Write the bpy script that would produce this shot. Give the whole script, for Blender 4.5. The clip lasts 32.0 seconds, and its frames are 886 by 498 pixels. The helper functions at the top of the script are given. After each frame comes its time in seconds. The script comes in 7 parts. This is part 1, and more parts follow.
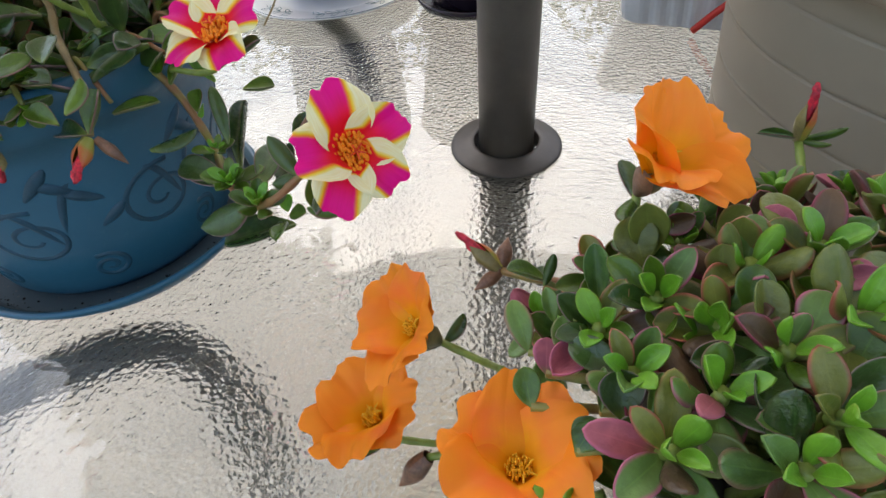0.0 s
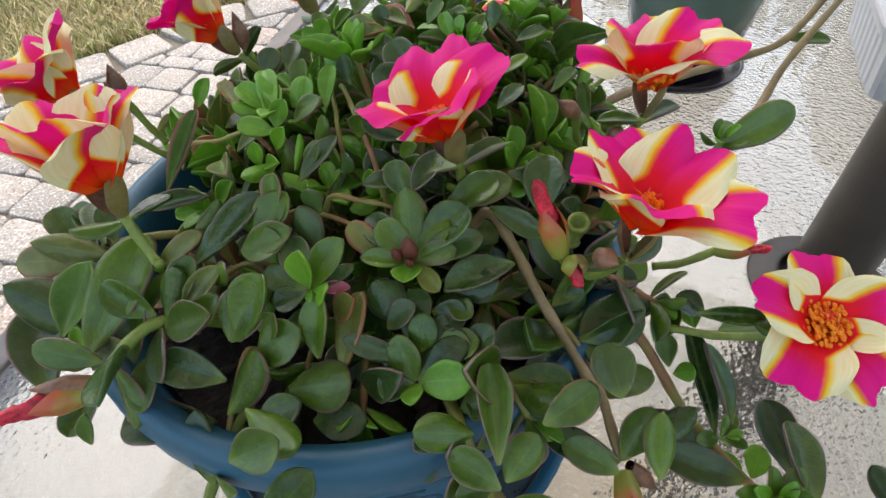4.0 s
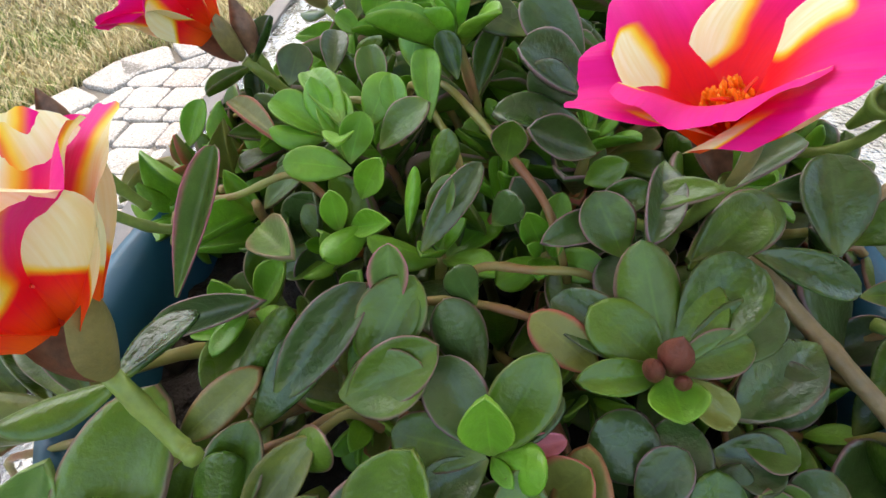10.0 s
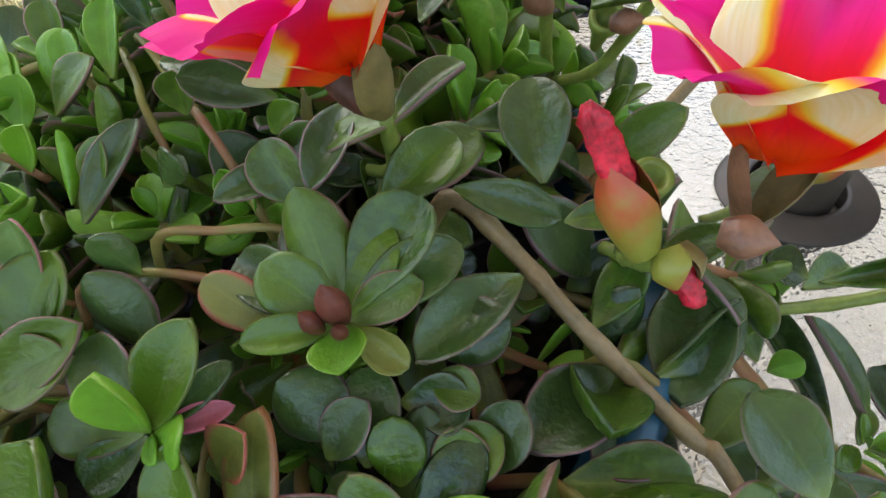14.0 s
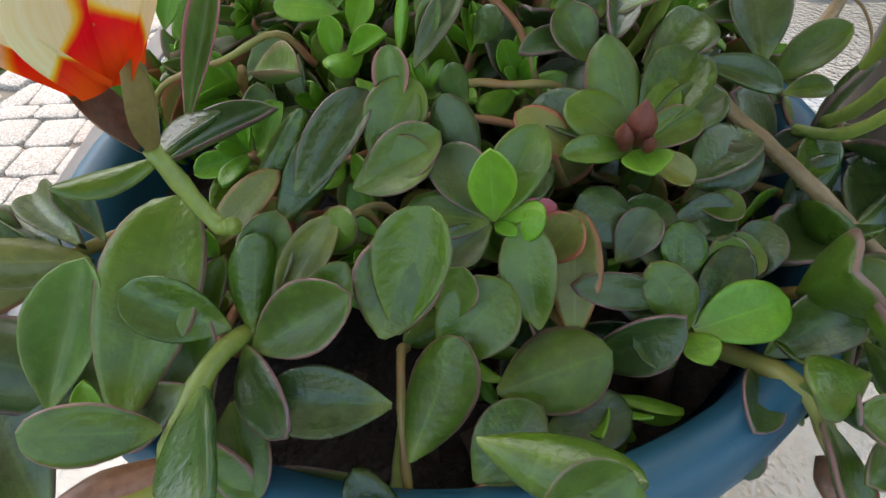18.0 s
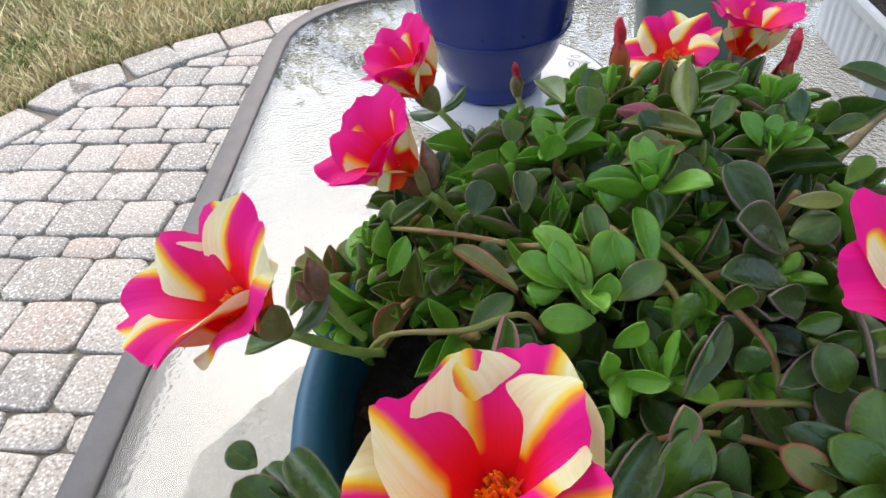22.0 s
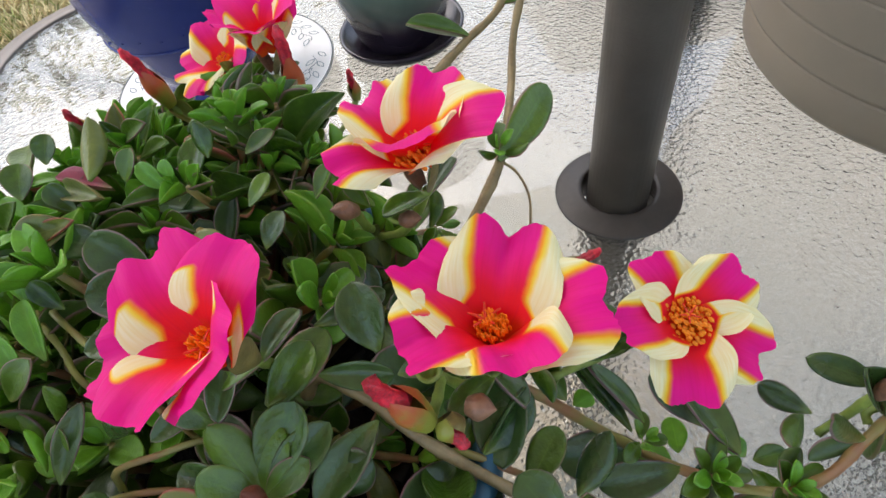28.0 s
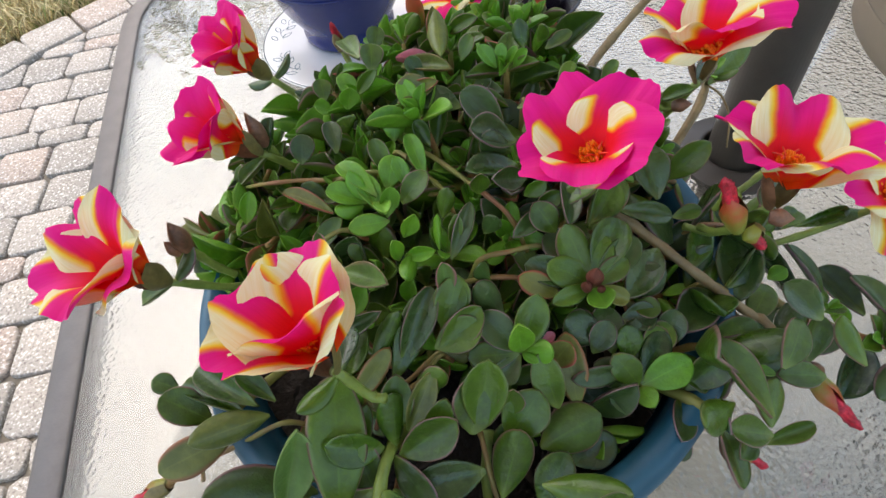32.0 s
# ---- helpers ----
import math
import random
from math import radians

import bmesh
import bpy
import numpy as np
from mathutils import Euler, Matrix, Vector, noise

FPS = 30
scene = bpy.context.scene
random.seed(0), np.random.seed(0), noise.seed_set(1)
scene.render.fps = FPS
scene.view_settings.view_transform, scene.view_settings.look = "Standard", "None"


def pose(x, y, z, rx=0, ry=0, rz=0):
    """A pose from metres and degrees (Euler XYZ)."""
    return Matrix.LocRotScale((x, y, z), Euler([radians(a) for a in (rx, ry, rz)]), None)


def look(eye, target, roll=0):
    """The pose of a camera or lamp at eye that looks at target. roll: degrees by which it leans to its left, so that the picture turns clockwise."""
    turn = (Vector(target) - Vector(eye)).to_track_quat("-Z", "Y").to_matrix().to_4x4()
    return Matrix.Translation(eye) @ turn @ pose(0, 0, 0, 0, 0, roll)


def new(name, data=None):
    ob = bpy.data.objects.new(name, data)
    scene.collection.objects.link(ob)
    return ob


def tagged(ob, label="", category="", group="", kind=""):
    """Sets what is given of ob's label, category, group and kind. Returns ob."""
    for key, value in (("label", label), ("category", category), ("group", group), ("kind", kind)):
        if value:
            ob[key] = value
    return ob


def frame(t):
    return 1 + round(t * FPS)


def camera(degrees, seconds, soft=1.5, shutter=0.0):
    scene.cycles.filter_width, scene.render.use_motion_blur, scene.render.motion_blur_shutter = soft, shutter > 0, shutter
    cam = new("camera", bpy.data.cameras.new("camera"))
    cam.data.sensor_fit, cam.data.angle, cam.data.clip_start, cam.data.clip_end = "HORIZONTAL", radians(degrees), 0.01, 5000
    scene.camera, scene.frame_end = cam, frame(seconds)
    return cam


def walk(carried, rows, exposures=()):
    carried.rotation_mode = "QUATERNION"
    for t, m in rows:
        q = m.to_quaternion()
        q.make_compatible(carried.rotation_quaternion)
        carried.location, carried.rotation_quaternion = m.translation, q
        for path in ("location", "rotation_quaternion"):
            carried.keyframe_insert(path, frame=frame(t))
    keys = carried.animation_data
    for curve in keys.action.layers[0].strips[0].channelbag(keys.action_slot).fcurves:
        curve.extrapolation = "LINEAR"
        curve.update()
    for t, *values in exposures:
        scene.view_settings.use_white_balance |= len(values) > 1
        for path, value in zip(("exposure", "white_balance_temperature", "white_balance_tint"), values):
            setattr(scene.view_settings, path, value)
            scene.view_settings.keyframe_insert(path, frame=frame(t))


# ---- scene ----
cam = camera(77.0, 32.0)
PATH = [
    (0, (0.0171, 0.0037, 0.9286), (-0.0743, 0.7023, 0.2189), -4.92),
    (0.5, (0.0083, 0.0252, 0.9349), (-0.0853, 0.7102, 0.2124), -5.55),
    (1, (-0.0246, 0.0400, 0.9459), (-0.1094, 0.7158, 0.2136), -5.39),
    (1.5, (-0.0506, 0.0561, 0.9538), (-0.1285, 0.7172, 0.2075), -5.22),
    (2, (-0.0773, 0.0675, 0.9609), (-0.1445, 0.7178, 0.2042), -4.80),
    (2.5, (-0.1057, 0.0717, 0.9633), (-0.1691, 0.7141, 0.1996), -4.53),
    (3, (-0.1253, 0.0808, 0.9638), (-0.2317, 0.7343, 0.2145), -7.02),
    (3.5, (-0.1499, 0.0961, 0.9663), (-0.2396, 0.7613, 0.2250), -5.28),
    (5.5, (-0.1782, 0.1199, 0.9419), (-0.3028, 0.8422, 0.2617), -0.13),
    (6, (-0.1839, 0.1251, 0.9342), (-0.3324, 0.8566, 0.2687), 0.11),
    (6.5, (-0.1943, 0.1311, 0.9316), (-0.3507, 0.8703, 0.2765), 0.14),
    (7, (-0.2023, 0.1371, 0.9304), (-0.3529, 0.8728, 0.2700), 0.71),
    (7.5, (-0.2075, 0.1406, 0.9274), (-0.3494, 0.8732, 0.2617), 1.06),
    (8, (-0.2164, 0.1442, 0.9267), (-0.3450, 0.8675, 0.2482), 0.54),
    (8.5, (-0.2245, 0.1476, 0.9291), (-0.3278, 0.8681, 0.2433), -1.34),
    (9, (-0.2203, 0.1515, 0.9265), (-0.2895, 0.8697, 0.2341), -4.08),
    (9.5, (-0.2179, 0.1575, 0.9256), (-0.2534, 0.8729, 0.2278), -6.13),
    (10, (-0.2166, 0.1629, 0.9264), (-0.2229, 0.8674, 0.2167), -6.57),
    (10.5, (-0.2090, 0.1659, 0.9300), (-0.1897, 0.8524, 0.2031), -7.25),
    (11, (-0.2009, 0.1685, 0.9308), (-0.1417, 0.8413, 0.1933), -7.72),
    (11.5, (-0.1958, 0.1707, 0.9324), (-0.1208, 0.8253, 0.1801), -9.08),
    (12, (-0.1868, 0.1644, 0.9286), (-0.1079, 0.8011, 0.1615), -9.65),
    (12.5, (-0.1795, 0.1652, 0.9254), (-0.1104, 0.7870, 0.1453), -9.93),
    (13, (-0.1815, 0.1644, 0.9189), (-0.1358, 0.7956, 0.1447), -9.78),
    (13.5, (-0.1764, 0.1620, 0.9180), (-0.1243, 0.8070, 0.1557), -8.98),
    (15.5, (-0.1753, 0.1560, 0.9167), (-0.1001, 0.8008, 0.1561), -7.88),
    (16, (-0.1772, 0.1551, 0.9159), (-0.1011, 0.8013, 0.1565), -7.62),
    (16.5, (-0.1872, 0.1498, 0.9168), (-0.1108, 0.8003, 0.1611), -7.30),
    (17, (-0.2013, 0.1421, 0.9143), (-0.1243, 0.8037, 0.1684), -6.94),
    (17.5, (-0.2175, 0.1401, 0.9115), (-0.1351, 0.8065, 0.1704), -6.15),
    (18, (-0.2305, 0.1352, 0.9136), (-0.1378, 0.8106, 0.1820), -4.99),
    (18.5, (-0.2471, 0.1292, 0.9142), (-0.1456, 0.8115, 0.1902), -3.68),
    (19, (-0.2547, 0.1219, 0.9141), (-0.1627, 0.8123, 0.1965), -3.32),
    (19.5, (-0.2684, 0.1257, 0.9247), (-0.1829, 0.8219, 0.2119), -3.06),
    (20, (-0.2761, 0.1397, 0.9383), (-0.1983, 0.8423, 0.2310), -3.26),
    (20.5, (-0.2792, 0.1541, 0.9457), (-0.2047, 0.8558, 0.2371), -3.70),
    (21, (-0.2819, 0.1636, 0.9529), (-0.2081, 0.8665, 0.2454), -3.83),
    (21.5, (-0.2782, 0.1731, 0.9567), (-0.2033, 0.8752, 0.2486), -4.05),
    (22, (-0.2697, 0.1774, 0.9625), (-0.1946, 0.8766, 0.2515), -4.43),
    (22.5, (-0.2437, 0.1943, 0.9691), (-0.1753, 0.8801, 0.2446), -5.64),
    (23, (-0.2305, 0.1999, 0.9671), (-0.1600, 0.8722, 0.2302), -5.71),
    (23.5, (-0.2244, 0.2043, 0.9621), (-0.1308, 0.8611, 0.2138), -7.26),
    (24, (-0.2159, 0.2067, 0.9598), (-0.0742, 0.8418, 0.2004), -9.24),
    (24.5, (-0.2149, 0.2010, 0.9593), (-0.0402, 0.8225, 0.1956), -8.97),
    (26.5, (-0.1833, 0.1904, 0.9731), (0.0086, 0.7659, 0.1781), -9.72),
    (27, (-0.1794, 0.1798, 0.9735), (0.0125, 0.7553, 0.1785), -10.50),
    (27.5, (-0.1640, 0.1655, 0.9732), (0.0255, 0.7438, 0.1797), -11.77),
    (28, (-0.1526, 0.1548, 0.9713), (0.0347, 0.7361, 0.1795), -12.85),
    (28.5, (-0.1454, 0.1527, 0.9713), (0.0293, 0.7295, 0.1733), -14.64),
    (29, (-0.1412, 0.1516, 0.9722), (0.0133, 0.7133, 0.1594), -16.36),
    (29.5, (-0.1456, 0.1478, 0.9725), (-0.0096, 0.6966, 0.1477), -17.93),
    (30, (-0.1556, 0.1360, 0.9733), (-0.0244, 0.6842, 0.1474), -18.48),
    (30.5, (-0.1705, 0.1267, 0.9746), (-0.0403, 0.6741, 0.1480), -18.33),
    (31, (-0.1959, 0.1210, 0.9788), (-0.0549, 0.6768, 0.1596), -16.81),
    (31.5, (-0.2220, 0.1246, 0.9847), (-0.0666, 0.6998, 0.1816), -13.82),
    (32, (-0.2464, 0.1359, 0.9898), (-0.0877, 0.7244, 0.1970), -10.29),
]
walk(cam, [(t, look(eye, target, roll)) for t, eye, target, roll in PATH], exposures=((0.0, 1.56, 7000, 15), (3.5, 1.54, 7000, 15), (6.0, 1.7, 7000, 15), (8.0, 1.82, 7000, 15), (10.0, 1.98, 7000, 15), (12.0, 1.97, 7000, 15), (15.0, 2.02, 7000, 15), (16.0, 2.05, 7000, 15), (17.0, 1.95, 7000, 15), (19.0, 1.64, 6900, 15), (21.0, 1.52, 6650, 14), (24.0, 1.6, 6550, 13), (27.0, 1.64, 6950, 15), (32.0, 1.49, 6900, 15)))

# ---- light ----
world = bpy.data.worlds.new("overcast_sky")
scene.world = world
world.use_nodes = True
SKY = world.node_tree.nodes.new("ShaderNodeTexSky")
SKY.sky_type, SKY.sun_disc = "NISHITA", False
SUN_AZ = radians(-12)
SKY.sun_elevation, SKY.sun_rotation = radians(62), SUN_AZ
SKY.dust_density, SKY.ozone_density, SKY.air_density = 4.2, 3.5, 1.8
BG = world.node_tree.nodes["Background"]
BG.inputs["Strength"].default_value = 0.15
world.node_tree.links.new(SKY.outputs["Color"], BG.inputs["Color"])
sun_data = bpy.data.lights.new("sun", "SUN")
sun_data.energy, sun_data.angle, sun_data.color = 0.5, radians(70), (1.0, 0.96, 0.9)
sun = new("sun", sun_data)
sun.matrix_world = look((0, 0, 5), (-math.sin(SUN_AZ) * 2.5, -math.cos(SUN_AZ) * 2.5, 5 - 4.7))

# ---- helpers ----
TZ = 0.70                      # height of the table top
POT = Vector((-0.213, 0.247, TZ))


def part(name, bm, material, parent=None, label="", smooth=True):
    me = bpy.data.meshes.new(name)
    bm.normal_update()
    bm.to_mesh(me)
    bm.free()
    if smooth:
        me.polygons.foreach_set("use_smooth", [True] * len(me.polygons))
    if material:
        me.materials.append(material)
    ob = new(name, me)
    if parent:
        ob.parent = parent
    if label:
        tagged(ob, label)
    return ob


def thing(name, label, category, at=(0, 0, 0), group="", kind=""):
    ob = new(name)
    ob.empty_display_size = 0.01
    ob.location = at
    return tagged(ob, label, category, group, kind)


def under(parent, ob):
    """Makes ob, built in world places, a child of a thing that stands at parent.location."""
    ob.parent = parent
    ob.matrix_parent_inverse = Matrix.Translation(-parent.location)
    return ob


def lathe(profile, seg=48, at=(0, 0, 0), wobble=0.0):
    """A body of revolution from (radius, height) pairs."""
    bm = bmesh.new()
    rings = []
    for r, z in profile:
        if r < 1e-5:
            rings.append([bm.verts.new((at[0], at[1], at[2] + z))])
        else:
            ring = []
            for i in range(seg):
                a = 2 * math.pi * i / seg
                rr = r * (1 + wobble * math.sin(3 * a + z * 40))
                ring.append(bm.verts.new((at[0] + rr * math.cos(a), at[1] + rr * math.sin(a), at[2] + z)))
            rings.append(ring)
    for a, b in zip(rings, rings[1:]):
        if len(a) == 1 and len(b) == 1:
            continue
        for i in range(seg):
            j = (i + 1) % seg
            if len(a) == 1:
                bm.faces.new((a[0], b[j], b[i]))
            elif len(b) == 1:
                bm.faces.new((a[i], a[j], b[0]))
            else:
                bm.faces.new((a[i], a[j], b[j], b[i]))
    bmesh.ops.recalc_face_normals(bm, faces=bm.faces)
    return bm


def smooth_line(points, steps=6):
    """A Catmull-Rom line through points."""
    p = [Vector(q) for q in points]
    p = [2 * p[0] - p[1]] + p + [2 * p[-1] - p[-2]]
    out = []
    for i in range(1, len(p) - 2):
        for k in range(steps):
            t = k / steps
            out.append(0.5 * (2 * p[i] + (p[i + 1] - p[i - 1]) * t + (2 * p[i - 1] - 5 * p[i] + 4 * p[i + 1] - p[i + 2]) * t * t
                              + (3 * p[i] - p[i - 1] - 3 * p[i + 1] + p[i + 2]) * t ** 3))
    return out + [p[-2]]


def tube(line, radius, seg=8, bm=None, knots=0.0, flat=1.0):
    """A tube along a line; radius is a number or a function of 0..1."""
    bm = bm or bmesh.new()
    n = len(line)
    side, last = Vector((0.3, 0.9, 0.2)), None
    for i, q in enumerate(line):
        way = (line[min(i + 1, n - 1)] - line[max(i - 1, 0)]).normalized()
        u = (side - way * side.dot(way)).normalized()
        v = way.cross(u)
        side = u
        r = radius(i / (n - 1)) if callable(radius) else radius
        if knots and i % 4 == 0:
            r *= 1 + knots
        ring = [bm.verts.new(q + r * (u * math.cos(2 * math.pi * k / seg) + v * flat * math.sin(2 * math.pi * k / seg))) for k in range(seg)]
        if last:
            for k in range(seg):
                bm.faces.new((last[k], last[(k + 1) % seg], ring[(k + 1) % seg], ring[k]))
        else:
            bm.faces.new(ring[::-1])
        last = ring
    bm.faces.new(last)
    return bm


def box(bm, lo, hi):
    m = Matrix.LocRotScale(((Vector(lo) + Vector(hi)) / 2), None, Vector(hi) - Vector(lo))
    return bmesh.ops.create_cube(bm, size=1.0, matrix=m)


# ---- materials ----
class Nodes:
    """A short way to write node trees."""

    def __init__(self, name):
        self.mat = bpy.data.materials.new(name)
        self.mat.use_nodes = True
        self.t = self.mat.node_tree
        self.bsdf = self.t.nodes["Principled BSDF"]
        self.out = self.t.nodes["Material Output"]

    def n(self, kind, **inputs):
        node = self.t.nodes.new("ShaderNode" + kind)
        for k, v in inputs.items():
            self.put(node.inputs[int(k[1:])] if k[0] == "i" and k[1:].isdigit() else node.inputs[k.replace("_", " ")], v)
        return node

    def put(self, socket, v):
        if isinstance(v, bpy.types.NodeSocket):
            self.t.links.new(v, socket)
        else:
            socket.default_value = v

    def set(self, **inputs):
        for k, v in inputs.items():
            self.put(self.bsdf.inputs[k.replace("_", " ")], v)
        return self

    def math(self, op, a, b=0.0, c=0.0, clamp=False):
        node = self.t.nodes.new("ShaderNodeMath")
        node.operation, node.use_clamp = op, clamp
        for i, v in enumerate((a, b, c)):
            self.put(node.inputs[i], v)
        return node.outputs[0]

    def step(self, v, lo, hi):
        node = self.t.nodes.new("ShaderNodeMapRange")
        node.interpolation_type = "SMOOTHSTEP"
        for i, q in enumerate((v, lo, hi, 0.0, 1.0)):
            self.put(node.inputs[i], q)
        return node.outputs[0]

    def mix(self, fac, a, b, blend="MIX"):
        node = self.t.nodes.new("ShaderNodeMix")
        node.data_type, node.blend_type = "RGBA", blend
        self.put(node.inputs[0], fac)
        for i, v in ((6, a), (7, b)):
            self.put(node.inputs[i], (*v, 1.0) if isinstance(v, tuple) and len(v) == 3 else v)
        return node.outputs[2]

    def coord(self, which="Object"):
        return self.t.nodes.new("ShaderNodeTexCoord").outputs[which]

    def place(self):
        return self.t.nodes.new("ShaderNodeNewGeometry").outputs["Position"]

    def noise(self, scale, vector=None, detail=3.0, rough=0.55):
        node = self.n("TexNoise", Scale=scale, Detail=detail, Roughness=rough)
        if vector is not None:
            self.put(node.inputs["Vector"], vector)
        return node.outputs["Fac"]

    def random(self):
        return self.t.nodes.new("ShaderNodeObjectInfo").outputs["Random"]

    def bump(self, height, strength=0.3, distance=0.001):
        node = self.n("Bump", Strength=strength, Distance=distance, Height=height)
        self.put(self.bsdf.inputs["Normal"], node.outputs[0])
        return self


def plain(name, colour, rough=0.5, vary=0.15, scale=60.0, bump=0.0, bscale=300.0, metal=0.0, coat=0.0, bdist=0.0006):
    m = Nodes(name)
    v = m.place()
    big, fine = m.noise(scale, v), m.noise(scale * 7, v)
    fac = m.math("ADD", m.math("MULTIPLY", big, 0.7), m.math("MULTIPLY", fine, 0.3))
    dark = tuple(c * (1 - vary) for c in colour)
    light = tuple(min(1, c * (1 + vary)) for c in colour)
    m.set(Base_Color=m.mix(m.step(fac, 0.3, 0.7), dark, light), Metallic=metal, Coat_Weight=coat, Coat_Roughness=0.08)
    m.set(Roughness=m.math("ADD", rough - 0.06, m.math("MULTIPLY", fine, 0.12)))
    if bump:
        m.bump(m.noise(bscale, v, 4.0), bump, bdist)
    return m.mat


def leaf_material(name, dark, light, edge, rough=0.18, rim=0.8):
    """Waxy leaf: mottled body, faint midrib, thin flushed margin and a patchy sheen."""
    m = Nodes(name)
    uv = m.n("SeparateXYZ", Vector=m.coord("UV")).outputs
    u, v = uv[0], uv[1]
    side = m.math("ABSOLUTE", m.math("SUBTRACT", m.math("MULTIPLY", u, 2.0), 1.0))
    where = m.place()
    rnd = m.random()
    other = m.math("FRACT", m.math("MULTIPLY", rnd, 7.3))
    body = m.mix(rnd, dark, light)
    body = m.mix(m.math("MULTIPLY", other, 0.3), body, (light[0] * 1.35, light[1] * 0.95, light[2] * 0.7))
    mott = m.noise(420.0, where, 4.0)
    cloud = m.noise(95.0, where, 2.0)
    body = m.mix(m.math("MULTIPLY", m.step(mott, 0.4, 0.72), 0.3), body, tuple(c * 1.45 for c in light))
    body = m.mix(m.math("MULTIPLY", m.step(cloud, 0.4, 0.7), 0.35), body, tuple(c * 0.55 for c in dark))
    rib = m.math("MULTIPLY", m.math("SUBTRACT", 1.0, m.step(side, 0.0, 0.09)), m.math("MULTIPLY", m.math("SUBTRACT", 1.0, v), 0.3))
    body = m.mix(rib, body, tuple(min(1, c * 1.9) for c in light))
    low = m.math("SUBTRACT", 1.0, m.step(v, 0.0, 0.22))
    body = m.mix(m.math("MULTIPLY", low, 0.55), body, (0.2, 0.27, 0.05))
    wild = m.math("ADD", m.math("MAXIMUM", side, m.step(v, 0.8, 1.06)), m.math("MULTIPLY", m.math("SUBTRACT", mott, 0.5), 0.1))
    rimmed = m.math("MULTIPLY", m.step(wild, 0.68 if rim > 0.9 else 0.87, 0.97), m.math("MULTIPLY", rim, m.step(other, 0.05, 0.7)))
    body = m.mix(rimmed, body, edge)
    m.set(Base_Color=body, Roughness=m.math("ADD", rough, m.math("ADD", m.math("MULTIPLY", cloud, 0.2), m.math("MULTIPLY", other, 0.14))))
    m.set(Subsurface_Weight=0.06, Subsurface_Radius=(0.004, 0.006, 0.002), Subsurface_Scale=0.3, Specular_IOR_Level=0.55)
    m.bump(m.math("ADD", m.noise(900.0, where, 3.0), m.math("MULTIPLY", m.noise(170.0, where), 2.2)), 0.34, 0.0006)
    return m.mat


LEAF = leaf_material("leaf_green", (0.025, 0.069, 0.005), (0.083, 0.17, 0.012), (0.25, 0.115, 0.12))
LEAF_DARK = leaf_material("leaf_blue_green", (0.018, 0.048, 0.010), (0.054, 0.11, 0.025), (0.25, 0.13, 0.15), 0.13)
LEAF_YOUNG = leaf_material("leaf_bright_green", (0.09, 0.27, 0.014), (0.14, 0.35, 0.022), (0.26, 0.3, 0.04), 0.27, 0.25)
LEAF_RED = leaf_material("leaf_flushed_red", (0.09, 0.13, 0.025), (0.18, 0.2, 0.035), (0.36, 0.09, 0.06), 0.28, 1.0)
LEAF_PINK = leaf_material("leaf_pink_tinged", (0.06, 0.145, 0.035), (0.14, 0.26, 0.055), (0.42, 0.11, 0.17), 0.27, 1.0)
LEAF_WINE = leaf_material("leaf_wine", (0.07, 0.04, 0.025), (0.13, 0.075, 0.035), (0.22, 0.035, 0.06), 0.26, 1.0)
LEAF_ROSE = leaf_material("leaf_rose", (0.3, 0.07, 0.12), (0.46, 0.12, 0.14), (0.5, 0.12, 0.2), 0.34, 1.0)


def stem_material():
    m = Nodes("stem")
    v = m.place()
    f = m.step(m.noise(45.0, v), 0.35, 0.65)
    m.set(Base_Color=m.mix(f, (0.25, 0.26, 0.055), (0.32, 0.13, 0.06)), Roughness=0.45, Subsurface_Weight=0.05, Subsurface_Scale=0.2)
    m.bump(m.noise(900.0, v), 0.3, 0.0004)
    return m.mat


STEM = stem_material()
STEM_GREEN = plain("stem_young", (0.2, 0.27, 0.05), 0.42, 0.25, 120.0, 0.2, 900.0)
STEM_TAN = plain("stem_woody", (0.28, 0.195, 0.085), 0.45, 0.25, 120.0, 0.4, 800.0)


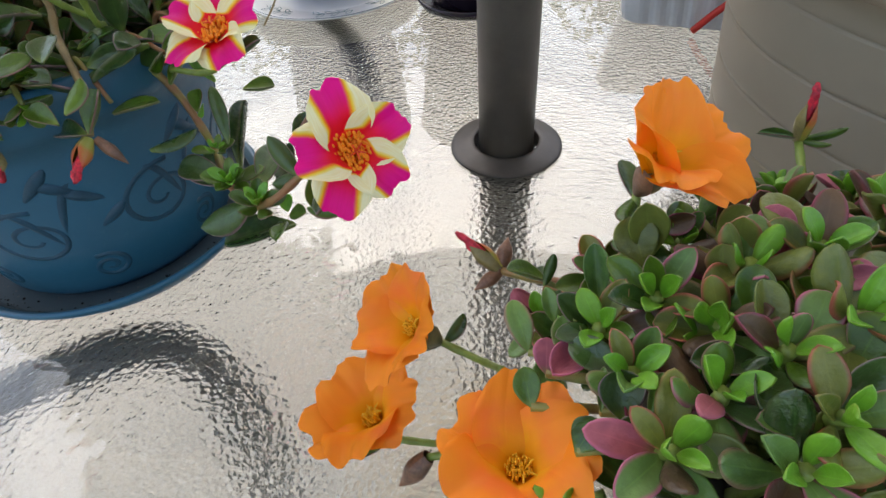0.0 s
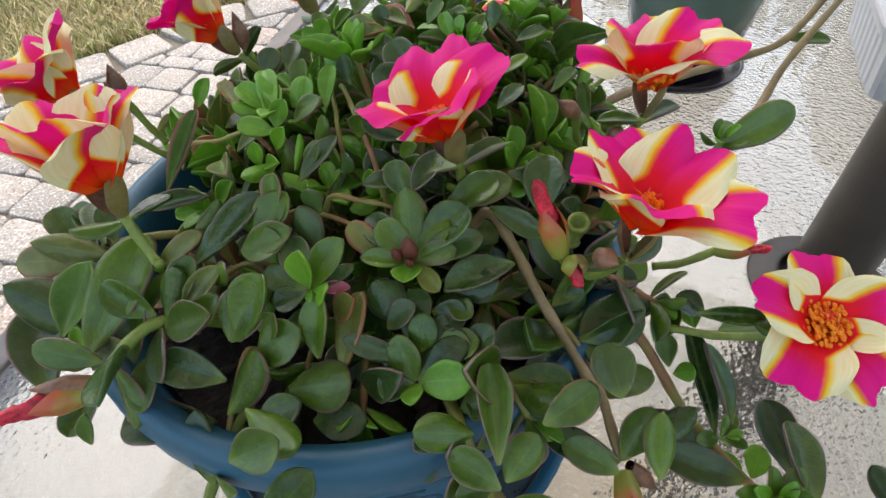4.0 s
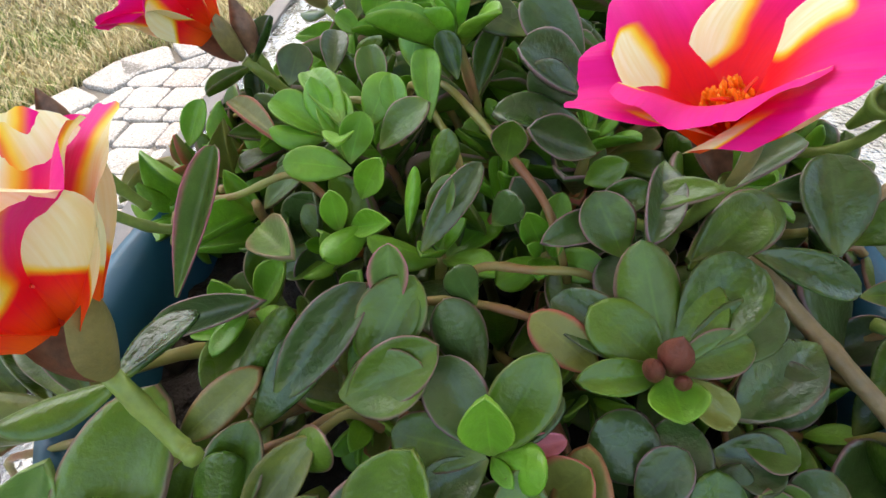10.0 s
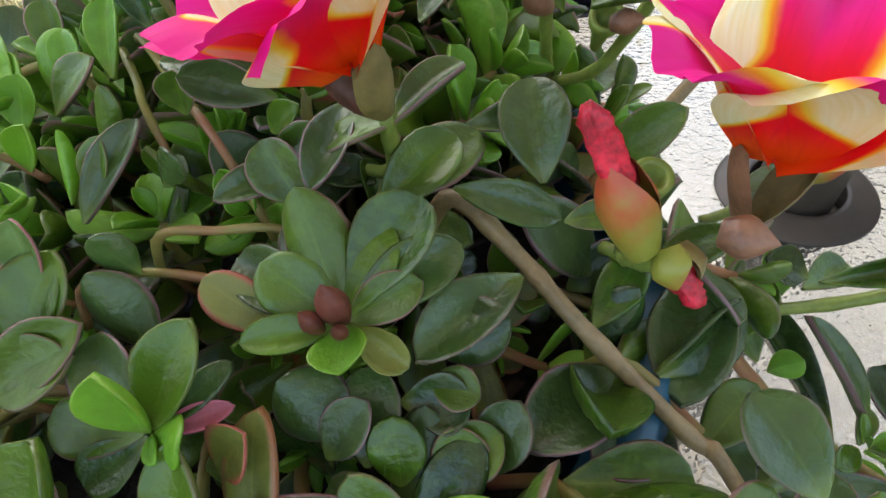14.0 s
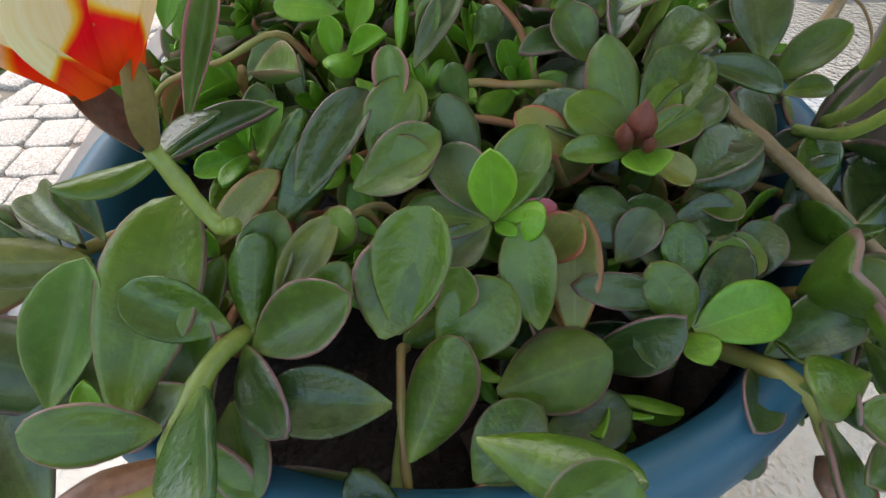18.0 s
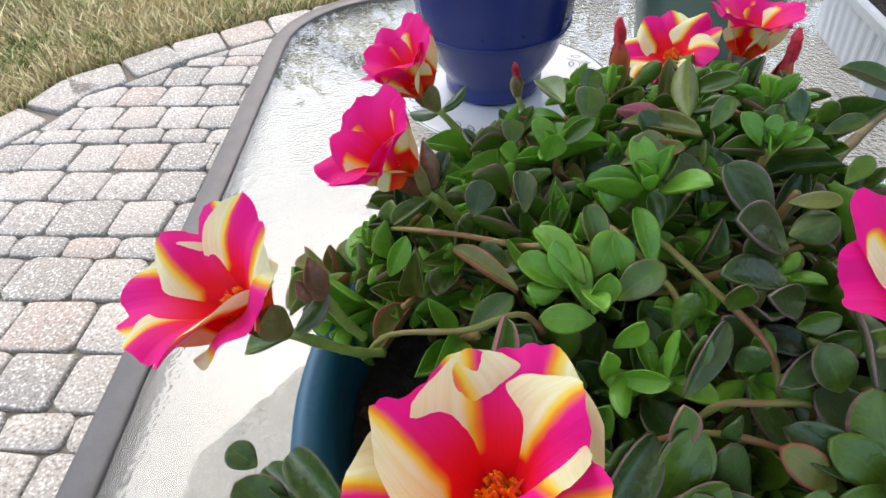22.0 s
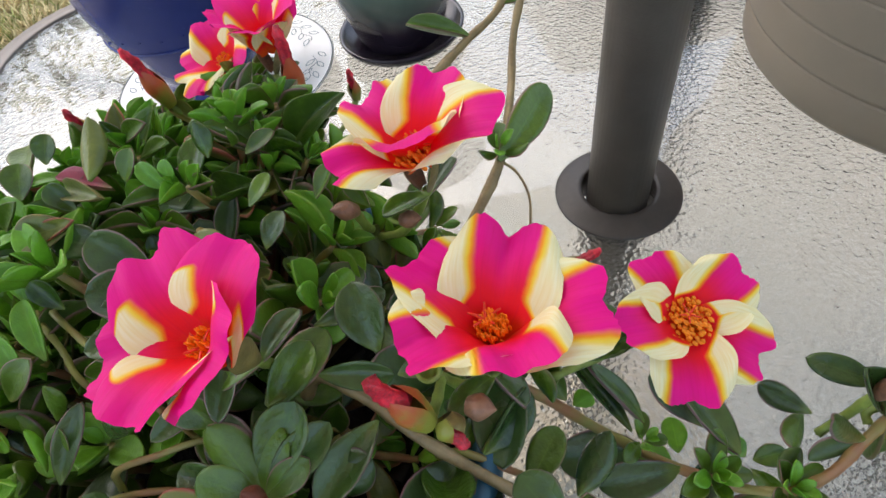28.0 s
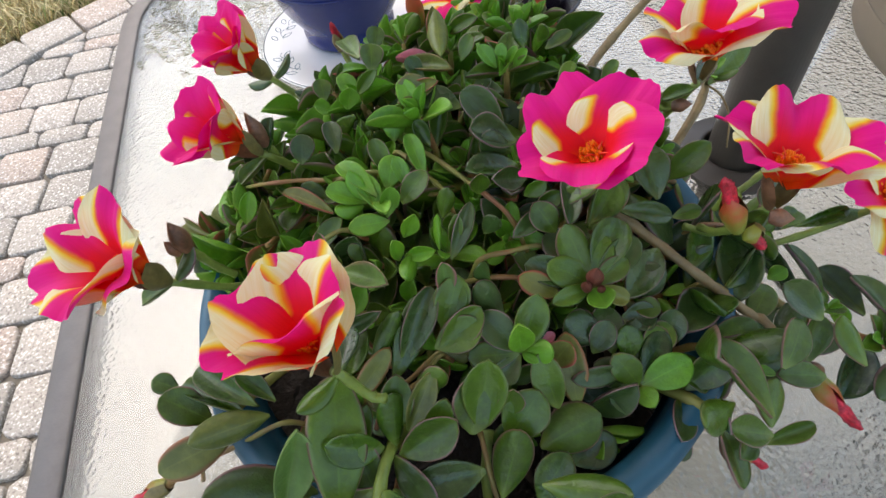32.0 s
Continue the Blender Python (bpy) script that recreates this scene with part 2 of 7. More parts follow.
def petal_material(name, wide, closed):
    """Magenta petals with cream wedges along both edges: wide is the half-width of the magenta middle; closed wedges end short of the tip."""
    m = Nodes(name)
    uv = m.n("SeparateXYZ", Vector=m.coord("UV")).outputs
    u, v = uv[0], uv[1]
    where = m.place()
    wav = m.math("MULTIPLY", m.math("SUBTRACT", m.noise(90.0, where), 0.5), 0.2)
    side = m.math("ABSOLUTE", m.math("SUBTRACT", m.math("MULTIPLY", u, 2.0), 1.0))
    flare = m.math("MULTIPLY", m.math("POWER", v, 3.0), 0.26 if closed else 0.12)
    field = m.math("ADD", m.math("SUBTRACT", side, m.math("ADD", flare, wide)), wav)
    if closed:
        field = m.math("SUBTRACT", field, m.math("MULTIPLY", m.step(v, 0.74, 0.96), 0.7))
    field = m.math("SUBTRACT", field, m.math("MULTIPLY", m.math("SUBTRACT", 1.0, m.step(v, 0.14, 0.46)), 0.75))
    red = m.mix(m.step(v, 0.42, 0.9), (0.92, 0.008, 0.02), (0.9, 0.006, 0.25))
    red = m.mix(m.math("SUBTRACT", 1.0, m.step(v, 0.06, 0.34)), red, (1.0, 0.12, 0.008))
    vein = m.noise(1.0, m.n("Mapping", Vector=m.coord("UV"), Scale=(38.0, 2.2, 1.0)).outputs[0], 2.0)
    red = m.mix(m.math("MULTIPLY", m.step(vein, 0.45, 0.75), 0.22), red, (0.72, 0.004, 0.07))
    gold = m.mix(m.step(field, -0.1, 0.02), red, (0.95, 0.3, 0.008))
    cream = m.mix(m.step(vein, 0.3, 0.7), (0.9, 0.8, 0.4), (0.94, 0.89, 0.58))
    rim = m.mix(m.step(field, -0.01, 0.07), gold, (0.95, 0.66, 0.06))
    col = m.mix(m.step(field, 0.05, 0.17), rim, cream)
    m.set(Base_Color=col, Roughness=0.55, Specular_IOR_Level=0.22)
    m.bump(m.math("ADD", m.noise(260.0, where), m.math("MULTIPLY", vein, 0.8)), 0.2, 0.0006)
    return m.mat


PETAL_STRIPE = petal_material("petal_striped", 0.47, False)
PETAL_CREAM = petal_material("petal_mostly_cream", 0.34, False)
PETAL_PATCH = petal_material("petal_magenta", 0.5, True)


def orange_material():
    m = Nodes("petal_orange")
    uv = m.n("SeparateXYZ", Vector=m.coord("UV")).outputs
    where = m.place()
    f = m.math("ADD", m.step(uv[1], 0.1, 0.8), m.math("MULTIPLY", m.math("SUBTRACT", m.noise(90.0, where), 0.5), 0.9))
    col = m.mix(m.step(f, 0.1, 0.95), (1.0, 0.44, 0.012), (1.0, 0.29, 0.02))
    col = m.mix(m.math("MULTIPLY", m.step(m.noise(55.0, where), 0.5, 0.75), 0.85), col, (1.0, 0.22, 0.045))
    streak = m.n("Mapping", Vector=m.coord("UV"), Scale=(26.0, 1.5, 1.0)).outputs[0]
    m.set(Base_Color=col, Roughness=0.52, Specular_IOR_Level=0.25)
    m.bump(m.math("ADD", m.noise(1.0, streak, 2.0), m.noise(400.0, where)), 0.12, 0.0006)
    return m.mat


PETAL_ORANGE = orange_material()


def flushed_sepal():
    m = Nodes("sepal_flushed")
    z = m.n("SeparateXYZ", Vector=m.coord("Object")).outputs[2]
    where = m.place()
    f = m.math("ADD", m.math("MULTIPLY", z, 90.0), m.math("MULTIPLY", m.math("SUBTRACT", m.noise(200.0, where), 0.5), 1.4))
    m.set(Base_Color=m.mix(m.step(f, 0.1, 1.0), (0.27, 0.27, 0.04), (0.5, 0.085, 0.03)), Roughness=0.36, Subsurface_Weight=0.1, Subsurface_Scale=0.1)
    m.bump(m.noise(700.0, where), 0.2, 0.0005)
    return m.mat


def add_translucent(mat, share):
    """Lets a thin petal glow with the light that falls on its other side."""
    t = mat.node_tree
    bsdf, out = t.nodes["Principled BSDF"], t.nodes["Material Output"]
    thin, both = t.nodes.new("ShaderNodeBsdfTranslucent"), t.nodes.new("ShaderNodeMixShader")
    t.links.new(bsdf.inputs["Base Color"].links[0].from_socket, thin.inputs["Color"])
    both.inputs[0].default_value = share
    t.links.new(bsdf.outputs[0], both.inputs[1])
    t.links.new(thin.outputs[0], both.inputs[2])
    t.links.new(both.outputs[0], out.inputs["Surface"])


for petal_mat in (PETAL_STRIPE, PETAL_CREAM, PETAL_PATCH, PETAL_ORANGE):
    add_translucent(petal_mat, 0.16)
ANTHER = plain("anther", (1.0, 0.26, 0.006), 0.6, 0.15, 900.0, 0.15, 2000.0)
ANTHER_YELLOW = plain("anther_yellow", (0.95, 0.5, 0.02), 0.6, 0.2, 900.0, 0.4, 2000.0)
STYLE_RED = plain("style_red", (0.75, 0.045, 0.015), 0.5, 0.2, 900.0)
SEPAL = plain("sepal", (0.21, 0.1, 0.055), 0.42, 0.5, 130.0, 0.25, 900.0)
SEPAL_GREEN = plain("sepal_green", (0.19, 0.15, 0.05), 0.42, 0.35, 120.0, 0.25, 900.0)
SEPAL_FLUSH = flushed_sepal()
BUD_DARK = plain("bud_dark_red", (0.13, 0.032, 0.018), 0.5, 0.35, 200.0, 0.5, 900.0)
BUD_PINK = plain("bud_pink", (0.6, 0.022, 0.045), 0.42, 0.6, 260.0, 0.7, 700.0)


def pot_glaze(name, colour, wear, rough=0.32):
    m = Nodes(name)
    v = m.place()
    big, fine = m.noise(16.0, v, 5.0), m.noise(240.0, v, 3.0)
    col = m.mix(m.step(big, 0.3, 0.75), colour, tuple(c * 1.25 for c in colour))
    col = m.mix(m.math("MULTIPLY", m.step(fine, 0.62, 0.75), 0.5), col, wear)
    m.set(Base_Color=col, Roughness=m.math("ADD", rough, m.math("MULTIPLY", fine, 0.16)), Specular_IOR_Level=0.5)
    m.bump(fine, 0.12, 0.0005)
    return m.mat


BLUE_POT = pot_glaze("blue_resin", (0.015, 0.092, 0.15), (0.045, 0.14, 0.2), 0.36)
BLUE_DUSTY = pot_glaze("dusty_blue_resin", (0.06, 0.085, 0.095), (0.2, 0.18, 0.15), 0.7)
# pot blue darkened to stand for the shade inside engraved lines
BLUE_GROOVE_SHADE = plain("blue_resin_groove_shade", (0.009, 0.056, 0.094), 0.5, 0.2, 100.0)
COBALT = pot_glaze("cobalt_glaze", (0.010, 0.022, 0.13), (0.02, 0.04, 0.18), 0.1)
PLUM = pot_glaze("dark_plum_glaze", (0.018, 0.012, 0.02), (0.03, 0.02, 0.03), 0.14)
BEIGE = plain("beige_resin", (0.29, 0.235, 0.172), 0.5, 0.06, 9.0, 0.1, 400.0)
POLE = plain("brown_powder_coat", (0.105, 0.086, 0.07), 0.42, 0.12, 60.0, 0.15, 900.0)
FRAME = plain("taupe_powder_coat", (0.125, 0.112, 0.104), 0.48, 0.1, 60.0, 0.2, 900.0)
RUBBER = plain("dark_plastic", (0.052, 0.045, 0.04), 0.45, 0.15, 60.0, 0.1, 900.0)
CHINA = plain("white_china", (0.78, 0.78, 0.76), 0.12, 0.02, 20.0)
CHINA_PRINT = plain("blue_green_print", (0.08, 0.16, 0.17), 0.2, 0.3, 300.0)
WHITE_PLASTIC = plain("white_plastic", (0.62, 0.64, 0.68), 0.35, 0.06, 40.0)
RED_PLASTIC = plain("red_plastic", (0.62, 0.03, 0.02), 0.35, 0.1, 60.0)
SOIL = plain("potting_soil", (0.018, 0.013, 0.01), 0.9, 0.6, 90.0, 1.0, 260.0, bdist=0.004)
FABRIC = plain("canopy_fabric", (0.5, 0.44, 0.35), 0.85, 0.06, 30.0, 0.2, 1200.0)
add_translucent(FABRIC, 0.4)


def glass_material(rough, strength, distance, scale):
    m = Nodes("patio_glass")
    v = m.place()
    m.t.nodes.remove(m.bsdf)
    cell = m.n("TexVoronoi", Scale=scale, Vector=v).outputs["Distance"]
    h = m.math("ADD", m.math("MULTIPLY", cell, 0.6), m.noise(scale * 0.8, v, 2.0))
    b = m.n("Bump", Strength=strength, Distance=distance, Height=h)
    g = m.n("BsdfGlass", Color=(0.94, 0.96, 0.95, 1), Roughness=rough, IOR=1.5, Normal=b.outputs[0])
    m.t.links.new(g.outputs[0], m.out.inputs["Surface"])
    return m.mat


GLASS_TOP = glass_material(0.0, 0.07, 0.0006, 85.0)
GLASS_UNDER = glass_material(0.1, 0.5, 0.0016, 330.0)

# ---- the patio table ----
TABLE = Matrix.Translation((0.025, 0.331, 0)) @ pose(0, 0, 0, 0, 0, -9.0)
HX, HN, HF, RC = 0.458, 0.50, 0.50, 0.12


def outline(inset, n=10):
    """The table's rounded square, set in by inset."""
    r = RC - inset
    pts = []
    for cx, cy, a0 in ((HX - RC, HF - RC, 0), (-HX + RC, HF - RC, 90), (-HX + RC, -HN + RC, 180), (HX - RC, -HN + RC, 270)):
        for k in range(n + 1):
            a = radians(a0 + 90 * k / n)
            pts.append(TABLE @ Vector((cx + r * math.cos(a), cy + r * math.sin(a), 0)))
    return pts


def build_table():
    t = thing("patio_table", "square patio table with hammered glass top and taupe metal frame", "table", (0.025, 0.331, 0))
    # glass with a round hole for the umbrella
    bm = bmesh.new()
    rim = outline(0.008)
    hole = 0.026
    c = Vector((0.025, 0.331, 0))
    top_o, bot_o, top_i, bot_i = [], [], [], []
    for q in rim:
        a = math.atan2(q.y - c.y, q.x - c.x)
        h = c + hole * Vector((math.cos(a), math.sin(a), 0))
        for row, base, z in ((top_o, q, TZ), (bot_o, q, TZ - 0.005), (top_i, h, TZ), (bot_i, h, TZ - 0.005)):
            row.append(bm.verts.new((base.x, base.y, z)))
    n = len(rim)
    under_faces = []
    for i in range(n):
        j = (i + 1) % n
        bm.faces.new((top_i[i], top_o[i], top_o[j], top_i[j]))
        under_faces.append(bm.faces.new((bot_i[j], bot_o[j], bot_o[i], bot_i[i])))
        bm.faces.new((top_o[i], bot_o[i], bot_o[j], top_o[j]))
        bm.faces.new((top_i[j], bot_i[j], bot_i[i], top_i[i]))
    for f in under_faces:
        f.material_index = 1
    glass = part("glass_top", bm, GLASS_TOP, None, "hammered tempered glass", smooth=False)
    glass.data.materials.append(GLASS_UNDER)
    glass.visible_shadow = False
    under(t, glass)
    # metal rim: a closed strip with a rounded profile
    bm = bmesh.new()
    prof = ((0.0115, 0.0006), (0.011, 0.0014), (0.0095, 0.0018), (-0.0065, 0.0018), (-0.0085, 0.0002), (-0.009, -0.022), (-0.004, -0.026), (0.008, -0.026), (0.011, -0.022), (0.011, -0.008))
    rings = []
    lines = [outline(d) for d, _ in prof]
    for i in range(n):
        rings.append([bm.verts.new((lines[k][i].x, lines[k][i].y, TZ + prof[k][1])) for k in range(len(prof))])
    for a, b in zip(rings, rings[1:] + rings[:1]):
        for k in range(len(prof)):
            m = (k + 1) % len(prof)
            bm.faces.new((a[k], b[k], b[m], a[m]))
    bmesh.ops.recalc_face_normals(bm, faces=bm.faces)
    under(t, part("frame_rim", bm, FRAME))
    # the ledge that carries the glass
    bm = bmesh.new()
    prof = ((0.010, -0.0085), (0.0145, -0.0085), (0.0155, -0.0095), (0.0155, -0.0115), (0.010, -0.0125))
    lines = [outline(d) for d, _ in prof]
    rings = [[bm.verts.new((lines[k][i].x, lines[k][i].y, TZ + prof[k][1])) for k in range(len(prof))] for i in range(n)]
    for a, b in zip(rings, rings[1:] + rings[:1]):
        for k in range(len(prof)):
            m = (k + 1) % len(prof)
            bm.faces.new((a[k], b[k], b[m], a[m]))
    bmesh.ops.recalc_face_normals(bm, faces=bm.faces)
    under(t, part("ledge", bm, FRAME))
    # legs: tubes that run in from the corners under the glass, bend down and splay out to the ground
    for sx, sy in ((1, 1), (-1, 1), (-1, -1), (1, -1)):
        shape = ((0.612, 0.671), (0.50, 0.674), (0.36, 0.676), (0.295, 0.675), (0.262, 0.668), (0.242, 0.647), (0.2335, 0.605), (0.233, 0.54), (0.243, 0.46), (0.285, 0.28), (0.36, 0.10), (0.42, 0.0))
        line = smooth_line([TABLE @ Vector((sx * 0.7071 * q, sy * 0.7071 * q, z)) for q, z in shape], 6)
        under(t, part("leg", tube(line, 0.0122, 12), FRAME))


def build_umbrella():
    c = (0.025, 0.331, 0)
    u = thing("patio_umbrella", "open patio umbrella with brown metal pole and beige canopy", "umbrella", c)
    under(u, part("pole", lathe(((0, 0.04), (0.0188, 0.04), (0.0188, 2.42), (0.012, 2.43), (0, 2.43)), 40, c), POLE))
    under(u, part("base", lathe(((0, 0.0), (0.2, 0.0), (0.21, 0.02), (0.19, 0.045), (0.05, 0.06), (0.03, 0.16), (0.0195, 0.165), (0.0195, 0.05), (0, 0.05)), 40, c), BEIGE, None, "heavy beige resin foot"))
    under(u, part("hole_ring", lathe(((0.0235, TZ - 0.02), (0.0222, TZ + 0.0050), (0.0228, TZ + 0.0057), (0.0252, TZ + 0.0054), (0.030, TZ + 0.0042), (0.036, TZ + 0.0026), (0.0378, TZ + 0.0021), (0.0384, TZ + 0.0016), (0.0385, TZ + 0.0008), (0.0265, TZ + 0.0008), (0.0265, TZ - 0.02), (0.0235, TZ - 0.02)), 56, c), RUBBER, None, "round dark plastic collar"))
    # canopy of eight panels with a scalloped edge, and its ribs
    bm = bmesh.new()
    apex, rows = 2.42, 5
    for k in range(8):
        a0, a1 = radians(45 * k + 10), radians(45 * k + 55)
        grid = []
        for r in range(rows + 1):
            f = r / rows
            line = []
            for s in range(5):
                g = s / 4
                rad = 1.16 * f
                p0, p1 = Vector((math.cos(a0), math.sin(a0), 0)), Vector((math.cos(a1), math.sin(a1), 0))
                q = (p0.lerp(p1, g)) * rad
                z = apex - 0.36 * f ** 1.15 - 0.05 * f * math.sin(math.pi * g)
                line.append(bm.verts.new((c[0] + q.x, c[1] + q.y, z)))
            grid.append(line)
        for r in range(rows):
            for s in range(4):
                bm.faces.new((grid[r][s], grid[r][s + 1], grid[r + 1][s + 1], grid[r + 1][s]))
        drop = [bm.verts.new(v.co - Vector((0, 0, 0.11 + 0.025 * math.sin(math.pi * i / 4)))) for i, v in enumerate(grid[-1])]
        for s in range(4):
            bm.faces.new((grid[-1][s], grid[-1][s + 1], drop[s + 1], drop[s]))
    bmesh.ops.remove_doubles(bm, verts=bm.verts, dist=0.0005)
    under(u, part("canopy", bm, FABRIC))
    for k in range(8):
        a = radians(45 * k + 10)
        d = Vector((math.cos(a), math.sin(a), 0))
        line = [Vector(c) + d * (1.15 * f) + Vector((0, 0, apex - 0.36 * f ** 1.15 - 0.012)) for f in (0.02, 0.25, 0.5, 0.75, 0.99)]
        under(u, part("rib", tube(line, 0.007, 6), POLE))
        line = [Vector(c) + Vector((0, 0, 1.9)) + d * 0.02, Vector(c) + d * 0.55 + Vector((0, 0, apex - 0.18))]
        under(u, part("strut", tube(line, 0.005, 6), POLE))


# ---- pots and dishes on the table ----
def surface_radius(profile, z):
    for (r0, z0), (r1, z1) in zip(profile, profile[1:]):
        if z0 <= z <= z1:
            return r0 + (r1 - r0) * (z - z0) / max(z1 - z0, 1e-6)
    return profile[-1][0]


def build_blue_pot():
    t = thing("flower_pot", "turquoise blue pot with engraved scrolls and attached saucer", "flower pot", POT)
    outer = ((0.0650, 0.011), (0.0678, 0.015), (0.0738, 0.045), (0.0793, 0.078), (0.0833, 0.100), (0.0853, 0.108), (0.0905, 0.112), (0.0925, 0.118), (0.0925, 0.127), (0.0905, 0.132))
    inner = ((0.087, 0.1325), (0.083, 0.129), (0.0815, 0.12), (0.08, 0.105), (0.05, 0.095), (0, 0.095))
    part("bowl", lathe(((0, 0.010),) + outer + inner, 72), BLUE_POT, t)
    saucer = part("saucer", lathe(((0, 0.0005), (0.066, 0.0005), (0.075, 0.004), (0.0845, 0.0135), (0.0882, 0.0182), (0.0886, 0.0200), (0.0874, 0.0212), (0.0850, 0.0200), (0.0790, 0.0118), (0.0765, 0.0088), (0.06, 0.0075), (0, 0.0075)), 72), BLUE_POT, t)
    part("dust_layer", lathe(((0.055, 0.0079), (0.0764, 0.0092), (0.0788, 0.0121), (0.0822, 0.0168), (0.0815, 0.0160)), 72, wobble=0.0), BLUE_DUSTY, saucer, "grey dust and soil specks in the saucer")
    # engraved scrolls and leaf drops round the belly: raised tubes coloured as groove shade
    def on(a, z, lift=-0.0015):
        r = surface_radius(outer, z) + lift
        return Vector((r * math.cos(a), r * math.sin(a), z))
    for k in range(8):
        a0 = 2 * math.pi * k / 8 + 0.25
        bm = bmesh.new()
        for flip, size, da, dz in ((1, 0.021, 0.0, 0.060), (-1, 0.0105, 0.27, 0.031)):
            line = []
            for i in range(40):
                f = i / 39
                ang = 1.2 + 2 * math.pi * 1.7 * f
                rr = size * (1 - 0.86 * f)
                line.append(on(a0 + da + flip * rr * math.cos(ang) / 0.076, dz + rr * 0.9 * math.sin(ang)))
            tube(line, lambda f: 0.0022 - 0.0004 * f, 8, bm, 0.0, 1.0)
        for sgn in (-1, 1):
            line = [on(a0 + 0.16 + sgn * 0.24 * f, 0.05 + 0.034 * math.sin(1.7 * f) + 0.004 * sgn) for f in [i / 14 for i in range(15)]]
            tube(line, lambda f: 0.0010 + 0.0014 * math.sin(math.pi * min(1, f * 1.02)), 8, bm)
        for j, (da, dz, s) in enumerate(((0.30, 0.086, 1.0), (0.20, 0.090, 1.2), (0.40, 0.078, 0.9), (0.46, 0.062, 0.8))):
            mid = a0 + da
            line = [on(mid + (f - 0.5) * 0.24 * (1 if j % 2 else -1), dz + (f - 0.5) * 0.016 * s) for f in [i / 8 for i in range(9)]]
            tube(line, lambda f: 0.0007 + 0.0027 * math.sin(math.pi * min(1, f ** 1.5)) ** 0.8, 8, bm)
        part("engraving", bm, BLUE_GROOVE_SHADE, t, "engraved scroll with groove shade as darker blue")
    # soil
    bm = bmesh.new()
    rnd = random.Random(4)
    grid = bmesh.ops.create_circle(bm, cap_ends=True, segments=40, radius=0.079)
    bmesh.ops.poke(bm, faces=bm.faces[:])
    bmesh.ops.subdivide_edges(bm, edges=bm.edges[:], cuts=3, use_grid_fill=True)
    for v in bm.verts:
        v.co.z = 0.112 + 0.004 * noise.noise(v.co * 60) + 0.003 * noise.noise(v.co * 160)
    part("soil", bm, SOIL, t, "dark moist potting soil")
    bm = bmesh.new()
    for i in range(190):
        a, r = rnd.uniform(0, 6.28), rnd.uniform(0.070, 0.0800)
        bmesh.ops.create_icosphere(bm, subdivisions=1, radius=rnd.uniform(0.0002, 0.0008), matrix=Matrix.Translation((r * math.cos(a), r * math.sin(a), 0.0090 + max(0, r - 0.0764) * 1.25)))
    tagged(part("soil_grit", bm, SOIL, t), kind="stuff")
    bm = bmesh.new()
    for i in range(70):
        a, r, z = rnd.uniform(0, 6.28), 0.074 * math.sqrt(rnd.random()), 0.113
        m = Matrix.Translation((r * math.cos(a), r * math.sin(a), z)) @ Euler((rnd.uniform(-.6, .6), rnd.uniform(-.6, .6), rnd.uniform(0, 6))).to_matrix().to_4x4()
        bmesh.ops.create_cube(bm, size=1, matrix=m @ Matrix.Diagonal((rnd.uniform(.004, .012), rnd.uniform(.002, .005), rnd.uniform(.001, .003), 1)))
    tagged(part("bark_litter", bm, plain("bark", (0.05, 0.032, 0.022), 0.8, 0.4, 200.0, 0.6, 500.0), t), kind="stuff")


def build_plate():
    c = (-0.157, 0.612, TZ)
    t = thing("dinner_plate", "white china plate printed with a blue-green leaf border", "plate", c)
    prof = ((0, 0.0012), (0.05, 0.0012), (0.056, 0.003), (0.062, 0.006), (0.09, 0.0115), (0.0925, 0.0128), (0.092, 0.0137), (0.0885, 0.0133), (0.063, 0.0088), (0.055, 0.0058), (0, 0.0055))
    part("dish", lathe(prof, 80), CHINA, t)
    bm = bmesh.new()
    ring = [Vector((0.0913 * math.cos(a), 0.0913 * math.sin(a), 0.0136)) for a in [2 * math.pi * k / 80 for k in range(81)]]
    tube(ring, 0.0005, 5, bm)
    part("edge_line", bm, plain("teal_line", (0.03, 0.07, 0.085), 0.2), t)
    rnd = random.Random(9)
    for k in range(8):
        a0 = 2 * math.pi * k / 8 + 0.2
        sprig = bmesh.new()
        line = [Vector((0.076 * math.cos(a0 + f), 0.076 * math.sin(a0 + f), 0.0124)) for f in [(-0.24 + 0.48 * i / 10) for i in range(11)]]
        tube([q * (1 + 0.03 * math.sin(i * 1.1)) - Vector((0, 0, 0.0124 * 0.03 * math.sin(i * 1.1) - 0.0002)) for i, q in enumerate(line)], 0.00025, 4, sprig)
        part("sprig_print", sprig, CHINA_PRINT, t)
        for j in range(6):
            a = a0 + (j - 2.5) * 0.085
            r = 0.077 + (0.0052 if j % 2 else -0.0052)
            turn = a + math.pi / 2 + (0.7 if j % 2 else -0.7)
            rot = Matrix.Translation((r * math.cos(a), r * math.sin(a), 0.0114 + (r - 0.077) * 0.17 + 0.0007)) @ Matrix.Rotation(turn, 4, "Z")
            shape = [(-1, 0), (-.55, .62), (.05, .9), (.6, .62), (1, 0), (.6, -.62), (.05, -.9), (-.55, -.62)]
            bm = bmesh.new()
            out = [bm.verts.new(rot @ Vector((x * 0.0056, y * 0.0030, 0.0))) for x, y in shape]
            ins = [bm.verts.new(rot @ Vector((x * 0.0045, y * 0.0020, 0.0))) for x, y in shape]
            for i in range(8):
                bm.faces.new((out[i], out[(i + 1) % 8], ins[(i + 1) % 8], ins[i]))
            part("leaf_print", bm, CHINA_PRINT, t)


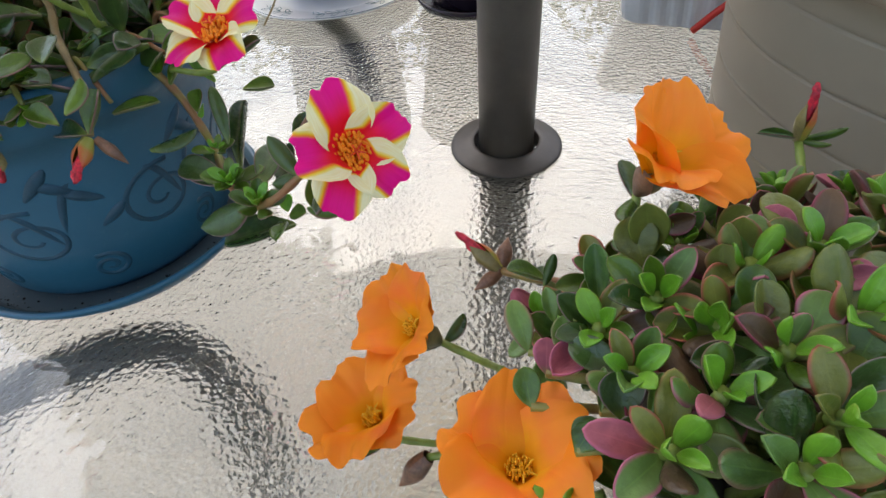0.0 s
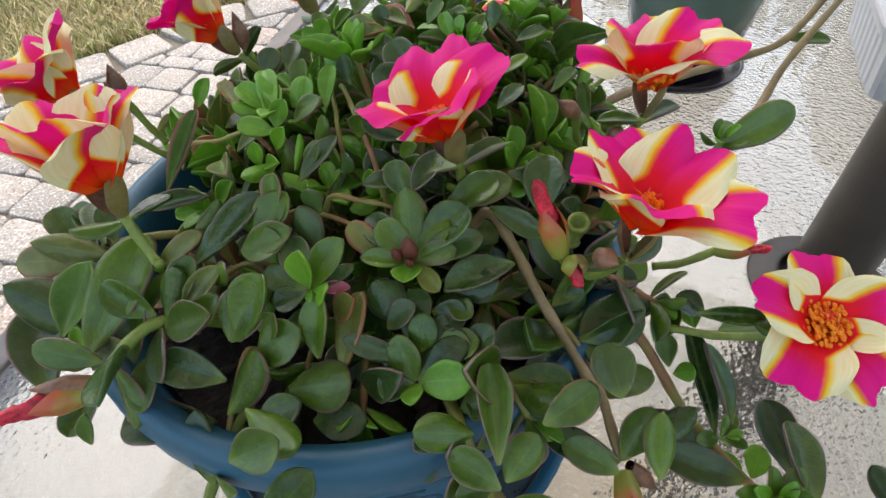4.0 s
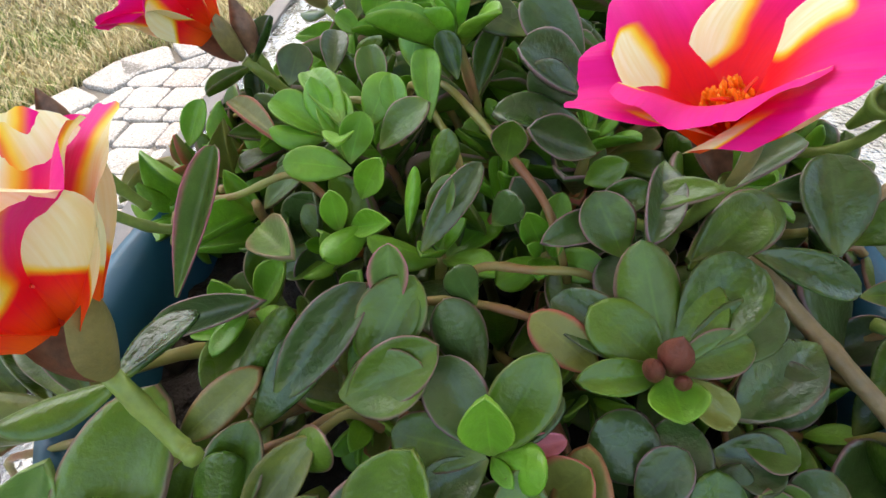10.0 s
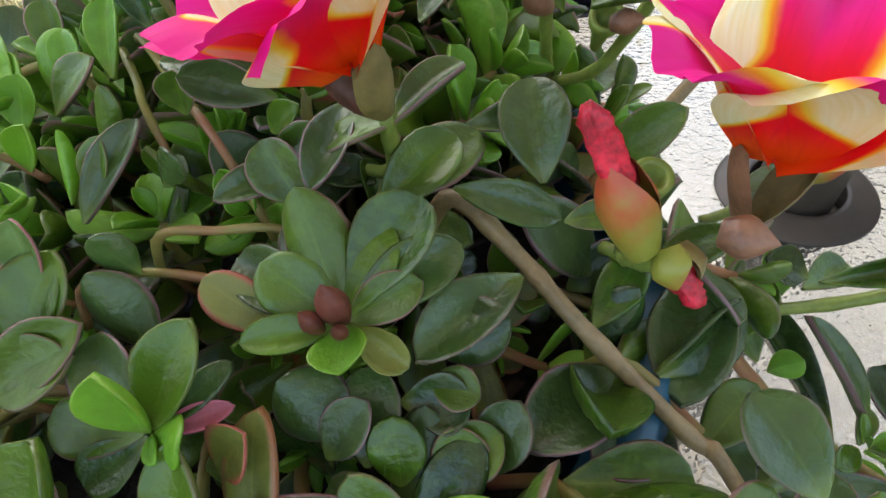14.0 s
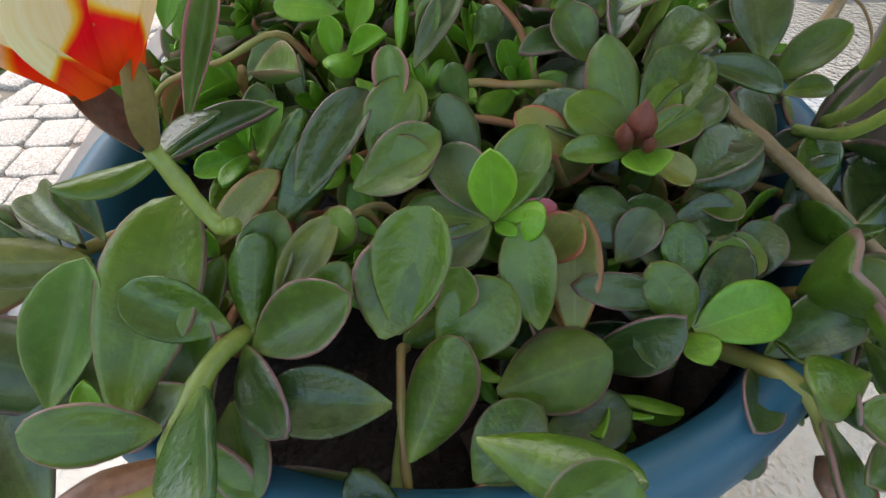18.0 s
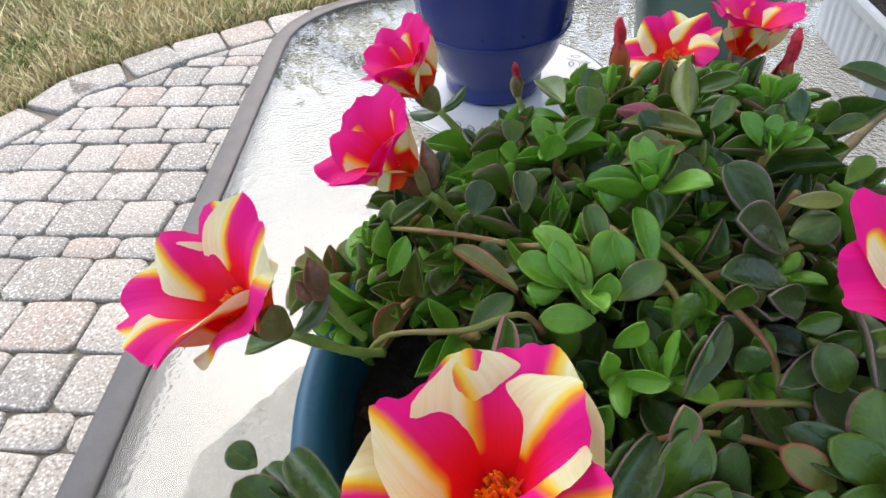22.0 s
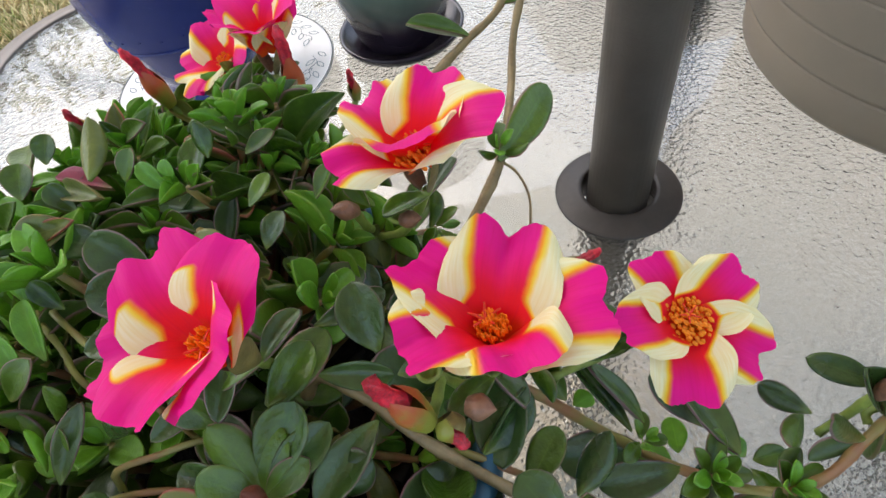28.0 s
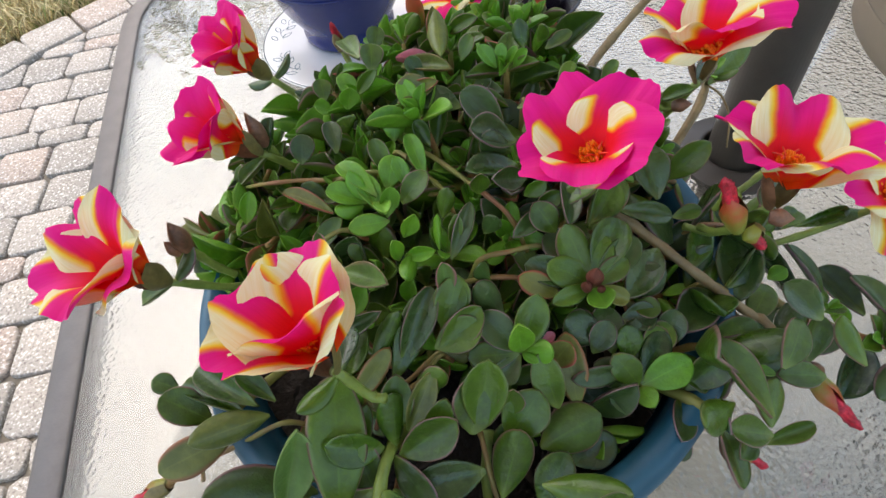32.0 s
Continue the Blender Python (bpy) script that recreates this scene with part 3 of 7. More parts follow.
def build_blue_planter():
    c = (-0.164, 0.628, TZ + 0.0062)
    t = thing("glazed_planter", "glossy cobalt blue ceramic planter standing on a plate", "flower pot", c)
    prof = ((0, 0.001), (0.040, 0.001), (0.0425, 0.004), (0.0425, 0.010), (0.0405, 0.0135), (0.044, 0.019), (0.054, 0.036), (0.0605, 0.055), (0.0625, 0.0595), (0.0625, 0.062), (0.0665, 0.085), (0.069, 0.12), (0.0695, 0.15), (0.072, 0.153), (0.072, 0.163), (0.068, 0.166), (0.064, 0.162), (0.063, 0.14), (0, 0.135))
    part("body", lathe(prof, 72), COBALT, t)
    part("soil", lathe(((0, 0.1365), (0.04, 0.1375), (0.0635, 0.1385)), 32), SOIL, t)
    rnd = random.Random(3)
    bm = bmesh.new()
    bmesh.ops.create_icosphere(bm, subdivisions=1, radius=0.0013)
    dot = part("raised_dot", bm, COBALT, t)
    for k in range(26):
        a = 2 * math.pi * k / 26
        ob = dot if k == 0 else new("raised_dot", dot.data)
        ob.parent = t
        ob.matrix_basis = Matrix.Translation((0.0643 * math.cos(a), 0.0643 * math.sin(a), 0.07 + rnd.uniform(-.002, .002))) @ Matrix.Diagonal((1, 1, 0.6, 1))
    ring = [Vector((0.0628 * math.cos(a), 0.0628 * math.sin(a), 0.0605)) for a in [2 * math.pi * k / 72 for k in range(73)]]
    part("band", tube(ring, 0.0012, 6), COBALT, t)


def build_green_planter():
    c = (-0.008, 0.578, TZ)
    t = thing("glazed_planter", "sage green to dark plum ceramic planter with dark saucer", "flower pot", c)
    part("saucer", lathe(((0, 0.001), (0.043, 0.001), (0.051, 0.006), (0.0545, 0.0125), (0.0535, 0.0138), (0.0505, 0.0125), (0.045, 0.0062), (0, 0.0055)), 64), PLUM, t, "dark plum glazed saucer")
    m = Nodes("sage_to_plum_glaze")
    z = m.n("SeparateXYZ", Vector=m.coord("Object")).outputs[2]
    where = m.place()
    f = m.math("ADD", z, m.math("MULTIPLY", m.math("SUBTRACT", m.noise(30.0, where), 0.5), 0.02))
    m.set(Base_Color=m.mix(m.step(f, 0.03, 0.075), (0.022, 0.015, 0.024), (0.13, 0.19, 0.145)), Roughness=0.16)
    m.bump(m.noise(200.0, where), 0.06, 0.0006)
    prof = ((0, 0.0065), (0.036, 0.0065), (0.0385, 0.009), (0.040, 0.02), (0.0475, 0.045), (0.053, 0.075), (0.0575, 0.11), (0.0605, 0.125), (0.0625, 0.131), (0.0605, 0.135), (0.057, 0.131), (0.055, 0.115), (0, 0.11))
    part("body", lathe(prof, 72), m.mat, t)
    part("soil", lathe(((0, 0.1115), (0.04, 0.1125), (0.0555, 0.1135)), 32), SOIL, t)


def build_tray():
    base = Matrix.Translation((0.132, 0.523, TZ)) @ pose(0, 0, 0, 0, 0, -16.0)
    t = thing("plastic_trough", "white ribbed plastic planter trough with soil and a red handle", "planter box", (0.132, 0.523, TZ))
    L, W, H = 0.30, 0.145, 0.062

    def pt(x, y, z, o):
        f = z / H
        return base @ Vector((x * (L + 2 * o) - o + (x - 0.5) * 0.016 * f, y * (W + 2 * o) - o + (y - 0.5) * 0.016 * f, z))
    bm = bmesh.new()
    corner, loop = 0.12, []
    for cx, cy, a0 in ((1, 1, 0), (0, 1, 90), (0, 0, 180), (1, 0, 270)):
        for k in range(7):
            a = radians(a0 + 15 * k)
            loop.append((cx + (math.cos(a) - (1 if cx else -1)) * 0.018 / L, cy + (math.sin(a) - (1 if cy else -1)) * 0.018 / W))
    # walls rise in flutes, and turn in at the rolled lip
    dense = []
    for (x0, y0), (x1, y1) in zip(loop, loop[1:] + loop[:1]):
        n = max(1, int(math.hypot((x1 - x0) * L, (y1 - y0) * W) / 0.0035))
        dense += [(x0 + (x1 - x0) * i / n, y0 + (y1 - y0) * i / n) for i in range(n)]
    levels = ((0.001, 0.0, 0), (0.003, 0.001, 1), (0.048, 0.001, 1), (0.050, 0.002, 0), (0.0515, 0.007, 0), (0.060, 0.008, 0), (0.062, 0.0065, 0), (0.0615, 0.001, 0), (0.058, -0.0015, 0), (0.004, -0.003, 0))
    rings = []
    for z, o, fl in levels:
        rings.append([bm.verts.new(pt(x, y, z, o + (0.0012 if fl and i % 4 < 2 else 0))) for i, (x, y) in enumerate(dense)])
    for a, b in zip(rings, rings[1:]):
        for i in range(len(dense)):
            j = (i + 1) % len(dense)
            bm.faces.new((a[i], a[j], b[j], b[i]))
    bm.faces.new(rings[0][::-1])
    bm.faces.new(rings[-1])
    bmesh.ops.recalc_face_normals(bm, faces=bm.faces)
    under(t, part("trough", bm, WHITE_PLASTIC, smooth=False))
    bm = bmesh.new()
    n = 14
    grid = [[bm.verts.new(pt(0.01 + 0.98 * i / n, 0.02 + 0.96 * j / 8, 0.046, -0.003) + Vector((0, 0, 0.003 * noise.noise(Vector((i * 1.7, j * 1.3, 0)))))) for j in range(9)] for i in range(n + 1)]
    for i in range(n):
        for j in range(8):
            bm.faces.new((grid[i][j], grid[i + 1][j], grid[i + 1][j + 1], grid[i][j + 1]))
    under(t, part("soil", bm, SOIL))
    line = smooth_line([base @ Vector(q) for q in ((0.062, -0.012, 0.004), (0.075, -0.013, 0.02), (0.098, -0.011, 0.045), (0.108, -0.006, 0.068), (0.112, 0.03, 0.07))], 6)
    under(t, part("handle", tube(line, 0.0032, 8), RED_PLASTIC, None, "red plastic carrying handle"))
    # small cactus-like succulents
    rnd = random.Random(12)
    for i in range(12):
        x, y = rnd.uniform(0.08, 0.92), rnd.uniform(0.18, 0.82)
        p = pt(x, y, 0.046, -0.003)
        h, r = rnd.uniform(0.018, 0.04), rnd.uniform(0.008, 0.014)
        bm = lathe([(r * math.sin(math.pi * (0.08 + 0.92 * f)) ** 0.6, h * f) for f in [k / 8 for k in range(8)]] + [(0, h)], 14, p, 0.08)
        under(t, part("succulent", bm, LEAF))


def build_beige_pot():
    c = (0.292, 0.305, TZ)
    t = thing("large_planter", "large beige resin planter with shallow horizontal rings", "flower pot", c)
    prof = [(0, 0.001), (0.120, 0.001), (0.131, 0.004), (0.138, 0.012)]
    for i in range(1, 5):
        z = 0.010 + 0.0275 * i

        def wall(h):
            return 0.138 + 0.021 * (h - 0.012) / 0.19
        prof += [(wall(z - 0.012), z - 0.012), (wall(z - 0.002), z - 0.002), (wall(z) - 0.0003, z - 0.0009), (wall(z) - 0.0011, z), (wall(z) + 0.0001, z + 0.0008), (wall(z + 0.003), z + 0.003)]
    prof += [(0.1525, 0.135), (0.1527, 0.1375), (0.1675, 0.1395), (0.1705, 0.144), (0.1715, 0.172), (0.169, 0.1775), (0.162, 0.1785), (0.157, 0.172), (0.150, 0.15), (0, 0.14)]
    part("body", lathe(prof, 96), BEIGE, t)
    part("soil", lathe(((0, 0.142), (0.08, 0.147), (0.1495, 0.1505)), 40), SOIL, t)


build_table()
build_umbrella()
build_blue_pot()
build_plate()
build_blue_planter()
build_green_planter()
build_tray()
build_beige_pot()

# ---- parts of the moss roses ----
def leaf_mesh(name, swell, blunt, cup, bend, thick, seed):
    """A fleshy spoon-shaped leaf: 1 long along y, 1 wide, base at the origin, upper face to z."""
    nu, nv = 8, 11
    bm = bmesh.new()
    uvl = bm.loops.layers.uv.new("uv")
    rows = {}
    skew = 0.05 * math.sin(seed * 2.1)
    for face in (1, -1):
        for j in range(nv + 1):
            v = 1 - (1 - j / nv) ** 1.35
            w = 0.5 * math.sin(math.pi * min(1.0, v) ** swell) ** blunt if 0 < v < 1 else 0.0
            w = max(w, 0.05 * (1 - v) ** 2)
            for i in range(nu + 1):
                u = -math.cos(math.pi * i / nu)
                z = cup * u * u * w * 2 + bend * v * v - 0.014 * math.exp(-(u * 3.5) ** 2) * math.sin(math.pi * v)
                body = thick * (1 - u ** 4) ** 0.5 * (0.45 + 0.55 * math.sin(math.pi * min(1, 0.15 + 0.72 * v)))
                z += face * body + 0.022 * noise.noise(Vector((u * 1.4 + seed * 3, v * 2.4, seed)))
                if abs(u) > 0.999 and face < 0:
                    rows[face, j, i] = rows[1, j, i]
                    continue
                edge = 1 + 0.05 * noise.noise(Vector((seed * 5 + u, v * 4, 1.7)))
                rows[face, j, i] = bm.verts.new((u * w * edge + skew * v * v, v, z))
    for face in (1, -1):
        for j in range(nv):
            for i in range(nu):
                ids = [(j, i), (j, i + 1), (j + 1, i + 1), (j + 1, i)]
                if face < 0:
                    ids = ids[::-1]
                f = bm.faces.new([rows[face, a, b] for a, b in ids])
                for loop, (a, b) in zip(f.loops, ids):
                    loop[uvl].uv = ((1 - math.cos(math.pi * b / nu)) / 2, a / nv)
    me = bpy.data.meshes.new(name)
    bm.to_mesh(me)
    bm.free()
    me.polygons.foreach_set("use_smooth", [True] * len(me.polygons))
    return me


SHAPES = ((1.35, 0.50, 0.15, -0.10, 0.06), (1.5, 0.47, 0.20, -0.16, 0.065), (1.25, 0.55, -0.12, 0.08, 0.055), (1.55, 0.48, 0.24, 0.12, 0.06), (1.4, 0.48, 0.08, -0.22, 0.065))
NARROW = ((1.12, 0.85, 0.30, 0.10, 0.07), (1.2, 0.8, 0.42, -0.12, 0.07))
LEAVES = {}
for key, mat in (("green", LEAF), ("dark", LEAF_DARK), ("young", LEAF_YOUNG), ("red", LEAF_RED), ("pink", LEAF_PINK), ("rose", LEAF_ROSE), ("wine", LEAF_WINE)):
    LEAVES[key] = []
    for i, (wide, tip, fold, bend, thick) in enumerate(SHAPES + NARROW):
        me = leaf_mesh("leaf", wide, tip, fold, bend, thick, i + 1)
        me.materials.append(mat)
        LEAVES[key].append(me)


class Plant:
    """A moss rose: stems, leaves, flowers and buds under one thing."""

    def __init__(self, label, at, seed):
        self.root = thing("moss_rose_plant", label, "plant", at)
        self.rnd = random.Random(seed)
        self.back = Matrix.Translation(-Vector(at))
        self.slim = False
        self.bare = []
        self.loose = False

    def leaf(self, base, tip, width, normal, key="green", shape=None):
        base, tip = Vector(base), Vector(tip)
        if self.loose and any((base.lerp(tip, f) - q).length < 0.0075 and base.lerp(tip, f).z > q.z - 0.002 for q in self.bare for f in (0.2, 0.5, 0.9)):
            return None
        y = tip - base
        length = y.length
        y.normalize()
        n = Vector(normal)
        z = (n - y * n.dot(y))
        z = z.normalized() if z.length > 1e-4 else y.orthogonal().normalized()
        x = y.cross(z)
        pick = self.rnd.randrange(len(SHAPES)) if shape is None else shape
        if self.slim and pick > 0:
            pick, width, length = 5 + pick % 2, width * 0.74, length * 1.12
        me = LEAVES[key][pick]
        ob = new("leaf", me)
        m = Matrix((x, y, z)).transposed().to_4x4()
        ob.parent = self.root
        ob.matrix_basis = self.back @ Matrix.Translation(base) @ m @ Matrix.Diagonal((width, length, length * 0.9, 1))
        return ob

    def stem(self, points, r0=0.0019, r1=0.0013, material=None, steps=5):
        ob = part("stem", tube(smooth_line(points, steps), lambda f: r0 + (r1 - r0) * f, 7, None, 0.18), material or STEM)
        return under(self.root, ob)

    def rosette(self, at, way, size=0.016, n=8, key="young", flare=55):
        """A whorl of leaves round the end of a shoot."""
        way = Vector(way).normalized()
        u = way.orthogonal().normalized()
        v = way.cross(u)
        for k in range(n):
            f = k / max(1, n - 1)
            a = k * 2.4 + self.rnd.uniform(-.25, .25)
            open_ = radians(18 + flare * (1 - f) + self.rnd.uniform(-8, 8))
            out = (u * math.cos(a) + v * math.sin(a))
            d = way * math.cos(open_) + out * math.sin(open_)
            length = size * (1.0 - 0.55 * f) * self.rnd.uniform(0.85, 1.15)
            base = Vector(at) + way * (0.004 * f - 0.002) + out * 0.0008
            self.leaf(base, base + d * length, length * self.rnd.uniform(0.46, 0.6), way * math.sin(open_) - out * math.cos(open_) + way * 0.2, "young" if f > 0.55 and key != "dark" else key)

    def shoot(self, points, pairs=3, size=0.021, key="green", tip="young", r=0.0019, rosette=True, tipsize=0.013, material=None):
        """A stem with leaf pairs along it and a whorl at its end."""
        line = smooth_line(points, 8)
        self.stem(points, r, r * 0.7, material)
        a = self.rnd.uniform(0, 6.28)
        for k in range(pairs):
            f = 0.35 + 0.55 * (k + self.rnd.uniform(-.2, .2)) / max(1, pairs)
            i = min(len(line) - 2, int(f * (len(line) - 1)))
            way = (line[i + 1] - line[i]).normalized()
            u = way.orthogonal().normalized()
            v = way.cross(u)
            a += 1.57 + self.rnd.uniform(-.3, .3)
            for s in (0, math.pi):
                out = u * math.cos(a + s) + v * math.sin(a + s)
                d = (out + way * self.rnd.uniform(0.3, 0.9) + Vector((0, 0, self.rnd.uniform(0.05, 0.4)))).normalized()
                length = size * self.rnd.uniform(0.75, 1.15)
                base = line[i] + out * r
                nrm = Vector((0, 0, 1)) + way * 0.7 + Vector((self.rnd.uniform(-.4, .4), self.rnd.uniform(-.6, .2), 0))
                kk = key if self.rnd.random() < 0.72 else ("dark" if key == "green" else "green")
                self.leaf(base, base + d * length, length * self.rnd.uniform(0.5, 0.64), nrm, kk)
        if rosette:
            way = (line[-1] - line[-3]).normalized()
            self.rosette(line[-1], way, tipsize, 7, tip)

    def flower(self, at, axis, radius=0.023, cup=38, petal="striped", turn=0.0, stem_from=None, style=True, tilts=(0, 0, 0, 0, 0)):
        """Five notched petals in a cup, stamens, a starry style and two sepals."""
        axis = Vector(axis).normalized()
        at = Vector(at)
        east = (Vector((1, 0, 0)) - axis * axis.x).normalized()
        rot = Matrix((east, axis.cross(east), axis)).transposed().to_4x4()
        head = new("flower")
        head.empty_display_size = 0.01
        head.parent = self.root
        head.matrix_basis = self.back @ Matrix.Translation(at) @ rot @ Matrix.Rotation(radians(turn - 90), 4, "Z")
        tagged(head, FLOWER_LABEL[petal])
        for k in range(5):
            tilt = cup + 6 + tilts[k] + self.rnd.uniform(-4, 4)
            p = new("petal", PETALS[petal][self.rnd.randrange(len(PETALS[petal]))])
            p.parent = head
            s = radius * self.rnd.uniform(0.94, 1.08)
            p.matrix_basis = Matrix.Rotation(radians(72 * k + self.rnd.uniform(-6, 6)), 4, "Z") @ Matrix.Rotation(radians(tilt), 4, "X") @ Matrix.Rotation(radians(6 + self.rnd.uniform(-2, 2)), 4, "Y") @ Matrix.Diagonal((s, s, s, 1))
        st = new("stamen_tuft", STAMENS[1 if petal == "orange" else 0])
        st.parent = head
        thin = 1.0 if cup < 25 else (0.8 if cup < 36 else 0.42)
        st.matrix_basis = Matrix.Translation((0, 0, 0.0016 if cup > 35 else 0.0)) @ Matrix.Diagonal((radius / 0.023 * thin, radius / 0.023 * thin, radius / 0.023, 1))
        if style:
            q = new("style", STYLES[1 if petal == "orange" else 0])
            q.parent = head
            q.matrix_basis = Matrix.Rotation(self.rnd.uniform(0, 6), 4, "Z") @ Matrix.Rotation(radians(12), 4, "X") @ Matrix.Diagonal((radius / 0.023,) * 3 + (1,))
        for s in (0, 1):
            q = new("sepal", SEPALS[s])
            q.parent = head
            q.matrix_basis = Matrix.Rotation(s * math.pi + 0.4, 4, "Z") @ Matrix.Diagonal((radius / 0.024, radius / 0.024, radius / 0.026, 1))
        if stem_from is not None:
            foot = at - axis * 0.009
            mid = foot.lerp(Vector(stem_from), 0.5) - axis * 0.006
            self.stem([stem_from, mid, foot], 0.0012, 0.0013, STEM_GREEN)
            for k in range(2):
                a = k * 2.6 + radians(turn)
                out = rot @ Vector((math.cos(a), math.sin(a), 0))
                base = foot - axis * 0.002
                d = (out * 0.9 - axis * 0.1 + Vector((0, 0, 0.25))).normalized()
                self.leaf(base, base + d * 0.013, 0.0062, axis + Vector((0, 0, 1)), "green" if k % 2 else "dark")
        return head

    def stub(self, at, axis, radius):
        """The hollow green end of a stalk whose flower has dropped."""
        d = Vector(axis).normalized()
        bm = lathe([(radius * r, radius * h) for r, h in ((0.3, -4), (0.6, -1.6), (1.0, -0.5), (1.05, 0.1), (0.85, 0.2), (0.65, 0), (0.55, -0.6), (0, -0.8))], 16)
        ob = part("stub", bm, STEM_GREEN, self.root, "hollow green stalk end")
        ob.matrix_basis = self.back @ Matrix.Translation(Vector(at)) @ d.to_track_quat("Z", "Y").to_matrix().to_4x4()

    def bud(self, base, tip, width=0.0075, stem_from=None, closed=True, material=None):
        """A closed bud: wilted pink tip out of two sepals."""
        base, tip = Vector(base), Vector(tip)
        d = tip - base
        length = d.length
        rot = d.to_track_quat("Z", "Y").to_matrix().to_4x4()
        root = new("bud")
        root.empty_display_size = 0.01
        root.parent = self.root
        root.matrix_basis = self.back @ Matrix.Translation(base) @ rot
        tagged(root, "closed pink bud with green-brown sepals" if closed else "small pointed red-brown bud")
        if closed:
            bm = lathe([(width * r, length * h) for r, h in ((0, 0.3), (0.3, 0.4), (0.33, 0.52), (0.3, 0.6), (0.31, 0.67), (0.26, 0.73), (0.3, 0.79), (0.25, 0.85), (0.27, 0.9), (0.17, 0.96), (0.12, 1.0), (0, 0.98))], 20)
            for v in bm.verts:
                a = math.atan2(v.co.y, v.co.x)
                f = 1 + 0.2 * math.sin(3 * a + v.co.z / length * 8 + base.x * 900) + 0.16 * math.sin(7 * a + v.co.z / length * 5)
                f += 0.5 * noise.noise(Vector((v.co.x, v.co.y, v.co.z)) / width * 2.6 + base * 700)
                v.co.x, v.co.y = v.co.x * f + 0.16 * length * max(0, v.co.z / length - 0.4) ** 2, v.co.y * f
            for v in bm.verts:
                v.co.x, v.co.y = v.co.x * 0.8, v.co.y * 0.8
            part("bud_tip", bm, material or BUD_PINK).parent = root
        tall = 0.66 if closed else 1.0
        for s in (0, 1):
            bm = bmesh.new()
            grid = []
            for j in range(8):
                v = j / 7
                r = width * (0.22 + 0.3 * math.sin(math.pi * min(1, 0.1 + 0.62 * v))) * (1 - 0.45 * max(0, v - 0.6) / 0.4 if closed else 1 - 0.92 * (max(0, v - 0.4) / 0.6) ** 1.4)
                half = 1.62 * math.sqrt(max(0.0, 1 - 0.94 * max(0, v - 0.35) ** 1.6 / 0.5)) if closed else 1.6
                grid.append([bm.verts.new((r * (1 + 0.1 * math.cos(2 * q)) * math.cos(q + s * math.pi), r * math.sin(q + s * math.pi), length * tall * (v - 0.03 - 0.06 * (q / 1.6) ** 2 * v))) for q in [half * (k / 4 - 1) for k in range(9)]])
            for j in range(7):
                for k in range(8):
                    bm.faces.new((grid[j][k], grid[j][k + 1], grid[j + 1][k + 1], grid[j + 1][k]))
            part("sepal", bm, (SEPAL_FLUSH if s or width > 0.0064 else SEPAL_GREEN) if closed else (material or SEPAL)).parent = root
        if not closed:
            part("bud_tip", lathe([(width * r, length * h) for r, h in ((0, 0), (0.2, 0.1), (0.32, 0.4), (0.2, 0.75), (0.06, 0.95), (0, 1.0))], 10, (0, 0, 0), 0.08), material or SEPAL).parent = root
        if stem_from is not None:
            self.stem([stem_from, base.lerp(Vector(stem_from), 0.5) - Vector((0, 0, 0.002)), base], 0.0012, 0.0013, STEM_GREEN)
        return root


def petal_mesh(name, seed, curl, notch, wide=1.3, ruffle=1.0):
    """One heart-shaped petal, 1 long along y from the origin, hollow towards z, with a ruffled margin."""
    bm = bmesh.new()
    uvl = bm.loops.layers.uv.new("uv")
    nu, nv = 28, 16
    grid = []
    off = 0.14 * math.sin(seed * 2.3)
    for j in range(nv + 1):
        v = j / nv
        row = []
        for i in range(nu + 1):
            u = i / nu * 2 - 1
            w = wide * 0.5 * (0.36 + 0.64 * math.sin(math.pi * 0.5 * min(1, v / 0.74)) ** 1.15)
            end = 1.0 - 0.34 * abs(u) ** 3.0 - notch * math.exp(-((u - off) * 3.2) ** 2)
            end += ruffle * 0.05 * noise.noise(Vector((u * 4.5, seed * 4.1, 0.3))) + 0.022 * noise.noise(Vector((u * 16, seed * 7.7, 1.3)))
            y = v * end
            z = 0.17 * u * u * (0.35 + v) + curl * v * v + 0.1 * v - 0.33 * v ** 3
            z += ruffle * (0.07 * v * noise.noise(Vector((u * 1.7 + seed * 3, v * 1.8, seed))) + 0.075 * v ** 3 * math.sin(u * 3.6 + seed * 2) * (0.3 + abs(u)))
            z += ruffle * (0.02 * v ** 4 * math.sin(u * 11 + seed * 3) + 0.09 * v ** 3 * noise.noise(Vector((u * 3.2 + seed, v * 2, 4.4))))
            row.append(bm.verts.new((u * w * (1 - 0.06 * v * abs(u)), y, z)))
        grid.append(row)
    for j in range(nv):
        for i in range(nu):
            ids = ((j, i), (j, i + 1), (j + 1, i + 1), (j + 1, i))
            f = bm.faces.new([grid[a][b] for a, b in ids])
            for loop, (a, b) in zip(f.loops, ids):
                loop[uvl].uv = (b / nu, a / nv)
    me = bpy.data.meshes.new(name)
    bm.to_mesh(me)
    bm.free()
    me.polygons.foreach_set("use_smooth", [True] * len(me.polygons))
    return me


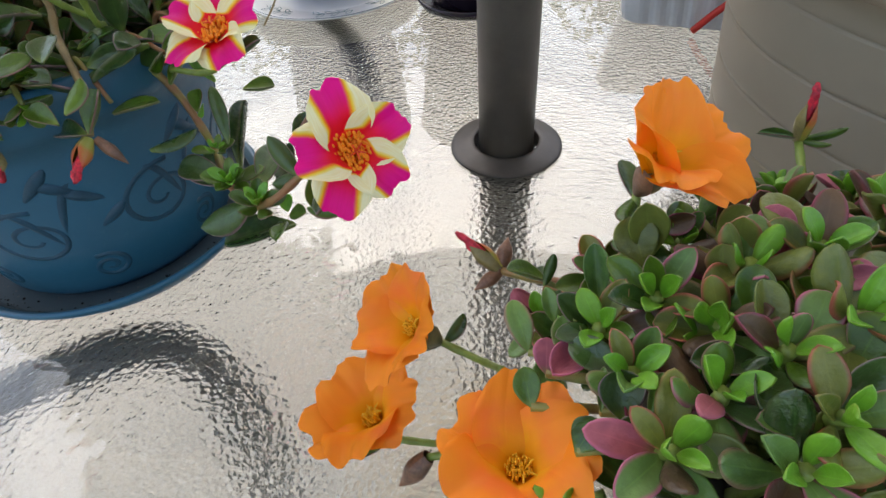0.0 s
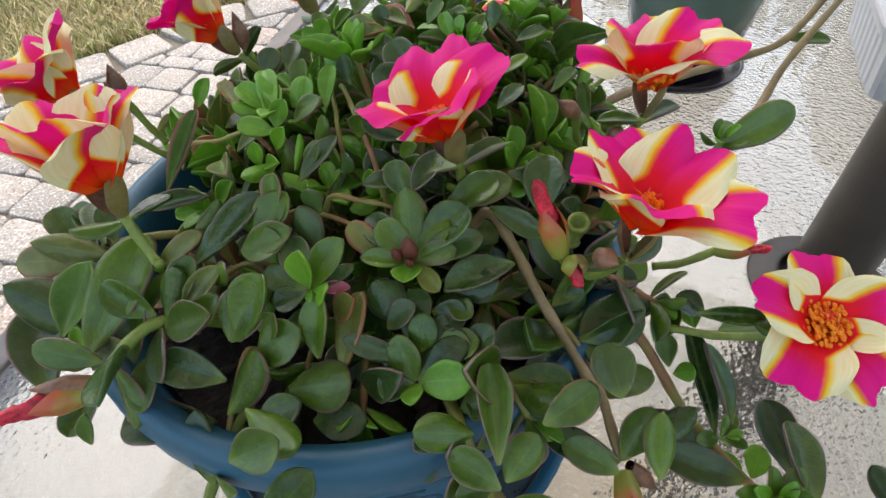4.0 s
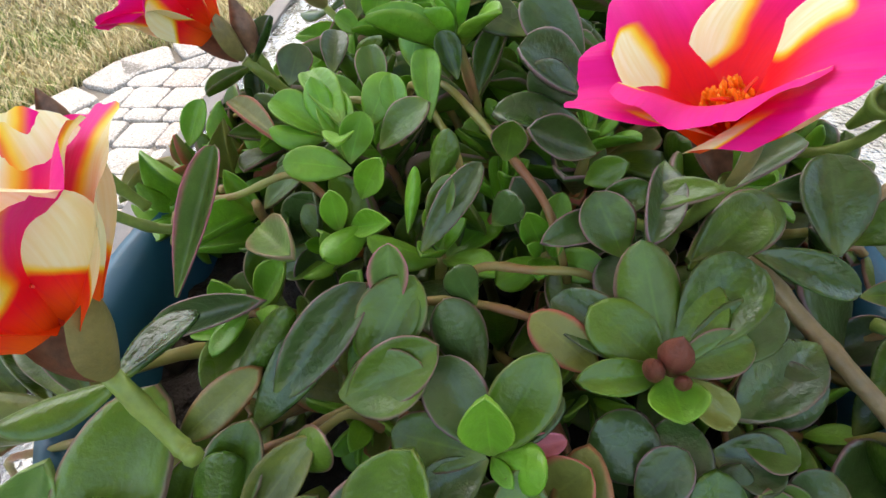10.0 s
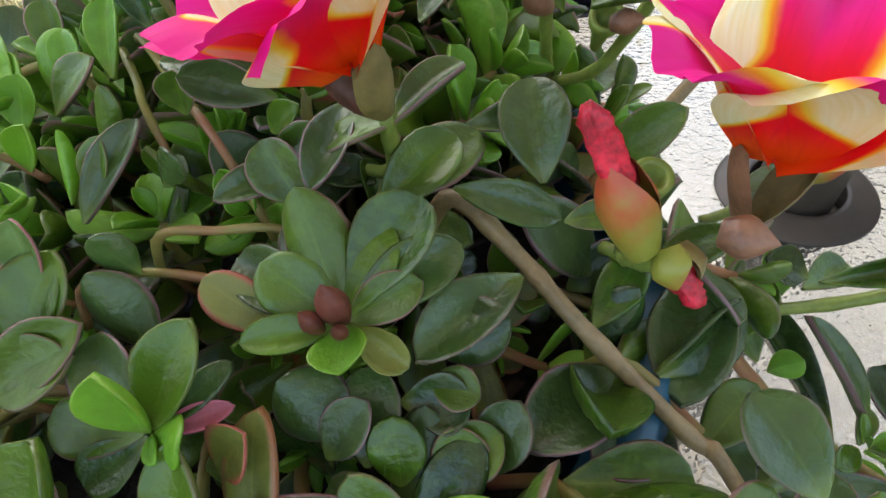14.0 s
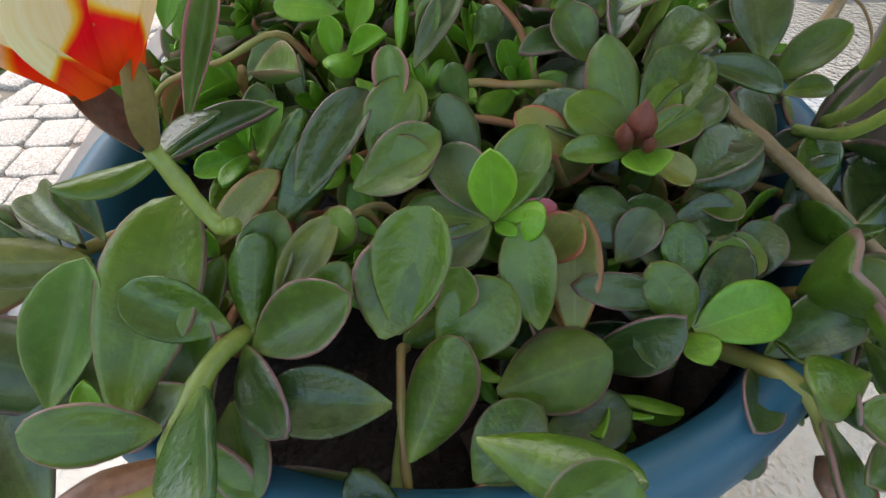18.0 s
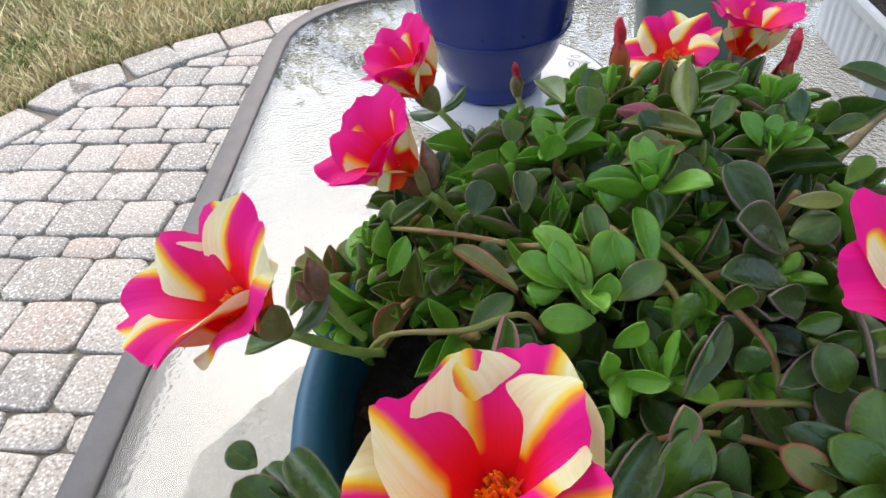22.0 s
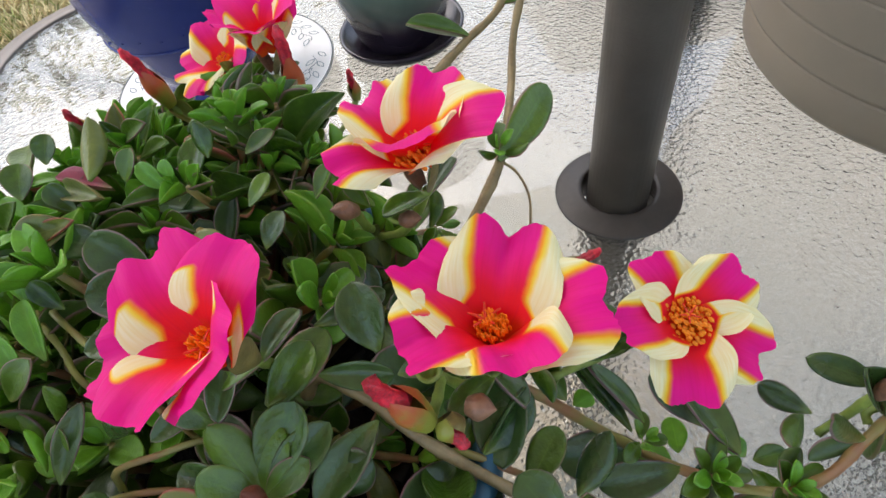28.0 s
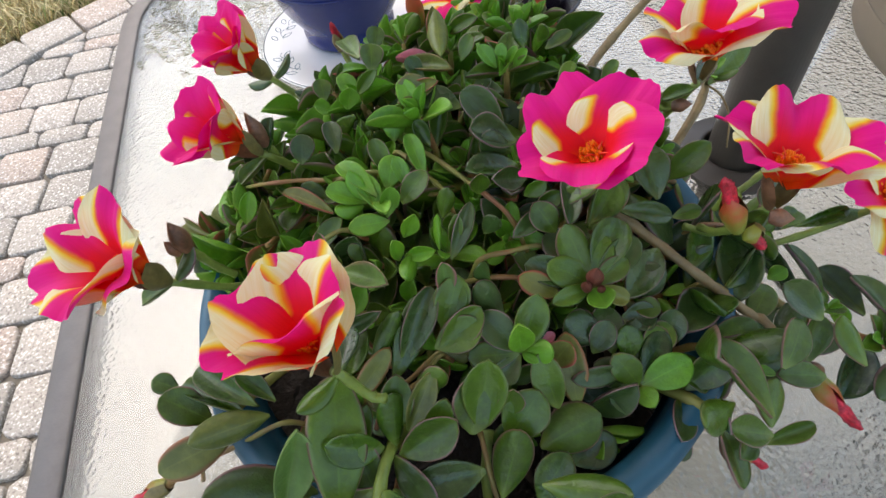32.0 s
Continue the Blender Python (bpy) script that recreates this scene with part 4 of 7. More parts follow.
FLOWER_LABEL = {"striped": "magenta and cream striped five-petalled flower", "cream": "mostly cream flower with magenta stripes", "patch": "magenta flower with cream patches and red centre", "orange": "soft orange five-petalled flower with yellow stamens"}
PETALS = {}
for key, mat in (("striped", PETAL_STRIPE), ("cream", PETAL_CREAM), ("patch", PETAL_PATCH), ("orange", PETAL_ORANGE)):
    PETALS[key] = []
    for s in range(8):
        me = petal_mesh("petal", s + (9 if key == "orange" else 0), (0.02, 0.1, -0.05, 0.06, 0.0, 0.12, -0.02, 0.07)[s] + (0.22 if key == "cream" else 0.0), (0.16, 0.1, 0.07, 0.13, 0.18, 0.09, 0.12, 0.15)[s], {"orange": 0.98, "cream": 1.05}.get(key, 0.93), 0.4 if key == "patch" else 0.75)
        me.materials.append(mat)
        PETALS[key].append(me)

STAMENS, STYLES, SEPALS = [], [], []
for mat in (ANTHER, ANTHER_YELLOW):
    bm = bmesh.new()
    rnd = random.Random(5)
    for i in range(84):
        a, r = i * 2.4, 0.0068 * math.sqrt((i + 0.5) / 84)
        top = Vector((r * math.cos(a), r * math.sin(a), 0.0052 + rnd.uniform(-.0012, .0014) - r * 0.2)) + Vector((rnd.uniform(-1, 1), rnd.uniform(-1, 1), 0)) * 0.0006
        tube([Vector((r * 0.3 * math.cos(a), r * 0.3 * math.sin(a), 0.0005)), top], 0.00016, 4, bm)
        bmesh.ops.create_icosphere(bm, subdivisions=1, radius=0.00085, matrix=Matrix.Translation(top) @ Euler((rnd.random(), rnd.random(), 0)).to_matrix().to_4x4() @ Matrix.Diagonal((1.3, 0.8, 0.8, 1)))
    me = bpy.data.meshes.new("stamen_tuft")
    bm.to_mesh(me)
    bm.free()
    me.materials.append(mat)
    STAMENS.append(me)
for mat in (STYLE_RED, ANTHER_YELLOW):
    bm = bmesh.new()
    tube(smooth_line([(0, 0, 0), (0.0003, 0, 0.003), (0, 0, 0.006)], 3), 0.00045, 6, bm)
    for k in range(5):
        a = 1.257 * k
        tube(smooth_line([(0, 0, 0.0058), (0.0012 * math.cos(a), 0.0012 * math.sin(a), 0.0072), (0.003 * math.cos(a), 0.003 * math.sin(a), 0.0078)], 3), lambda f: 0.00042 - 0.00025 * f, 5, bm)
    me = bpy.data.meshes.new("style")
    bm.to_mesh(me)
    bm.free()
    me.materials.append(mat)
    STYLES.append(me)
for k in range(2):
    bm = bmesh.new()
    grid = []
    for j in range(7):
        v = j / 6
        r = 0.0015 + 0.0030 * math.sin(math.pi * 0.5 * min(1, v * 1.15))
        grid.append([bm.verts.new((r * math.cos(a), r * math.sin(a), -0.0092 + 0.012 * v * (1 - 0.12 * abs(a) ** 2))) for a in [(-1.35 + 2.7 * i / 8) * (1 - 0.55 * v * v) for i in range(9)]])
    for j in range(6):
        for i in range(8):
            bm.faces.new((grid[j][i], grid[j][i + 1], grid[j + 1][i + 1], grid[j + 1][i]))
    me = bpy.data.meshes.new("sepal")
    bm.to_mesh(me)
    bm.free()
    me.polygons.foreach_set("use_smooth", [True] * len(me.polygons))
    me.materials.append(SEPAL if k else SEPAL_GREEN)
    SEPALS.append(me)


# ---- the magenta and cream moss rose in the blue pot ----
rose = Plant("moss rose with magenta and cream flowers and fleshy green leaves", POT + Vector((0, 0, 0.112)), 7)


# a bare woody shoot that crosses the crown to the pink bud over the rim
BARE_STEM = [(-0.1721, 0.2263, 0.8459), (-0.1665, 0.2245, 0.8535), (-0.1590, 0.2155, 0.8475), (-0.1520, 0.2025, 0.8420), (-0.1395, 0.1863, 0.8300), (-0.1363, 0.1827, 0.8285), (-0.1315, 0.1680, 0.8200)]
rose.bare = smooth_line(BARE_STEM, 3)[3:]


def dome(x, y):
    """The height of the top of the foliage."""
    dx, dy = x + 0.21, y - 0.25
    return 0.877 + 0.056 * dx + 0.1965 * dy - 3.52 * dx * dx - 3.92 * dy * dy + 2.14 * dx * dy


# flowers
rose.flower((-0.1777, 0.2230, 0.8812), (-0.32, -0.08, 0.93), 0.0245, 42, "patch", 20, (-0.18, 0.24, 0.85), True, (4, 0, -2, 14, 8))
rose.flower((-0.1318, 0.2015, 0.8712), (0.10, 0.10, 0.98), 0.0260, 38, "striped", 44, (-0.142, 0.218, 0.84), True, (14, 2, 8, 8, -10))
rose.flower((-0.0838, 0.1950, 0.8438), (-0.10, -0.36, 0.93), 0.0205, 16, "striped", 16, (-0.114, 0.206, 0.826), True, (0, 4, 10, -4, -4))
rose.flower((-0.1238, 0.2470, 0.8802), (-0.05, 0.02, 1.00), 0.0245, 34, "striped", 32, (-0.136, 0.262, 0.845), True, (8, 2, -8, 24, 12))
rose.flower((-0.0300, 0.1490, 0.8250), (0.48, -0.62, 0.62), 0.022, 20, "striped", 42, (-0.045, 0.157, 0.808), True, (4, 0, 8, -6, 0))
rose.flower((-0.2608, 0.2045, 0.8792), (-0.13, 0.12, 0.98), 0.0250, 46, "cream", 58, (-0.2515, 0.1965, 0.860), True, (4, 0, -14, 4, 4))
rose.flower((-0.3010, 0.2550, 0.8722), (-0.42, -0.12, 0.88), 0.0260, 50, "striped", 28, (-0.278, 0.262, 0.842), True, (4, 2, -4, 2, -6))
rose.flower((-0.2650, 0.2925, 0.8742), (-0.55, -0.08, 0.83), 0.0235, 54, "patch", 52, (-0.246, 0.296, 0.848))
rose.flower((-0.2530, 0.3555, 0.8615), (-0.5, -0.05, 0.87), 0.0255, 56, "patch", 6, (-0.224, 0.335, 0.83))
rose.flower((-0.1380, 0.3490, 0.8625), (0.10, 0.00, 0.99), 0.0235, 54, "patch", 34, (-0.147, 0.335, 0.835))
rose.flower((-0.1510, 0.3690, 0.8505), (-0.45, -0.10, 0.89), 0.023, 38, "striped", 6, (-0.155, 0.345, 0.83))


def fill(plant, centre, radius, height, n, seed, sizes=(0.017, 0.024), keys=("green", "green", "dark", "young"), soil=0.812, sink=0.006, front=0.0, slim_from=9.0):
    """Leafy shoots that rise from the soil to just under the crown."""
    rnd = random.Random(seed)
    for k in range(n):
        a, f = k * 2.399 + rnd.uniform(-.3, .3), math.sqrt((k + 0.5) / n)
        x, y = centre[0] + radius * f * math.cos(a), centre[1] + radius * f * math.sin(a)
        z = height(x, y) - sink - rnd.uniform(0, 0.014) - (front if y < 0.225 else 0.0)
        foot = Vector((centre[0] + 0.65 * (x - centre[0]) * min(1, 0.07 / radius), centre[1] + 0.65 * (y - centre[1]) * min(1, 0.07 / radius), soil))
        plant.slim = y > slim_from
        if front and (y < 0.215 and k % 3 or x < -0.263 and 0.225 < y < 0.288):
            continue
        top = Vector((x, y, max(z, soil + 0.012)))
        mid = foot.lerp(top, 0.55) + Vector((rnd.uniform(-.006, .006), rnd.uniform(-.006, .006), 0.006))
        plant.shoot([foot, mid, top], 3, rnd.uniform(*sizes), "young" if plant.slim and k % 3 == 0 else rnd.choice(keys), rnd.choice(("young", "young", "green")), 0.0014, rnd.random() < 0.8, rnd.uniform(0.012, 0.016))


rose.loose = True
fill(rose, (-0.207, 0.262), 0.09, dome, 84, 11, (0.014, 0.019), ("green", "green", "dark", "green", "red"), 0.812, 0.013, 0.018, 0.262)

fill(rose, (-0.250, 0.300), 0.05, dome, 18, 23, (0.014, 0.019), ("green", "young", "red"), 0.812, 0.006, 0.0, 0.2)
fill(rose, (-0.165, 0.335), 0.042, dome, 12, 29, (0.014, 0.019), ("green", "red", "green"), 0.812, 0.004, 0.0, 0.2)
fill(rose, (-0.195, 0.300), 0.05, dome, 16, 37, (0.015, 0.02), ("green", "red", "green"), 0.812, 0.002, 0.0, 0.2)
rose.slim = rose.loose = False

# shoots that trail over the rim
rose.leaf((-0.1318, 0.1675, 0.8205), (-0.1501, 0.1753, 0.8185), 0.0085, (0, -0.4, 0.9), "dark")
rose.leaf((-0.1313, 0.1680, 0.8208), (-0.1250, 0.1775, 0.8330), 0.0090, (-0.3, -0.7, 0.5), "green")
rose.bud((-0.1312, 0.1650, 0.8198), (-0.1290, 0.1462, 0.8150), 0.0065)
rose.bud((-0.1290, 0.1670, 0.8190), (-0.1199, 0.1650, 0.8090), 0.0045, None, False)
rose.shoot([(-0.178, 0.185, 0.822), (-0.172, 0.168, 0.832), (-0.165, 0.1595, 0.819)], 3, 0.017, "green", rosette=False)
rose.bud((-0.165, 0.1595, 0.818), (-0.159, 0.149, 0.813), 0.0055)
rose.bud((-0.166, 0.1605, 0.818), (-0.169, 0.153, 0.816), 0.004, None, False)
rose.stem([(-0.130, 0.215, 0.825), (-0.117, 0.209, 0.812), (-0.1035, 0.196, 0.795), (-0.0909, 0.1748, 0.7950), (-0.0745, 0.1575, 0.7950), (-0.062, 0.1530, 0.802), (-0.051, 0.1546, 0.8108), (-0.041, 0.1560, 0.8160)], 0.0017, 0.0013, STEM)
for base, tip, wide, nrm, key in (((-0.0735, 0.1690, 0.7950), (-0.0741, 0.1921, 0.8000), 0.0115, (0.2, -0.5, 0.8), "dark"), ((-0.0905, 0.1745, 0.7955), (-0.1140, 0.1817, 0.7960), 0.0115, (0.1, -0.5, 0.8), "dark"),
                                  ((-0.0745, 0.1570, 0.7955), (-0.0951, 0.1548, 0.7853), 0.0125, (0, -0.5, 0.8), "dark"), ((-0.0510, 0.1546, 0.8108), (-0.0614, 0.1625, 0.8223), 0.0068, (0.3, -0.6, 0.6), "dark"),
                                  ((-0.0510, 0.1546, 0.8100), (-0.0630, 0.1590, 0.8040), 0.0066, (-0.3, -0.6, 0.6), "dark"), ((-0.0927, 0.1895, 0.8005), (-0.0979, 0.2039, 0.8204), 0.0062, (0.4, -0.6, 0.3), "dark"),
                                  ((-0.0440, 0.1560, 0.8150), (-0.0465, 0.1500, 0.7990), 0.0078, (0, -0.9, 0.3), "green"), ((-0.0440, 0.1560, 0.8150), (-0.0480, 0.1680, 0.8280), 0.0090, (0, -0.7, 0.5), "dark")):
    rose.leaf(base, tip, wide, nrm, key)
rose.rosette((-0.0850, 0.1683, 0.7970), (0.1, -0.3, 1), 0.0125, 11, "green")
rose.rosette((-0.0703, 0.1555, 0.7975), (0.2, -0.3, 1), 0.0125, 11, "green")
rose.rosette((-0.0960, 0.1850, 0.8010), (0.2, -0.2, 1), 0.009, 8, "green")
rose.stem([(-0.150, 0.29, 0.825), (-0.119, 0.311, 0.836), (-0.085, 0.334, 0.834), (-0.056, 0.351, 0.833), (-0.037, 0.356, 0.839), (-0.022, 0.362, 0.862)], 0.0021, 0.0015, STEM_TAN)
rose.leaf((-0.056, 0.351, 0.833), (-0.078, 0.362, 0.846), 0.0075, (0, -0.5, 1), "green")
rose.leaf((-0.037, 0.356, 0.839), (-0.020, 0.352, 0.842), 0.007, (0, -0.5, 1), "green")
rose.stem([(-0.120, 0.255, 0.825), (-0.089, 0.273, 0.838), (-0.060, 0.312, 0.83), (-0.045, 0.332, 0.842), (-0.024, 0.347, 0.868)], 0.0018, 0.0014, STEM_TAN)
rose.leaf((-0.089, 0.273, 0.840), (-0.060, 0.283, 0.852), 0.013, (-0.3, -0.8, 0.6), "green")
rose.rosette((-0.087, 0.275, 0.842), (0.1, -0.2, 1), 0.012, 7, "green")
rose.rosette((-0.022, 0.362, 0.866), (0.3, 0.2, 1), 0.013, 8, "green")
rose.rosette((-0.022, 0.348, 0.872), (0.3, 0, 1), 0.013, 8, "green")
# left side, towards the table's edge
rose.stem([(-0.262, 0.240, 0.824), (-0.275, 0.234, 0.832), (-0.294, 0.2255, 0.8345), (-0.310, 0.2205, 0.8290), (-0.322, 0.217, 0.823)], 0.0016, 0.0013)
rose.bud((-0.322, 0.217, 0.823), (-0.336, 0.219, 0.818), 0.006)
rose.shoot([(-0.245, 0.205, 0.822), (-0.256, 0.190, 0.843), (-0.264, 0.178, 0.842), (-0.2675, 0.1727, 0.8377)], 3, 0.018, "green", rosette=False, material=STEM_GREEN)
rose.bud((-0.2675, 0.1727, 0.8377), (-0.2885, 0.1606, 0.8408), 0.0085)
rose.bud((-0.2675, 0.1727, 0.8397), (-0.2813, 0.1679, 0.8431), 0.0055, None, False)
# a shoot that hangs over the front of the rim
rose.stem([(-0.228, 0.190, 0.825), (-0.2347, 0.1780, 0.8188), (-0.2380, 0.1638, 0.8168), (-0.2397, 0.1444, 0.8126)], 0.0016, 0.0014, STEM_GREEN)
rose.bud((-0.2397, 0.1444, 0.8126), (-0.2373, 0.1253, 0.8131), 0.0072)
rose.bud((-0.2397, 0.1444, 0.8126), (-0.2477, 0.1293, 0.8159), 0.0055, None, False)
rose.bud((-0.2476, 0.1471, 0.8160), (-0.2505, 0.1380, 0.8187), 0.005, None, False)
rose.bud((-0.2379, 0.1460, 0.8093), (-0.2317, 0.1415, 0.8057), 0.0045, None, False)
# buds among the flowers
rose.bud((-0.2885, 0.2610, 0.8690), (-0.2890, 0.2620, 0.8805), 0.0054, (-0.282, 0.262, 0.85), False)
rose.bud((-0.2915, 0.2610, 0.8685), (-0.2930, 0.2615, 0.8745), 0.0038, None, False)
rose.bud((-0.258, 0.296, 0.868), (-0.260, 0.298, 0.881), 0.0055, (-0.252, 0.296, 0.852), False)
rose.bud((-0.262, 0.298, 0.868), (-0.267, 0.298, 0.877), 0.0045, None, False)
rose.bud((-0.141, 0.256, 0.866), (-0.147, 0.254, 0.872), 0.0055, (-0.138, 0.262, 0.85), False)
rose.bud((-0.132, 0.246, 0.866), (-0.128, 0.242, 0.868), 0.0048, None, False)
rose.bud((-0.098, 0.228, 0.836), (-0.084, 0.225, 0.840), 0.0055, (-0.115, 0.228, 0.828))
rose.bud((-0.047, 0.161, 0.823), (-0.043, 0.159, 0.834), 0.005, (-0.056, 0.162, 0.805), False)
rose.bud((-0.150, 0.196, 0.868), (-0.156, 0.201, 0.886), 0.0066, (-0.142, 0.212, 0.846))
rose.bud((-0.147, 0.195, 0.868), (-0.146, 0.189, 0.864), 0.0058, None)
rose.bud((-0.142, 0.194, 0.870), (-0.138, 0.190, 0.871), 0.0052, None, False)
for dx, dy, h, w in ((0, 0, 0.0074, 0.0047), (-0.0029, -0.0010, 0.0046, 0.0031), (0.0002, -0.0028, 0.0026, 0.0023)):
    rose.bud((-0.1868 + dx, 0.2042 + dy, 0.8562), (-0.1872 + dx * 1.3, 0.2036 + dy * 1.3, 0.8572 + h), w, None, False, BUD_DARK)
rose.bud((-0.178, 0.359, 0.853), (-0.182, 0.360, 0.878), 0.0075, (-0.172, 0.352, 0.83))
rose.bud((-0.136, 0.330, 0.852), (-0.134, 0.330, 0.880), 0.0075, (-0.14, 0.335, 0.83))
rose.bud((-0.213, 0.376, 0.843), (-0.214, 0.377, 0.857), 0.0055, (-0.208, 0.36, 0.83))
rose.bud((-0.111, 0.356, 0.824), (-0.110, 0.357, 0.838), 0.0055, (-0.125, 0.345, 0.82))
rose.stem([(-0.0882, 0.2732, 0.8395), (-0.0850, 0.2680, 0.8365), (-0.0850, 0.2606, 0.8307), (-0.0901, 0.2527, 0.8228)], 0.0005, 0.0004, STEM_TAN)
rose.stub((-0.1316, 0.2496, 0.8654), (-0.1464, -0.6598, 0.9370), 0.0032)
rose.stub((-0.1452, 0.2044, 0.8698), (-0.0653, -0.4386, 1.0963), 0.0026)
# bare stretches of stem in the crown
rose.stem(BARE_STEM, 0.0017, 0.0013, STEM_TAN)
rose.stem([(-0.2163, 0.2248, 0.8495), (-0.2120, 0.2243, 0.8591), (-0.2034, 0.2234, 0.8584), (-0.1935, 0.2220, 0.8567), (-0.1885, 0.2213, 0.8458)], 0.0008, 0.0007)
rose.stem([(-0.2304, 0.2218, 0.8450), (-0.2247, 0.2213, 0.8552), (-0.2133, 0.2202, 0.8555), (-0.2007, 0.2153, 0.8525), (-0.1944, 0.2128, 0.8410)], 0.0008, 0.0007)
rose.stem([(-0.2179, 0.2700, 0.8636), (-0.2138, 0.2613, 0.8722), (-0.2055, 0.2439, 0.8694), (-0.1995, 0.2312, 0.8649), (-0.1965, 0.2248, 0.8527)], 0.0008, 0.0007)
rose.stem([(-0.2310, 0.1901, 0.8308), (-0.2320, 0.1847, 0.8370), (-0.2341, 0.1738, 0.8293), (-0.2347, 0.1651, 0.8229), (-0.2350, 0.1608, 0.8097)], 0.0008, 0.0007)
rose.stem([(-0.2680, 0.1707, 0.8154), (-0.2642, 0.1753, 0.8293), (-0.2567, 0.1846, 0.8371), (-0.2522, 0.1904, 0.8413), (-0.2499, 0.1933, 0.8334)], 0.0008, 0.0007)
rose.stem([(-0.2260, 0.2094, 0.8405), (-0.2317, 0.2081, 0.8488), (-0.2430, 0.2056, 0.8454), (-0.2531, 0.2037, 0.8420), (-0.2581, 0.2027, 0.8303)], 0.0008, 0.0007)
rose.stem([(-0.2753, 0.2119, 0.8307), (-0.2821, 0.2131, 0.8375), (-0.2957, 0.2156, 0.8311), (-0.3105, 0.2192, 0.8221), (-0.3179, 0.2210, 0.8076)], 0.0008, 0.0007)
rose.stem([(-0.2792, 0.1836, 0.8150), (-0.2761, 0.1857, 0.8273), (-0.2700, 0.1899, 0.8319), (-0.2639, 0.1947, 0.8367), (-0.2609, 0.1971, 0.8291)], 0.0008, 0.0007)
rose.stem([(-0.2497, 0.2011, 0.8352), (-0.2469, 0.2017, 0.8459), (-0.2413, 0.2029, 0.8473), (-0.2341, 0.2058, 0.8501), (-0.2305, 0.2073, 0.8415)], 0.0008, 0.0007)
rose.stem([(-0.2218, 0.2732, 0.8607), (-0.2196, 0.2667, 0.8699), (-0.2152, 0.2536, 0.8683), (-0.2130, 0.2455, 0.8675), (-0.2119, 0.2414, 0.8571)], 0.0008, 0.0007)
rose.stem([(-0.2391, 0.2524, 0.8531), (-0.2454, 0.2531, 0.8608), (-0.2581, 0.2545, 0.8562), (-0.2756, 0.2628, 0.8481), (-0.2843, 0.2669, 0.8340)], 0.0008, 0.0007)
rose.stem([(-0.2227, 0.2582, 0.8618), (-0.2290, 0.2620, 0.8699), (-0.2416, 0.2695, 0.8661), (-0.2552, 0.2830, 0.8601), (-0.2748, 0.3078, 0.8427), (-0.2846, 0.3202, 0.8240)], 0.0008, 0.0007)
# leaves over the rim towards the umbrella
rose.loose = True
for k in range(7):
    a = radians(-52 + 16 * k)
    d = Vector((math.cos(a), math.sin(a), 0))
    p = POT + Vector((0, 0, 0.113)) + d * 0.07
    rose.shoot([p, p + d * 0.012 + Vector((0, 0, 0.022)), p + d * (0.024 + 0.004 * (k % 3)) + Vector((0, 0, 0.017 - 0.009 * (k % 2)))], 3, 0.020, ("green", "green", "dark")[k % 3], "green", 0.0013, k % 2 == 0, 0.013)

rose.loose = False

# ---- the orange moss rose ----
ORANGE_AT = Vector((0.135, 0.045, TZ))
op = thing("flower_pot", "dark brown plastic pot under the orange moss rose", "flower pot", ORANGE_AT)
part("bowl", lathe(((0, 0.001), (0.05, 0.001), (0.053, 0.004), (0.068, 0.085), (0.072, 0.088), (0.072, 0.1), (0.069, 0.102), (0.066, 0.098), (0.064, 0.088), (0, 0.085)), 48), RUBBER, op)
part("soil", lathe(((0, 0.087), (0.04, 0.088), (0.0645, 0.0885)), 32), SOIL, op)
orange = Plant("moss rose with orange flowers and pink-tinged leaves", ORANGE_AT + Vector((0, 0, 0.089)), 31)


def orange_dome(x, y):
    dx, dy = x - 0.115, y - 0.06
    return 0.85 - 4.0 * dx * dx - 4.4 * dy * dy


fill(orange, (0.118, 0.06), 0.088, orange_dome, 40, 17, (0.016, 0.02), ("pink", "green", "pink"), 0.79, 0.012)
LEAF_MIX = ("pink", "wine", "green", "pink", "red", "red", "dark")


def succulent_rosette(at, way, size, rnd, sunk=0.03):
    """A stem end with a whorl of eleven fleshy leaves, small and bright in the middle."""
    orange.stem([at - way * sunk - Vector((0, 0, 0.01)), at - way * 0.012, at], 0.002, 0.0015, STEM_GREEN)
    u = way.orthogonal().normalized()
    v = way.cross(u)
    t0 = rnd.uniform(0, 6.28)
    for i in range(11):
        g = i / 10
        out = u * math.cos(t0 + i * 2.4) + v * math.sin(t0 + i * 2.4)
        tilt = radians(78 - 56 * g + rnd.uniform(-9, 9))
        d = way * math.cos(tilt) + out * math.sin(tilt)
        base = at - way * (0.008 * (1 - g)) + out * 0.001
        length = size * (1.0 - 0.52 * g) * rnd.uniform(0.85, 1.12)
        key = "young" if g > 0.72 else ("rose" if rnd.random() < 0.1 else rnd.choice(LEAF_MIX))
        orange.leaf(base, base + d * length, length * rnd.uniform(0.44, 0.58), way * math.sin(tilt) - out * math.cos(tilt) + way * 0.2, key)


